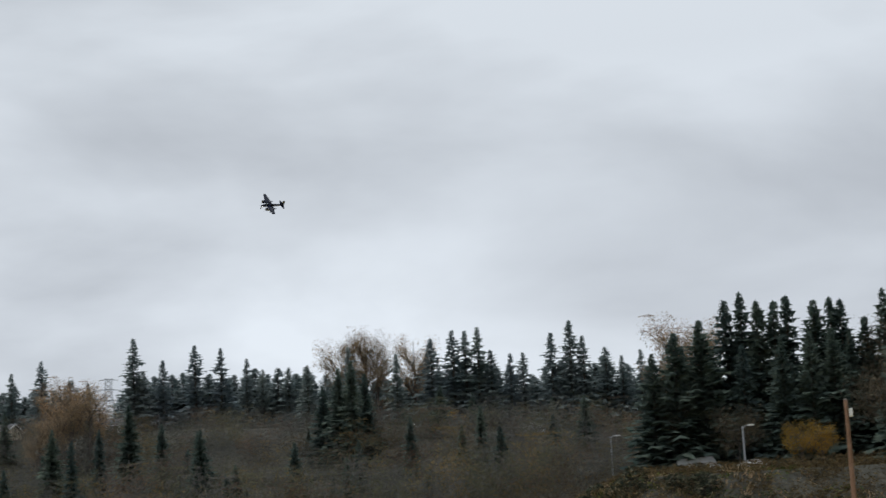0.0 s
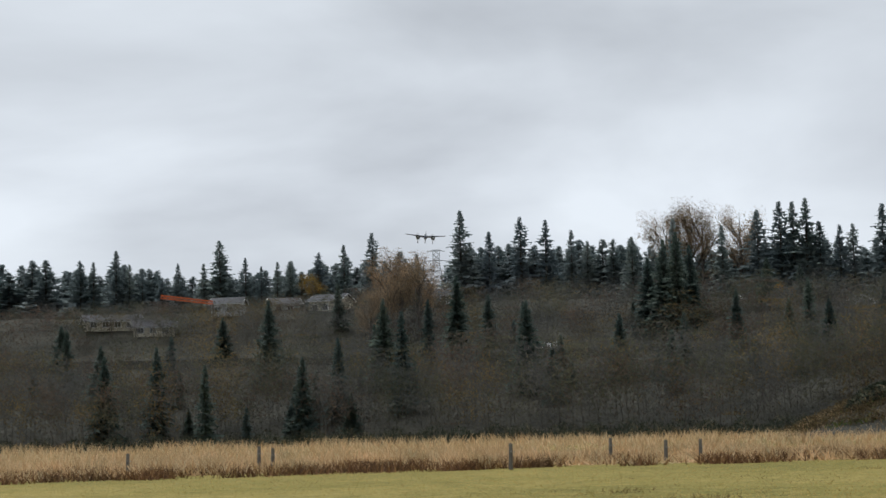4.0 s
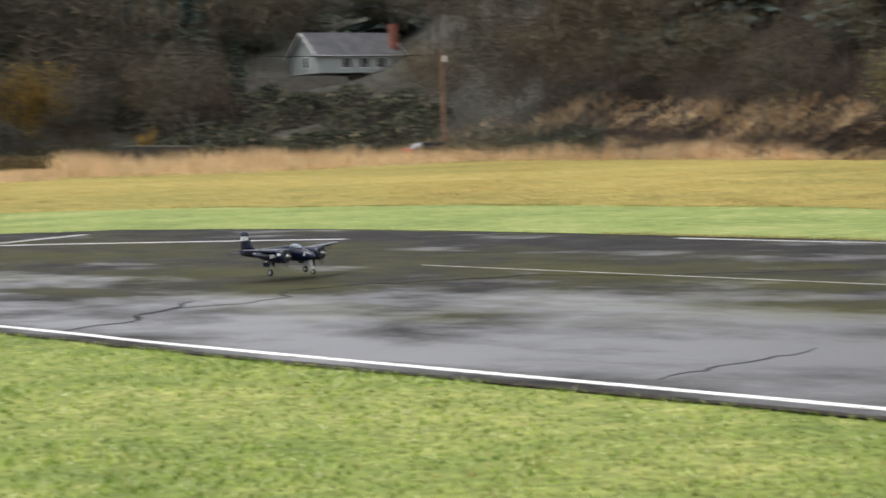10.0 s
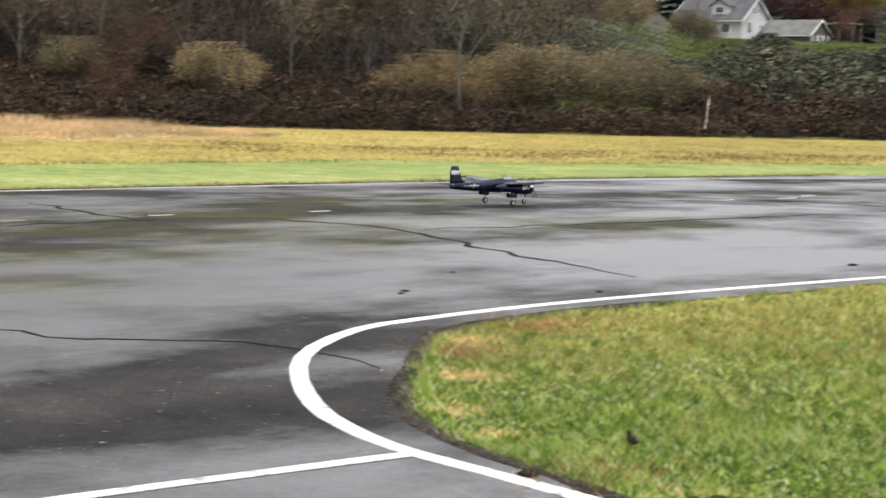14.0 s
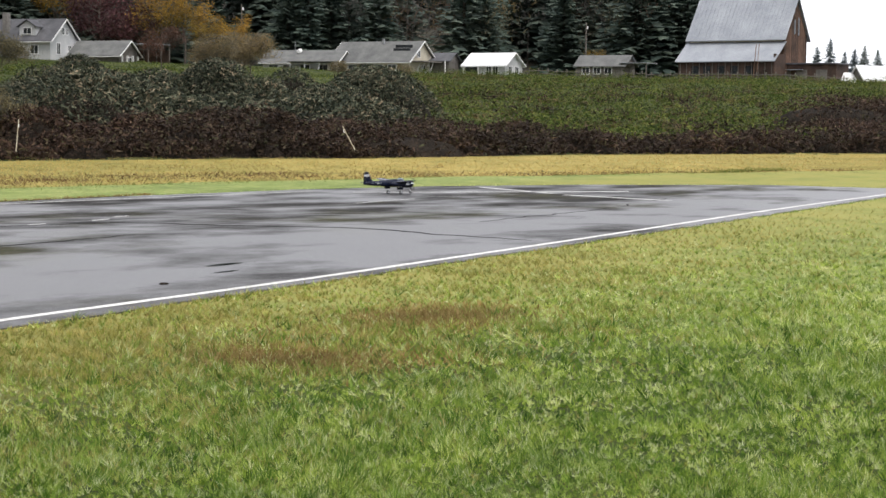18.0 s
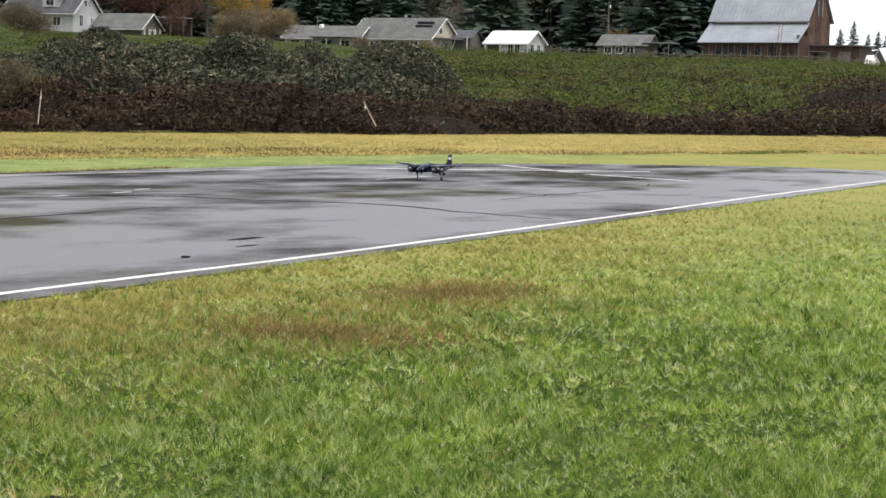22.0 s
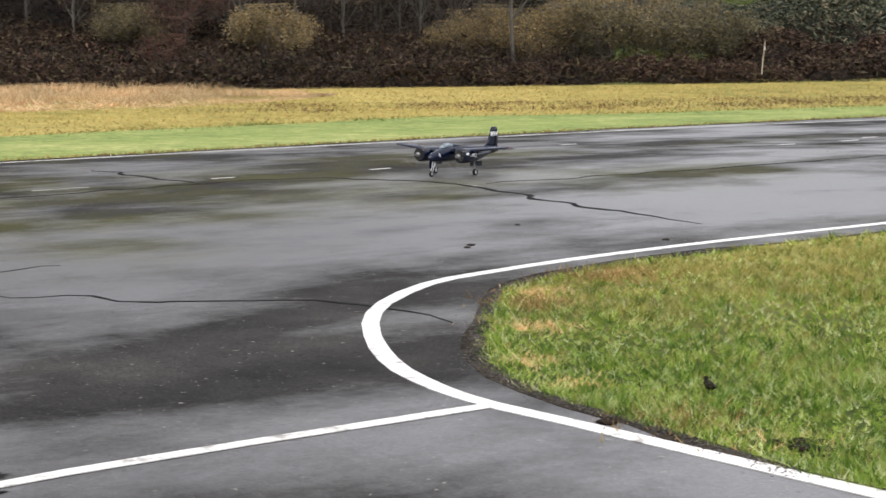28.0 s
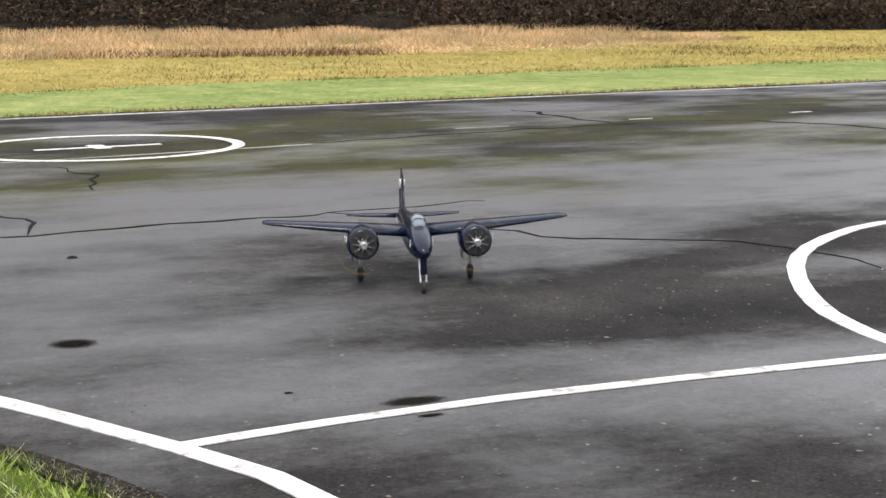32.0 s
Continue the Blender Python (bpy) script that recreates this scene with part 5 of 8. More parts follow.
def heaps(name, areas, material, label, category):
    """Rounded heaps of bramble: a dark shell, standing for the shade inside, under arching stems and leaves. Areas:
    bearings, way past the hill's foot, how many heaps, their radii and heights, leaves, leaf size.
    """
    vs, ts, slots, k = [], [], [], 0
    for seed, (lo, hi, d_lo, d_hi, n, rad, tall, leaves, size) in enumerate(areas):
        g = np.random.default_rng(700 + seed + n)
        az = lo + (hi - lo) * (np.arange(n) + g.random(n)) / n
        r = land(az)[0] + d_lo + (d_hi - d_lo) * g.random(n)
        cx, cy = -np.sin(np.radians(az)) * r, np.cos(np.radians(az)) * r
        big, high = g.uniform(*rad, n), g.uniform(*tall, n)

        def top(x, y):
            best = np.zeros(len(x))
            for i in range(n):
                q = 1 - ((x - cx[i]) ** 2 + (y - cy[i]) ** 2) / big[i] ** 2
                best = np.maximum(best, high[i] * np.sqrt(np.clip(q, 0, 1)))
            return best
        # dark shells for the shade inside the heaps
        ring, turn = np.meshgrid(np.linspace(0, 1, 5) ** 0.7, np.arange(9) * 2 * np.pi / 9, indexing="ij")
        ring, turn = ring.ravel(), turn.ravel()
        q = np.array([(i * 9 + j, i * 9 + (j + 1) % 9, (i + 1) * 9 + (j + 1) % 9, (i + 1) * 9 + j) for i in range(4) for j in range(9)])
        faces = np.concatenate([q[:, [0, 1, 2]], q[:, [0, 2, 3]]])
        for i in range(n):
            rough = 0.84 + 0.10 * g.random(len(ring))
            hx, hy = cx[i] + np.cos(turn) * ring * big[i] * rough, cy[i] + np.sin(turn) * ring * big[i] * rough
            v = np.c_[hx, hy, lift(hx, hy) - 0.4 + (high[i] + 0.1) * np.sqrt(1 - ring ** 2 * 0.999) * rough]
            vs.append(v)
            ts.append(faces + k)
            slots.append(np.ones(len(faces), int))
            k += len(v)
        # leaves and stems over them
        i = g.choice(n, leaves, p=big ** 2 / np.sum(big ** 2))
        a, d = g.uniform(0, 2 * np.pi, leaves), np.sqrt(g.random(leaves)) * big[i] * 1.02
        x, y = cx[i] + np.cos(a) * d, cy[i] + np.sin(a) * d
        z = lift(x, y) + np.maximum(0.1, top(x, y)) * (1.06 - 0.30 * g.random(leaves) ** 2) + g.normal(size=leaves) * 0.07
        c = np.c_[x, y, z]
        v, t = cards(c, size, seed + n, flat=0.2)
        v = v.reshape(-1, 3, 3)
        m = (v[:, 0] + v[:, 1]) / 2
        slim = np.where(g.random(leaves) < 0.3, 0.16, 0.55)[:, None]
        v[:, 0], v[:, 1] = m + (v[:, 0] - m) * slim, m + (v[:, 1] - m) * slim
        vs.append(v.reshape(-1, 3))
        ts.append(t + k)
        slots.append(np.zeros(leaves, int))
        k += len(v) * 3
    return tagged(new(name, tri_mesh(name, np.concatenate(vs), np.concatenate(ts), [material, M["bramble_shade"]], np.concatenate(slots))), label, category, kind="stuff")


heaps("bramble_bank", [(-6, 66, -1.0, 2.0, 150, (0.6, 1.4), (0.35, 0.85), 130000, 0.18), (30, 42, 1, 12, 30, (1.1, 2.3), (0.6, 1.7), 66000, 0.18), (50, 60, 1, 10, 26, (1.2, 2.8), (0.35, 1.0), 34000, 0.17), (25, 34, 1, 12, 20, (2.0, 4.0), (0.5, 1.3), 34000, 0.18),
                       (3, 16, 2, 14, 24, (1.8, 3.8), (0.6, 1.5), 34000, 0.19), (2, 15.5, 10, 42, 28, (2.5, 5.5), (1.0, 2.4), 44000, 0.22), (17, 29, 1, 6, 16, (1.4, 2.8), (0.4, 0.9), 20000, 0.18),
                       (58, 121, -1, 9, 130, (1.2, 3.0), (0.4, 1.2), 120000, 0.17)], M["bramble_brown"], "brown bramble thicket along the foot of the bank", "brambles")
heaps("bramble_mounds", [(29.3, 41, 8, 46, 34, (1.9, 4.0), (1.3, 3.3), 190000, 0.21), (40, 48, 22, 60, 12, (2.6, 5.5), (0.9, 2.0), 40000, 0.20), (134, 143, 2, 34, 30, (2.5, 5.0), (1.4, 3.2), 30000, 0.50),
                         (149, 162, -22, -8, 24, (1.2, 3.0), (0.5, 1.5), 16000, 0.5)], M["bramble_green"], "heaped dark green bramble mounds on the bank", "brambles")


def bank_clumps(n, lo, hi, d_lo, d_hi, seed, per, spread, tall, size):
    """Low bushy hummocks scattered over the bank."""
    g = np.random.default_rng(seed)
    az = g.uniform(lo, hi, n)
    r = land(az)[0] + d_lo + (d_hi - d_lo) * g.random(n)
    x, y = -np.sin(np.radians(az)) * r, np.cos(np.radians(az)) * r
    w = g.uniform(0.4, 1.3, n)
    x = np.repeat(x, per) + g.normal(size=n * per) * np.repeat(w, per) * spread
    y = np.repeat(y, per) + g.normal(size=n * per) * np.repeat(w, per) * spread * 0.8
    z = lift(x, y) + g.random(n * per) * np.repeat(w, per) * tall
    v, t = cards(np.c_[x, y, z], size, seed, flat=0.2)
    v = v.reshape(-1, 3, 3)
    m = (v[:, 0] + v[:, 1]) / 2
    v[:, 0], v[:, 1] = m + (v[:, 0] - m) * 0.35, m + (v[:, 1] - m) * 0.35
    return v.reshape(-1, 3), t


gx, gy = scatter(150000, 8, 47, 70, 296, 41)
keep = np.hypot(gx, gy) > land(bearing(gx, gy))[0] + 2
stuff("bank_tufts", [blades(np.c_[gx, gy][keep], 0.22, 0.07, 1.4, None, 42), bank_clumps(1500, 12, 30, 2, 210, 43, 46, 0.6, 0.9, 0.30), bank_clumps(260, 36, 47, 2, 210, 47, 55, 0.7, 0.6, 0.34),
                     bank_clumps(260, 146, 163.5, -32, 4, 48, 44, 0.9, 0.5, 0.5)], M["bank_leaves"], "rough green grass tufts on the bank", "grass")
stuff("bank_dry_tufts", [bank_clumps(520, 12, 30, 2, 205, 44, 44, 0.7, 0.5, 0.28), bank_clumps(1900, 146, 163.5, -32, 6, 49, 44, 0.9, 1.1, 0.42), bank_clumps(1500, 144, 162, 4, 55, 50, 44, 0.9, 1.3, 0.42)], M["bank_dry"], "brown withered tufts among the bank's grass", "grass")
stuff("bank_brambles", [bank_clumps(280, 13, 28, 1, 120, 45, 50, 0.75, 0.6, 0.36), bank_clumps(60, 12, 20, 1, 20, 46, 80, 1.0, 0.8, 0.4)], M["bramble_brown"], "low bramble clumps dotted over the bank", "brambles")

# lawn: short blades where the camera looks down on them
g = np.random.default_rng(51)
def on_lawn(x, y):
    return ~inside(x, y, RUNWAY) & inside(x, y, LAWN)


def thick(n, r0, r1, seed, lo=-8, hi=192):
    """Lawn places, thinning out smoothly with distance."""
    g = np.random.default_rng(seed)
    r = r0 * (r1 / r0) ** g.random(n)
    az = np.radians(g.uniform(lo, hi, n))
    x, y = -np.sin(az) * r, np.cos(az) * r
    k = on_lawn(x, y)
    return np.c_[x[k], y[k]], r[k]


def sward(n, per, r0, r1, seed, height, width, straw, lo=-8, hi=192):
    """Tufts of blades that lean together, with gaps between; straw picks the yellowed ones."""
    g = np.random.default_rng(seed)
    xy, far = thick(n, r0, r1, seed, lo, hi)
    rough = np.sin(xy[:, 0] * 2.3 + 2 * np.sin(xy[:, 1] * 1.7)) * np.cos(xy[:, 1] * 2.6 + 1.5 * np.sin(xy[:, 0] * 1.3))
    k = (g.random(len(far)) < np.clip((r1 - far) / (0.5 * r1), 0.0, 1)) & (g.random(len(far)) < 0.86 + 0.14 * rough)
    x, y = xy[:, 0], xy[:, 1]
    worn = np.clip((-4.2 - x + 0.9 * rough) / 4.2, 0, 1) * np.clip((y - 4.6) / 2.5, 0, 1) * 0.8 + 0.05 + 0.10 * (np.sin(x * 0.8 + 2) * np.cos(y * 0.7) > 0.5)
    worn += 0.4 * np.clip((2.5 - y) / 2.0, 0, 1) * (y > -6)
    k &= ((g.random(len(far)) < worn) == straw) & (x > -20)
    xy, far, rough = xy[k], far[k], rough[k]
    m = len(xy)
    size = np.clip(far / 9, 0.8, 1.35)
    tall = height * (1 + 0.35 * rough) * g.uniform(0.6, 1.35, m) * (0.55 + 0.45 * size)
    turn = g.uniform(0, 2 * np.pi, m)
    lean = g.uniform(0.2, 0.9, m)
    # blades spring from a small shared crown
    ring = 2 * np.pi * np.arange(per) / per
    crown = np.stack([np.cos(ring), np.sin(ring), 0 * ring], -1)[None] * (size * width * per / 6.28)[:, None, None]
    root = np.c_[xy, np.full(m, -0.0185)][:, None] + crown
    out = ring + 0.5 * ring[1] + g.uniform(0, 1.2, (m, per))
    h = tall[:, None] * g.uniform(0.45, 1.25, (m, per))
    reach = h * g.uniform(0.1, 1.1, (m, per))
    tip = root + np.stack([np.cos(out) * reach + h * (lean * np.cos(turn))[:, None], np.sin(out) * reach + h * (lean * np.sin(turn))[:, None], h], -1)
    v = np.concatenate([root, tip], 1).reshape(-1, 3)
    k = np.arange(per)
    t = np.stack([k, (k + 1) % per, per + k], -1)[None] + 2 * per * np.arange(m)[:, None, None]
    return v, t.reshape(-1, 3)


stuff("lawn_blades", [sward(60000, 5, 2.6, 9, 905, 0.050, 0.0040, False, 62, 96), sward(230000, 5, 3.0, 30, 900, 0.042, 0.0052, False, 10, 66), sward(120000, 5, 6.0, 46, 903, 0.028, 0.0056, False, 80, 192)], M["lawn_blades"], "short green grass blades of the mown strip", "grass")
stuff("coarse_tufts", [sward(18000, 9, 2.8, 17, 902, 0.070, 0.0070, False, -8, 72)], M["coarse_blades"], "coarse darker tufts in the mown grass", "grass")
stuff("yellowed_blades", [sward(240000, 5, 3.0, 36, 901, 0.037, 0.0055, True, 8, 66), sward(60000, 5, 6.0, 36, 904, 0.026, 0.0056, True, 80, 192)], M["straw_blades"], "yellowed short grass near the runway's edge", "grass")
# dead patches, tufts and weeds
def clump(cx, cy, n, spread, seed, flat=1.0):
    g = np.random.default_rng(seed)
    return np.c_[cx + g.normal(size=n) * spread, cy + g.normal(size=n) * spread * flat]


stuff("straw_patches", [blades(np.concatenate([clump(-8.22, 7.28, 300, 0.10, 661, 1.0), clump(-7.98, 7.1, 120, 0.09, 668), clump(-7.22, 6.38, 330, 0.12, 662, 0.8), clump(-6.45, 5.68, 160, 0.10, 663), clump(-5.9, 5.42, 140, 0.08, 669), clump(-8.55, 8.3, 160, 0.08, 664, 2.0),
                                        clump(-5.2, 5.3, 160, 0.10, 665), clump(-4.5, 5.25, 160, 0.12, 666)]), 0.032, 0.008, 1.9, -0.0165, 667)],
      M["reed_blades"], "pale straw patches at the lawn's corner", "grass")
margin = g.uniform(-18, 28, 5200)
margin = np.c_[np.interp(margin, [-20, -13, 0, 20, 27], [-22.9, -22.4, -21.8, -21.6, -21]) - 0.06 - np.abs(g.normal(size=5200)) * 0.16, margin]
stuff("dry_margin", [blades(margin, 0.05, 0.022, 1.6, -0.0165, 668)], M["dead_blades"], "dry straw along the far asphalt edge", "grass")
stuff("dead_grass", [blades(np.concatenate([clump(-6.6, 12.6, 3000, 0.34, 61, 1.5), clump(-6.3, 9.9, 3000, 0.38, 62, 0.7), clump(-5.7, 10.3, 500, 0.4, 63), clump(-6.4, 11.2, 900, 0.8, 64), clump(-8.45, 8.1, 500, 0.2, 65), clump(-7.85, 6.9, 300, 0.14, 66),
                                        clump(-5.0, 5.2, 160, 0.16, 67), clump(-8.6, -0.9, 600, 0.2, 68)]), 0.052, 0.012, 1.5, -0.0165, 69)], M["dead_blades"], "rust-brown dead patches in the lawn", "grass")
edge = []
for (x1, y1), (x2, y2) in zip(RUNWAY, RUNWAY[1:] + RUNWAY[:1]):
    if x1 > 0 or x2 > 0:
        continue
    n = int(math.hypot(x2 - x1, y2 - y1) * (150 if -2 < y1 < 9 and x1 > -9.5 else 40))
    t = g.random(n)
    far_ = np.abs(g.normal(size=n)) * 0.07 + 0.05
    ln = max(math.hypot(x2 - x1, y2 - y1), 1e-6)
    nx, ny = (y2 - y1) / ln, -(x2 - x1) / ln
    if inside(np.array([(x1 + x2) / 2 + nx * 0.3]), np.array([(y1 + y2) / 2 + ny * 0.3]), RUNWAY)[0]:
        nx, ny = -nx, -ny
    edge.append(np.c_[x1 + (x2 - x1) * t + nx * far_, y1 + (y2 - y1) * t + ny * far_])
edge = np.concatenate(edge)
stuff("edge_tufts", [blades(edge, 0.045, 0.012, 1.3, -0.0165, 71)], M["lawn_blades"], "ragged grass tufts along the asphalt's edge", "grass")
weeds = []
for k in range(70):
    y = -43 + k * 1.42 + g.uniform(-0.7, 0.7)
    bx = np.interp(y, [-44.6, -38, -30, -19, -12, -4, 3, 10, 14, 22, 29, 35, 41.6, 49], [-24, -30.2, -32.2, -31.6, -29.6, -27, -26.5, -27.6, -27.8, -27.4, -25, -23.4, -21, -17.2])
    weeds.append(clump(bx + g.uniform(-0.4, 0.5), y, int(g.integers(60, 200)), g.uniform(0.2, 0.6), 1000 + k, 1.6))
for k in range(24):
    x = 5 - k * 1.3
    weeds.append(clump(x, float(np.interp(x, [-26.5, -21.2, -16.4, -8, -4, 3.5], [-43.6, -44.6, -43.6, -43.7, -43.2, -45.2])) + g.uniform(-0.4, 0.4), int(g.integers(30, 150)), g.uniform(0.25, 0.6), 1200 + k, 0.6))
weeds.append(clump(-0.2, -43.6, 260, 0.35, 1290, 0.6))
stuff("border_weeds", [blades(np.concatenate(weeds), 0.10, 0.024, 1.5, None, 73)], M["weed_leaves"], "dark green weeds where lawn meets meadow", "weeds")

# meadow: tall yellow grass, dry weeds and orange reeds
mx, my = [], []
for n, lo, hi, r0, r1 in ((90000, 45, 135, 26, 70), (60000, 3, 45, 30, 90), (70000, 130, 192, 40, 115), (36000, 96, 132, 66, 125)):
    x, y = scatter(n, lo, hi, r0, r1, int(n + hi), 0.9)
    k = ~inside(x, y, LAWN) & (np.hypot(x, y) < land(bearing(x, y))[0] + 1)
    mx.append(x[k]), my.append(y[k])
mx, my = np.concatenate(mx), np.concatenate(my)
stuff("meadow_grass", [blades(np.c_[mx, my], 0.060, 0.024, 2.6, None, 75)], M["meadow_blades"], "knee-high yellow autumn meadow grass", "grass")
dry, low = [], []
for k in range(110):
    az = g.uniform(5, 182)
    r = g.uniform(31, 60) if az < 140 else g.uniform(56, 95)
    x, y = polar(az, min(r, float(land(az)[0]) - 4))
    if not inside(np.array([x]), np.array([y]), LAWN)[0]:
        dry.append(clump(x, y, int(g.integers(20, 70)), g.uniform(0.25, 0.7), 2000 + k))
for k in range(170):
    az = g.uniform(4, 58)
    x, y = polar(az, np.interp(az, [8, 20, 30, 46], [62, 52, 48, 42]) + g.uniform(-2.5, 2.5))
    low.append(clump(x, y, int(g.integers(20, 90)), g.uniform(0.3, 1.0), 2400 + k))
stuff("dry_weeds", [blades(np.concatenate(dry), 0.13, 0.010, 1.6, None, 77), blades(np.concatenate(low), 0.09, 0.018, 1.8, None, 78), blades(np.concatenate([clump(-14.3, -64.8, 60, 0.5, 2601, 0.5), clump(-15.2, -57.6, 90, 0.75, 2602, 0.5)]), 0.20, 0.018, 1.5, None, 79)], M["dry_weeds"], "brown seeded weeds standing in the meadow", "weeds")


def reeds(n, pts, wide, tall, seed, width=0.05):
    """A band of reeds along points (bearing, distance)."""
    g = np.random.default_rng(seed)
    az = g.uniform(pts[0][0], pts[-1][0], n)
    r = np.interp(az, [p[0] for p in pts], [p[1] for p in pts])
    w = np.interp(az, [p[0] for p in pts], [p[2] for p in pts])
    r = r + w * g.random(n) * wide
    x, y = -np.sin(np.radians(az)) * r, np.cos(np.radians(az)) * r
    lump = 0.7 + 0.45 * np.sin(x * 0.9 + 2 * np.sin(y * 0.6)) * np.cos(y * 0.8)
    v, t = blades(np.c_[x, y], tall * 0.85, width, 1.2, None, seed)
    z0 = np.repeat(lift(x, y), 3)
    v[:, 2] = z0 + (v[:, 2] - z0) * np.repeat(np.clip(lump + 0.45 * np.sin(x * 0.33 + 1.7 * np.sin(y * 0.21)) + 0.30 * np.sin(x * 1.7 + y * 0.9), 0.12, 1.5), 3)
    return v, t


stuff("reed_belt", [reeds(46000, [(55, 50, 2), (57, 46, 9), (60, 43, 15), (63, 42, 17), (68, 41, 19), (78, 41, 21), (88, 45, 20), (97, 54, 16), (104, 62, 10), (112, 72, 4)], 1.0, 0.46, 81),
                    reeds(20000, [(112, 71, 6), (118, 82, 12), (124, 98, 20), (132, 125, 35), (140, 105, 45), (146, 112, 50)], 1.0, 1.2, 82, 0.09),
                    reeds(42000, [(146, 108, 30), (152, 108, 30), (160, 103, 40), (168, 106, 40), (176, 108, 40), (188, 108, 40)], 1.0, 0.92, 83, 0.09),
                    reeds(16000, [(150, 150, 60), (170, 170, 80), (188, 180, 80)], 1.0, 1.3, 84, 0.14)], M["reed_blades"], "orange-brown reeds bent by the wind", "reeds")

rust = []
for k in range(80):
    az = g.uniform(152, 188)
    r = 104 + g.uniform(-2, 6) + (10 if k % 4 == 0 else 0)
    x, y = polar(az, r)
    rust.append(clump(x, y, int(g.integers(60, 160)), g.uniform(0.5, 1.2), 3000 + k, 0.6))
front = []
for k, (az, r, n, wide) in enumerate(((75.9, 42.5, 150, 0.45), (74.3, 42.2, 130, 0.42), (73.1, 42.0, 120, 0.40), (71.6, 41.8, 200, 0.55), (70.5, 41.7, 120, 0.4), (69.6, 41.6, 170, 0.5), (68.4, 41.6, 150, 0.5), (67.3, 41.6, 120, 0.45), (77.6, 42.8, 90, 0.4))):
    x, y = polar(az, r)
    front.append(clump(x, y, n, wide, 3200 + k, 1.0))
stuff("rush_clumps", [blades(np.concatenate(rust), 0.62, 0.07, 1.3, None, 91), blades(np.concatenate(front), 0.20, 0.030, 1.2, None, 92)], M["dry_weeds"], "rust-brown rush clumps fronting the reed belt", "rushes")


# ---- the field sinks a hand or two towards its far end ----
def sunk(x, y, z):
    """Where a place on the level field comes to lie."""
    x, y, z = (np.asarray(a, float) for a in (x, y, z))
    r, az = np.hypot(x, y), bearing(x, y)
    a, b, c = np.clip((r - 22) / 12, 0, 1), np.clip((r - 42) / 24, 0, 1), np.clip((66 - az) / 14, 0, 1) * np.clip((az + 40) / 20, 0, 1)
    k = 1 + 0.15 * a * a * (3 - 2 * a) * (1 - b * b * (3 - 2 * b)) * c
    return x * k, y * k, 1.6 + (z - 1.6) * k


FIELD = {"ground", "soil_strip", "mown_grass", "runway", "edge_line", "hold_line", "far_edge_line", "seam_line", "centre_dash", "threshold_line", "helipad_ring", "helipad_bar", "crack", "puddle", "loose_grit", "lawn_blades", "yellowed_blades", "coarse_tufts",
         "dead_grass", "straw_patches", "dry_margin", "edge_tufts", "border_weeds", "meadow_grass", "dry_weeds", "reed_belt", "bramble_bank"}
for ob in list(scene.objects):
    if ob.name.split(".")[0] in FIELD:
        co = np.empty(len(ob.data.vertices) * 3, np.float32)
        ob.data.vertices.foreach_get("co", co)
        co = co.reshape(-1, 3)
        near = np.hypot(co[:, 0], co[:, 1]) < 66.5
        co[near] = np.stack(sunk(*co[near].T), -1)
        ob.data.vertices.foreach_set("co", co.ravel())
        ob.data.update()


# ---- the model aircraft: forward +y, origin on the ground between the main wheels ----
M["navy"] = surface("navy_paint", (0.0020, 0.0050, 0.019), (0.0035, 0.0078, 0.026), 6, 60, 0.26, bump=0.02, dist=0.001, coat=0.22, spec=0.25, vary=0.06)
M["white_decal"] = surface("white_decal", (0.72, 0.73, 0.74), (0.82, 0.82, 0.82), 10, 60, 0.4, bump=0.0, vary=0.04)
M["canopy_glass"] = bpy.data.materials.new("canopy_glass")
nt, bsdf = links_of(M["canopy_glass"])
bsdf.inputs["Base Color"].default_value, bsdf.inputs["Roughness"].default_value = (0.42, 0.50, 0.56, 1), 0.06
bsdf.inputs["Transmission Weight"].default_value, bsdf.inputs["IOR"].default_value = 0.55, 1.3
M["engine_black"] = surface("engine_black", (0.012, 0.012, 0.013), (0.03, 0.03, 0.032), 20, 90, 0.5, bump=0.1, dist=0.001)
M["engine_metal"] = surface("engine_metal", (0.45, 0.45, 0.45), (0.68, 0.68, 0.68), 30, 120, 0.28, 0.9, bump=0.05, dist=0.001)
M["cylinder_grey"] = surface("cylinder_grey", (0.03, 0.03, 0.03), (0.07, 0.07, 0.07), 30, 120, 0.45, 0.3, bump=0.1, dist=0.001)
M["rubber"] = surface("rubber", (0.012, 0.012, 0.012), (0.025, 0.025, 0.025), 30, 120, 0.8, bump=0.2, dist=0.001)
M["blade_black"] = surface("blade_black", (0.02, 0.02, 0.02), (0.035, 0.035, 0.033), 20, 80, 0.45, bump=0)
M["tip_yellow"] = surface("tip_yellow", (0.62, 0.42, 0.03), (0.70, 0.50, 0.05), 20, 80, 0.45, bump=0, vary=0.05)
for key, clear in (("blade_black", 0.90), ("tip_yellow", 0.93)):
    nt = M[key].node_tree
    through_it, mix = nt.nodes.new("ShaderNodeBsdfTransparent"), nt.nodes.new("ShaderNodeMixShader")
    mix.inputs["Fac"].default_value = clear
    nt.links.new(nt.nodes["Principled BSDF"].outputs["BSDF"], mix.inputs[1])
    nt.links.new(through_it.outputs["BSDF"], mix.inputs[2])
    nt.links.new(mix.outputs["Shader"], nt.nodes["Material Output"].inputs["Surface"])
M["nav_red"] = surface("nav_red", (0.55, 0.03, 0.03), (0.7, 0.05, 0.04), 20, 80, 0.3, bump=0, vary=0.05)
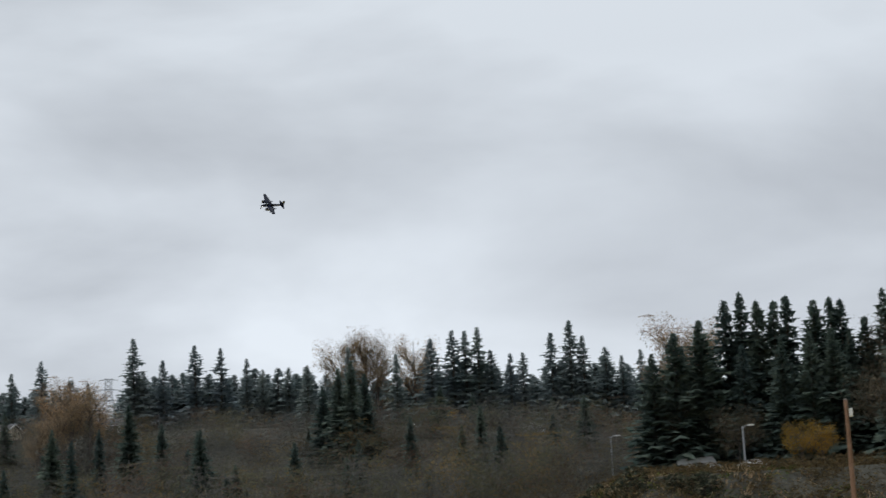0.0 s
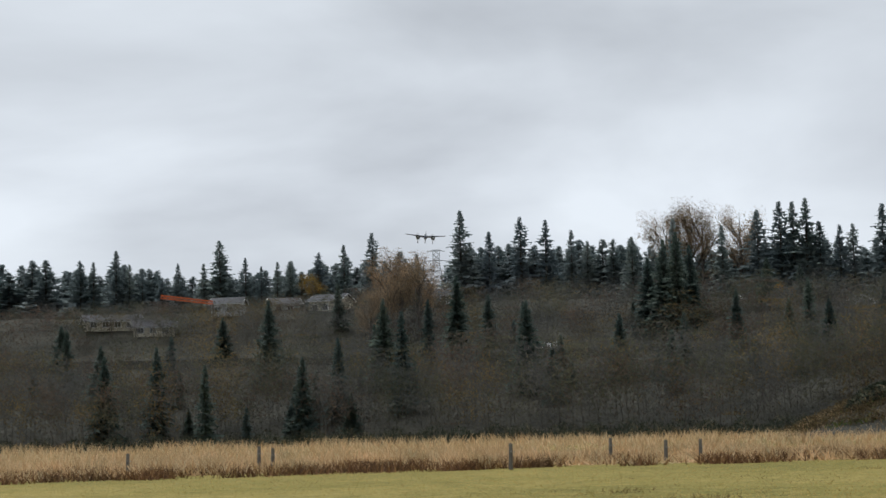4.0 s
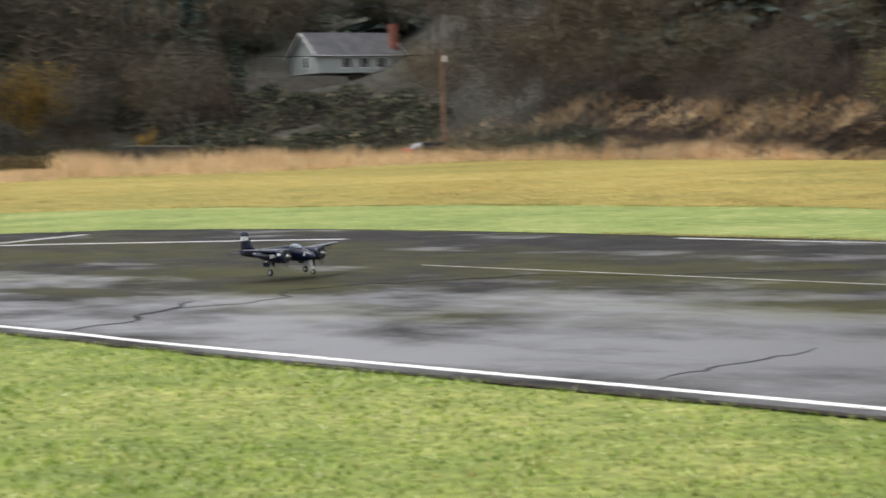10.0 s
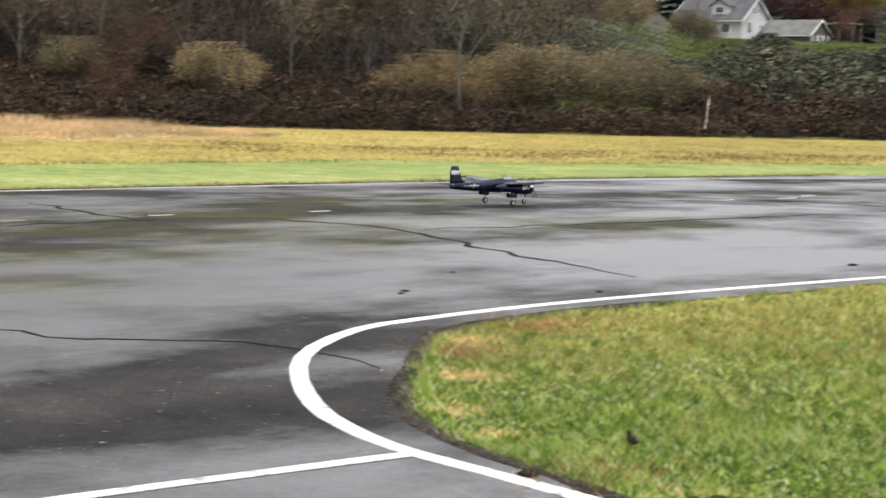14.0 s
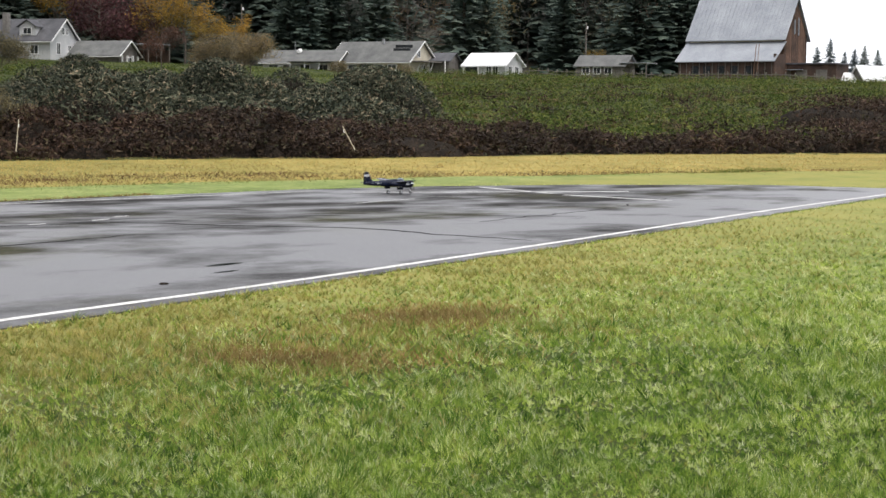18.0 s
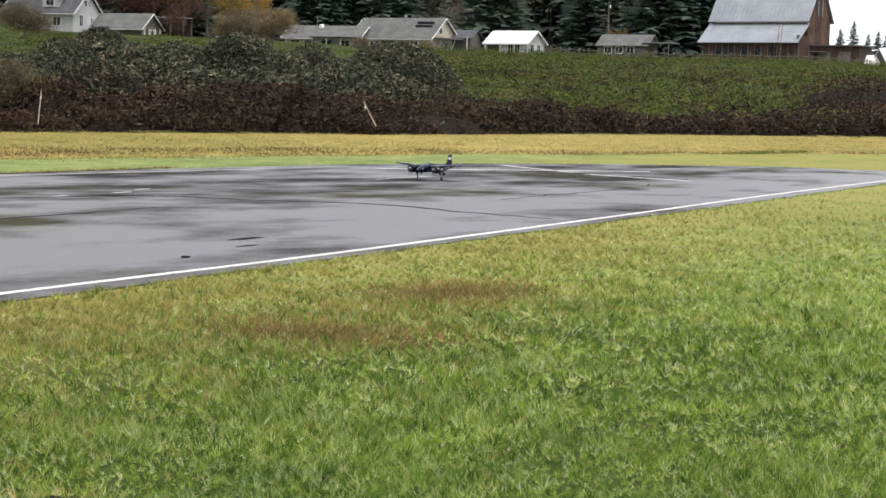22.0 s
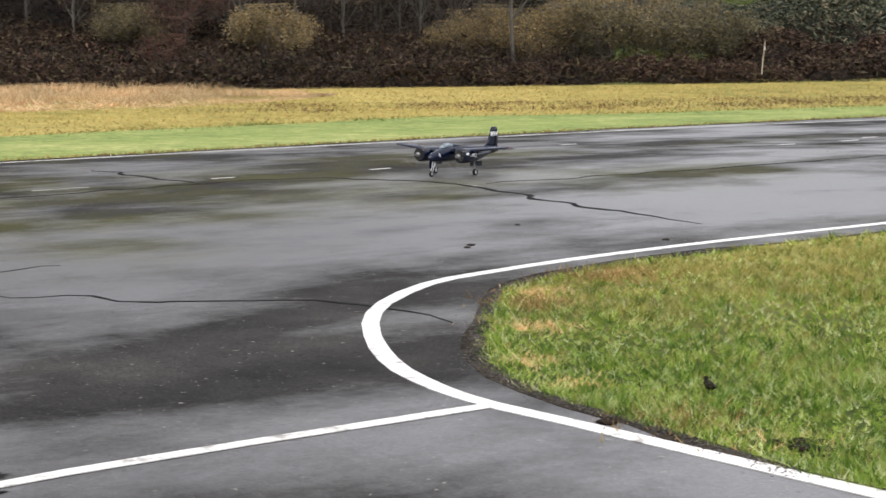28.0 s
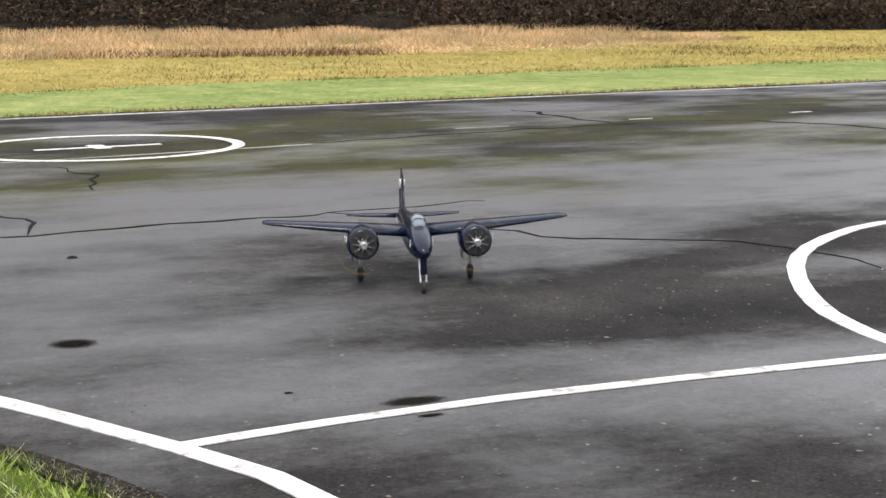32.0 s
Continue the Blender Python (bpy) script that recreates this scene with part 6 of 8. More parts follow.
M["nav_red"].node_tree.nodes["Principled BSDF"].inputs["Emission Color"].default_value = (1, 0.06, 0.04, 1)
M["nav_red"].node_tree.nodes["Principled BSDF"].inputs["Emission Strength"].default_value = 0.5
M["nav_green"] = surface("nav_green", (0.03, 0.5, 0.25), (0.05, 0.65, 0.35), 20, 80, 0.3, bump=0, vary=0.05)
M["nav_green"].node_tree.nodes["Principled BSDF"].inputs["Emission Color"].default_value = (0.1, 1, 0.55, 1)
M["nav_green"].node_tree.nodes["Principled BSDF"].inputs["Emission Strength"].default_value = 0.05


def loft(stations, sides=16, cap=True, power=2.0):
    """Rings of (x, y, z, half width, half height) strung along y."""
    bm = bmesh.new()
    rings = []
    for x, y, z, w, h in stations:
        ring = []
        for k in range(sides):
            a = 2 * math.pi * k / sides
            c, s = math.cos(a), math.sin(a)
            e = 2.0 / power
            ring.append(bm.verts.new((x + w * math.copysign(abs(c) ** e, c), y, z + h * math.copysign(abs(s) ** e, s))))
        rings.append(ring)
    for a, b in zip(rings, rings[1:]):
        for k in range(sides):
            bm.faces.new((a[k], a[(k + 1) % sides], b[(k + 1) % sides], b[k]))
    if cap:
        bm.faces.new(rings[0])
        bm.faces.new(rings[-1][::-1])
    bmesh.ops.recalc_face_normals(bm, faces=bm.faces[:])
    return bm


def aerofoil(sections, vertical=False):
    """Wing between sections of (span, leading y, chord, height, thickness)."""
    prof = [(0.0, 0.0), (0.04, 0.45), (0.15, 0.85), (0.35, 1.0), (0.65, 0.7), (1.0, 0.06), (1.0, -0.06), (0.65, -0.35), (0.35, -0.5), (0.15, -0.45), (0.04, -0.3)]
    bm = bmesh.new()
    rings = []
    for s, y, c, z, t in sections:
        ring = []
        for u, v in prof:
            w = v if not vertical else math.copysign(min(abs(v), 0.6), v)
            ring.append(bm.verts.new((s, y - u * c, z + w * t) if not vertical else (w * t, y - u * c, s)))
        rings.append(ring)
    n = len(prof)
    for a, b in zip(rings, rings[1:]):
        for k in range(n):
            bm.faces.new((a[k], a[(k + 1) % n], b[(k + 1) % n], b[k]))
    bm.faces.new(rings[0])
    bm.faces.new(rings[-1][::-1])
    bmesh.ops.recalc_face_normals(bm, faces=bm.faces[:])
    return bm


def disc_bm(r, h, sides, m, bm=None):
    bm = bm or bmesh.new()
    bmesh.ops.create_cone(bm, cap_ends=True, segments=sides, radius1=r, radius2=r, depth=h, matrix=m)
    return bm


def torus_bm(big, small, m, seg=20, sides=8):
    bm = bmesh.new()
    rings = []
    for i in range(seg):
        a = 2 * math.pi * i / seg
        rings.append([bm.verts.new(m @ Vector(((big + small * math.cos(b)) * math.cos(a), (big + small * math.cos(b)) * math.sin(a), small * 1.15 * math.sin(b))))
                      for b in (2 * math.pi * k / sides for k in range(sides))])
    for i in range(seg):
        a, b = rings[i], rings[(i + 1) % seg]
        for k in range(sides):
            bm.faces.new((a[k], a[(k + 1) % sides], b[(k + 1) % sides], b[k]))
    bmesh.ops.recalc_face_normals(bm, faces=bm.faces[:])
    return bm


def letters(text, size, m, name, parent, label=""):
    """Flat lettering as a mesh."""
    cu = bpy.data.curves.new(name, "FONT")
    cu.body, cu.size, cu.extrude, cu.align_x, cu.align_y = text, size, 0.0012, "CENTER", "CENTER"
    cu.offset = size * 0.025
    tmp = bpy.data.objects.new(name, cu)
    scene.collection.objects.link(tmp)
    me = bpy.data.meshes.new_from_object(tmp.evaluated_get(bpy.context.evaluated_depsgraph_get()))
    bpy.data.objects.remove(tmp)
    me.transform(m)
    me.materials.clear()
    me.materials.append(M["white_decal"])
    ob = new(name, me)
    ob.parent = parent
    if label:
        tagged(ob, label)
    return ob


def star_bm(r, m):
    """A star between two bars."""
    bm = bmesh.new()
    c = bm.verts.new((0, 0, 0))
    ring = [bm.verts.new(((r if k % 2 == 0 else r * 0.40) * math.sin(math.pi * k / 5), (r if k % 2 == 0 else r * 0.40) * math.cos(math.pi * k / 5), 0)) for k in range(10)]
    for k in range(10):
        bm.faces.new((c, ring[(k + 1) % 10], ring[k]))
    for s in (-1, 1):
        vs = [bm.verts.new((x, y, 0)) for x, y in ((s * r * 0.85, r * 0.28), (s * r * 2.0, r * 0.28), (s * r * 2.0, -r * 0.22), (s * r * 0.85, -r * 0.22))]
        bm.faces.new(vs)
    bmesh.ops.solidify(bm, geom=bm.faces[:], thickness=0.0015)
    bmesh.ops.transform(bm, matrix=m, verts=bm.verts)
    return bm


WHEELS = []
plane = tagged(empty("model_aircraft"), "navy-blue twin-engine model warplane with wheels down", "model aircraft")
FZ = 0.246
NZ = FZ - 0.010
body = part("fuselage", loft([(0, 0.485, FZ - 0.035, 0.004, 0.004), (0, 0.47, FZ - 0.034, 0.022, 0.022), (0, 0.43, FZ - 0.030, 0.040, 0.042), (0, 0.35, FZ - 0.020, 0.056, 0.064), (0, 0.25, FZ - 0.008, 0.065, 0.080),
                              (0, 0.12, FZ, 0.068, 0.088), (0, -0.05, FZ, 0.066, 0.086), (0, -0.22, FZ, 0.060, 0.076), (0, -0.40, FZ, 0.050, 0.064), (0, -0.58, FZ + 0.003, 0.040, 0.054),
                              (0, -0.72, FZ + 0.006, 0.028, 0.044), (0, -0.82, FZ + 0.008, 0.010, 0.030)], 18, power=2.25), M["navy"], plane, "dark navy fuselage with a pointed nose", True)
glass = part("canopy", loft([(0, 0.245, FZ + 0.070, 0.026, 0.008), (0, 0.225, FZ + 0.082, 0.034, 0.020), (0, 0.19, FZ + 0.090, 0.037, 0.030), (0, 0.14, FZ + 0.092, 0.037, 0.032), (0, 0.09, FZ + 0.090, 0.035, 0.026), (0, 0.05, FZ + 0.083, 0.031, 0.012)], 14),
             M["canopy_glass"], plane, "clear canopy with pale frame bars", True)
for y, w, h in ((0.222, 0.035, 0.022), (0.175, 0.0385, 0.032), (0.118, 0.0375, 0.031)):
    bm = bmesh.new()
    pts = [(w * math.cos(a), y, FZ + 0.088 + h * math.sin(a) * 1.02) for a in np.linspace(0, math.pi, 9)]
    part("canopy_frame", tube_bm(pts, [0.0025] * 9, 4), M["navy"], glass)
part("turtledeck", loft([(0, 0.06, FZ + 0.085, 0.036, 0.014), (0, 0.0, FZ + 0.085, 0.034, 0.018), (0, -0.2, FZ + 0.070, 0.022, 0.014), (0, -0.45, FZ + 0.056, 0.010, 0.008)], 12), M["navy"], plane, "", True)
for s, side in ((1, "right"), (-1, "left")):
    wing = part("wing", aerofoil([(s * x, y, c, z, t) for x, y, c, z, t in ((0.05, 0.18, 0.33, FZ + 0.020, 0.040), (0.29, 0.175, 0.315, FZ + 0.038, 0.036), (0.55, 0.145, 0.235, FZ + 0.062, 0.026), (0.76, 0.115, 0.165, FZ + 0.082, 0.016), (0.795, 0.095, 0.11, FZ + 0.086, 0.008))]),
                M["navy"], plane, "", True)
    part("flap", box_bm(0.16, 0.05, 0.006, s * 0.165, -0.155, FZ - 0.008), M["navy"], wing)
    part("aileron_line", box_bm(0.26, 0.004, 0.004, s * 0.60, -0.045, FZ + 0.068), M["engine_black"], wing)
    part("wingtip_light", disc_bm(0.003, 0.008, 8, Matrix.Translation((s * 0.796, 0.03, FZ + 0.088)) @ Matrix.Rotation(radians(90), 4, "Y")), M["nav_green" if s > 0 else "nav_red"], wing,
         "green wingtip light" if s > 0 else "red wingtip light")
    X = s * 0.29
    nac = part("nacelle", loft([(X, 0.29, NZ, 0.066, 0.066), (X, 0.285, NZ, 0.078, 0.078), (X, 0.25, NZ, 0.084, 0.084), (X, 0.16, NZ, 0.084, 0.086), (X, 0.04, NZ, 0.072, 0.076),
                                (X, -0.10, NZ + 0.003, 0.048, 0.052), (X, -0.22, NZ + 0.012, 0.026, 0.030), (X, -0.30, NZ + 0.022, 0.004, 0.006)], 18), M["navy"], plane, "round navy engine nacelle", True)
    turnY = Matrix.Rotation(radians(90), 4, "X")
    part("engine_face", disc_bm(0.068, 0.012, 20, Matrix.Translation((X, 0.288, NZ)) @ turnY), M["engine_black"], nac, "black radial engine face")
    for k in range(9):
        a = 2 * math.pi * k / 9
        part("cylinder", tube_bm([(X + 0.018 * math.cos(a), 0.297, NZ + 0.018 * math.sin(a)), (X + 0.058 * math.cos(a), 0.297, NZ + 0.058 * math.sin(a))], [0.005, 0.008], 6), M["cylinder_grey"], nac)
        part("pushrod", tube_bm([(X + 0.014 * math.cos(a), 0.305, NZ + 0.014 * math.sin(a)), (X + 0.036 * math.cos(a), 0.304, NZ + 0.036 * math.sin(a))], [0.003, 0.002], 4), M["engine_metal"], nac)
    part("crankcase", loft([(X, 0.292, NZ, 0.024, 0.024), (X, 0.312, NZ, 0.022, 0.022), (X, 0.325, NZ, 0.014, 0.014)], 12), M["engine_metal"], nac, "bright metal hub", True)
    for yy, zz in ((0.20, -0.03), (0.12, -0.045)):
        part("exhaust", tube_bm([(X + s * 0.082, yy, NZ + 0.03 + zz), (X + s * 0.090, yy - 0.03, NZ + 0.03 + zz - 0.004)], [0.006, 0.006], 6), M["engine_metal"], nac)
    part("side_flash", box_bm(0.002, 0.050, 0.026, X + s * 0.0842, 0.245, NZ + 0.012), M["white_decal"], nac, "white flash on the nacelle side")
    letters("483", 0.056, Matrix.Translation((X + s * 0.0855, 0.125, NZ + 0.005)) @ Matrix.Rotation(radians(90 if s > 0 else -90), 4, "Z") @ Matrix.Rotation(radians(90), 4, "X"), "number", nac, "white number on the nacelle side")
    # main leg and wheel
    leg = part("main_leg", tube_bm([(X, 0.01, FZ - 0.08), (X, 0.012, 0.10), (X, 0.0, 0.05)], [0.009, 0.008, 0.007], 8), M["engine_metal"], plane, "polished main undercarriage leg")
    part("strut", tube_bm([(X, -0.07, FZ - 0.07), (X, 0.008, 0.10)], [0.005, 0.005], 6), M["engine_metal"], leg)
    part("fork", box_bm(0.034, 0.012, 0.012, X, 0.0, 0.062), M["engine_metal"], leg)
    for d in (-0.024, 0.024):
        part("gear_door", box_bm(0.003, 0.11, 0.055, X + d * 1.7, -0.02, FZ - 0.135, 0.001), M["navy"], leg)
    wheel = part("wheel", torus_bm(0.027, 0.0135, Matrix.Rotation(radians(90), 4, "Y")), M["rubber"], leg, "black rubber wheel", True)
    wheel.matrix_basis = pose(X, 0, 0.0405)
    WHEELS.append((wheel, (X, 0, 0.0405)))
    part("hub", disc_bm(0.020, 0.026, 14, Matrix.Translation((X, 0, 0.0405)) @ Matrix.Rotation(radians(90), 4, "Y")), M["engine_metal"], leg, "bright wheel hub")
    # tailplane
    tailw = part("tailplane", aerofoil([(s * x, y, c, z, t) for x, y, c, z, t in ((0.02, -0.60, 0.17, FZ + 0.010, 0.016), (0.20, -0.625, 0.135, FZ + 0.014, 0.012), (0.315, -0.65, 0.085, FZ + 0.018, 0.007))]), M["navy"], plane, "", True)
    part("insignia", star_bm(0.038, Matrix.Translation((s * 0.0535, -0.46, FZ + 0.012)) @ Matrix.Rotation(radians(90 if s > 0 else -90), 4, "Z") @ Matrix.Rotation(radians(90), 4, "X")), M["white_decal"], body, "white star and bars on the fuselage side")
    for y, z, h in ((0.355, -0.010, 0.030), (0.335, -0.022, 0.018)):
        part("nose_flash", box_bm(0.002, 0.016, h, s * 0.0568, y, FZ + z, 0.0005), M["white_decal"], body, "small pale emblem on the nose")
    letters("MW", 0.076, Matrix.Translation((s * 0.0105, -0.735, FZ + 0.182)) @ Matrix.Rotation(radians(90 if s > 0 else -90), 4, "Z") @ Matrix.Rotation(radians(90), 4, "X"), "tail_letters", body, "white letters on the fin")
fin = part("fin", aerofoil([(z, y, c, 0, t) for z, y, c, t in ((FZ + 0.03, -0.50, 0.31, 0.014), (FZ + 0.08, -0.60, 0.215, 0.016), (FZ + 0.16, -0.645, 0.175, 0.014), (FZ + 0.240, -0.675, 0.135, 0.010), (FZ + 0.268, -0.695, 0.10, 0.005))], True), M["navy"], plane, "tall rounded navy fin", True)
part("rudder_line", box_bm(0.026, 0.003, 0.17, 0, -0.765, FZ + 0.045), M["engine_black"], fin)
for s in (1, -1):
    nleg = part("nose_leg", tube_bm([(s * 0.016, 0.37, FZ - 0.06), (s * 0.014, 0.425, 0.055)], [0.006, 0.005], 6), M["engine_metal"], plane, "chrome nose leg")
part("nose_strut", tube_bm([(0, 0.30, FZ - 0.08), (0, 0.405, 0.11)], [0.005, 0.005], 6), M["engine_metal"], nleg)
nose_wheel = part("nose_wheel", torus_bm(0.023, 0.0115, Matrix.Rotation(radians(90), 4, "Y")), M["rubber"], nleg, "black nose wheel", True)
nose_wheel.matrix_basis = pose(0, 0.43, 0.0345)
WHEELS.append((nose_wheel, (0, 0.43, 0.0345)))
part("hub", disc_bm(0.016, 0.022, 14, Matrix.Translation((0, 0.43, 0.0345)) @ Matrix.Rotation(radians(90), 4, "Y")), M["engine_metal"], nleg)
part("nose_door", box_bm(0.034, 0.003, 0.10, 0, 0.447, 0.10, 0.001), M["navy"], nleg)
part("aerial", tube_bm([(0.0, 0.06, FZ + 0.09), (0.0, 0.055, FZ + 0.15)], [0.002, 0.001], 4), M["engine_black"], plane)
PROPS = []
for s in (1, -1):
    prop = empty("propeller", pose(s * 0.29, 0.335, NZ))
    prop.parent = plane
    prop.matrix_basis = pose(s * 0.29, 0.335, NZ)
    part("propeller_hub", disc_bm(0.014, 0.03, 12, Matrix.Rotation(radians(90), 4, "X")), M["engine_metal"], prop)
    for k in range(2):
        for nm, z0, z1, mat in (("blade", 0.02, 0.139, "blade_black"), ("blade_tip", 0.139, 0.146, "tip_yellow")):
            bm = bmesh.new()
            rows_ = []
            for a in np.linspace(-0.55, 0.55, 13):
                c, d = math.cos(a + math.pi * k), math.sin(a + math.pi * k)
                rows_.append([bm.verts.new((z * d, y, z * c)) for z, y in ((z0, -0.002), (z1, -0.002), (z1, 0.002), (z0, 0.002))])
            for p, q in zip(rows_, rows_[1:]):
                for n in range(4):
                    bm.faces.new((p[n], p[(n + 1) % 4], q[(n + 1) % 4], q[n]))
            bm.faces.new(rows_[0])
            bm.faces.new(rows_[-1][::-1])
            bmesh.ops.recalc_face_normals(bm, faces=bm.faces[:])
            part(nm, bm, M[mat], prop, "blurred yellow propeller tip" if mat == "tip_yellow" else "spinning propeller blade")
    PROPS.append(prop)


def motions():
    """Flight, landing, roll, turn and taxi of the model aircraft. Seconds, place, heading, nose up, bank to its left."""
    flight = [
        (0, -17.95, -90.75, 19.75, -78, -4, -52), (0.5, -13.06, -89.6, 19.13, -62, -4, -48), (1, -9.25, -88.15, 18.05, -46, -5, -42), (1.5, -6.5, -86.56, 16.83, -30, -5, -34),
        (2, -5.04, -84.82, 15.47, -14, -6, -25), (2.5, -4.66, -82.08, 14.04, -9, -6, -20), (3.5, -6.5, -74.5, 10.9, -6, -5, -8), (4.5, -8.04, -66.39, 8.03, -4, -4, -4),
        (5, -8.5, -60.38, 6.9, -2, -3, -3), (5.5, -8.67, -53.84, 6.15, -2, -2, 0), (6, -8.66, -47.62, 5.4, -3, -1, 0), (6.5, -8.94, -43.03, 4.41, -4, -2, 1),
        (7, -9.18, -39.06, 3.18, -4, -2, 1), (7.5, -9.64, -35.04, 2.15, -6, -1, 1), (8, -10.06, -30.34, 1.83, -10, 1, 2), (8.5, -10.32, -25.27, 1.57, -7, 2, 1), (9, -10.79, -21.21, 1.07, -1, 3, 0), (9.5, -12.07, -18.51, 0.36, 0, 2, 0), (10, -14.36, -16.09, 0.05, 2, 1, 0),
        (10.5, -13.0, -10.9, 0.05, 0, 0, 0), (11, -14.2, -6.86, 0.008, -1, 0, 0)]
    roll = [
        (11.5, -14.75, -2.44, 4), (12, -15.32, 1.74, 6), (12.5, -16.15, 5.83, 8), (13, -16.85, 9.61, 4),
        (13.5, -17.1, 12.71, -2), (14, -17.2, 15.62, -3), (14.5, -17.3, 18.4, -2), (15, -17.7, 21.2, 0), (15.5, -17.9, 23.4, -2), (16.5, -18.15, 27.2, -4), (17.5, -18.1, 30.0, -14),
        (18, -17.5, 31.13, -30), (18.5, -16.75, 31.9, -48), (19, -15.95, 32.3, -84), (19.25, -15.65, 32.3, -122), (19.5, -15.5, 32.1, -155), (19.75, -15.35, 31.8, -168), (20, -15.25, 31.5, -176),
        (20.5, -15.25, 30.87, -180), (21, -15.4, 30.07, -184), (21.5, -15.49, 29.23, -185), (22, -15.5, 28.14, -185), (22.5, -15.45, 26.95, -184), (23, -15.6, 26.0, -183), (23.5, -15.68, 24.87, -183),
        (24, -15.85, 23.68, -184), (24.5, -15.9, 22.4, -184), (25.5, -16.0, 19.8, -185), (26.5, -16.1, 17.1, -184), (27, -16.0, 15.6, -180), (27.5, -15.9, 14.2, -174), (28, -15.8, 12.75, -167),
        (28.5, -15.4, 11.4, -163), (29, -15.05, 10.1, -158), (29.5, -14.3, 8.65, -151), (30, -13.4, 7.25, -142), (30.5, -12.15, 5.95, -132), (31, -10.9, 4.96, -123), (31.5, -9.55, 4.18, -116), (32, -8.49, 3.75, -109)]
    rows = [(t, pose(x, y, z, 0, 0, h) @ pose(0, 0, 0, nose, 0, 0) @ pose(0, 0, 0, 0, bank, 0)) for t, x, y, z, h, nose, bank in flight]
    rows += [(t, pose(*(float(a) for a in sunk(x, y, -0.004)), 0, 0, h)) for t, x, y, h in roll]
    walk(plane, rows)
    # the white car drives along the hillside road, then waits behind the firs
    drive = []
    for k in range(18):
        t = k * 0.5
        a = float(np.interp(t, [0, 1.7, 2.0, 2.5, 4.5, 5.0, 7.0, 8.5], [186.0, 180.0, 179.2, 177.4, 169.0, 167.2, 159.1, 153.2]))
        (x, y, z), (x2, y2, _) = road_top(a), road_top(a - 0.3)
        x, y = x + END[0], y + END[1]
        drive.append((t, pose(x, y, z + 0.02, 0, 0, math.degrees(math.atan2(y2 + END[1] - y, x2 + END[0] - x)))))
    walk(moving_car, drive + [(32, drive[-1][1])])
    for wheel, hub in WHEELS:
        walk(wheel, [(k * 0.1, pose(*hub, -(64 * max(k - 105, 0)) % 360, 0, 0)) for k in range(321)])
    for s, prop in zip((1, -1), PROPS):
        walk(prop, [(k * 0.1, pose(s * 0.29, 0.335, NZ, 0, (77 * k) % 360)) for k in range(321)])


# ---- houses, barn, poles, vehicles ----
M["white_wall"] = surface("white_siding", (0.46, 0.47, 0.48), (0.58, 0.58, 0.58), 0.8, 12, 0.7, vary=0.05, bump=0.1)
M["grey_wall"] = surface("sage_siding", (0.36, 0.40, 0.39), (0.44, 0.48, 0.46), 0.8, 12, 0.75, vary=0.05, bump=0.1)
M["cream_wall"] = surface("cream_siding", (0.50, 0.45, 0.35), (0.62, 0.57, 0.46), 0.8, 12, 0.75, vary=0.06, bump=0.1)
M["dark_roof"] = surface("dark_shingles", (0.05, 0.052, 0.058), (0.10, 0.10, 0.11), 0.7, 9, 0.85, bump=0.4)
M["grey_roof"] = surface("grey_shingles", (0.085, 0.088, 0.088), (0.155, 0.158, 0.152), 0.6, 9, 0.85, bump=0.4)
M["metal_roof"] = surface("galvanised_roof", (0.27, 0.29, 0.32), (0.38, 0.40, 0.43), 0.35, 6, 0.42, 0.35, bump=0.15)
M["white_roof"] = surface("white_metal_roof", (0.72, 0.73, 0.75), (0.82, 0.83, 0.84), 0.5, 8, 0.45, bump=0.1)
M["barn_wood"] = surface("barn_boards", (0.035, 0.022, 0.017), (0.10, 0.058, 0.042), 0.5, 5, 0.9, bump=0.5)
M["red_wood"] = surface("weathered_red_boards", (0.085, 0.048, 0.032), (0.19, 0.11, 0.075), 0.5, 5, 0.9, bump=0.5)
M["pane"] = surface("window_pane", (0.02, 0.024, 0.028), (0.05, 0.055, 0.06), 2, 8, 0.08, bump=0)
M["trim"] = surface("white_trim", (0.70, 0.70, 0.70), (0.80, 0.80, 0.79), 1.5, 20, 0.6, vary=0.04, bump=0)
M["brick"] = surface("chimney_brick", (0.22, 0.075, 0.05), (0.34, 0.13, 0.09), 3, 14, 0.9, bump=0.4)
M["stone"] = surface("chimney_stone", (0.14, 0.13, 0.12), (0.26, 0.25, 0.23), 3, 14, 0.9, bump=0.4)
M["car_dark"] = surface("car_paint_dark", (0.012, 0.013, 0.016), (0.02, 0.022, 0.026), 4, 40, 0.25, bump=0, coat=0.6, vary=0.04)
M["car_white"] = surface("car_paint_white", (0.68, 0.69, 0.70), (0.76, 0.76, 0.76), 4, 40, 0.3, bump=0, coat=0.5, vary=0.04)
M["orange"] = surface("orange_paint", (0.55, 0.10, 0.02), (0.68, 0.16, 0.04), 1.5, 14, 0.5, vary=0.08, bump=0.1)
M["steel"] = surface("galvanised_steel", (0.34, 0.36, 0.38), (0.48, 0.50, 0.52), 1.5, 14, 0.5, 0.5, bump=0.1)
M["sign_yellow"] = surface("sign_yellow", (0.75, 0.42, 0.01), (0.82, 0.50, 0.02), 3, 20, 0.45, vary=0.05, bump=0)
M["sign_black"] = surface("sign_black", (0.012, 0.012, 0.012), (0.02, 0.02, 0.02), 3, 20, 0.5, bump=0)
M["tail_red"] = surface("tail_light_red", (0.5, 0.02, 0.02), (0.6, 0.03, 0.03), 3, 20, 0.3, bump=0)
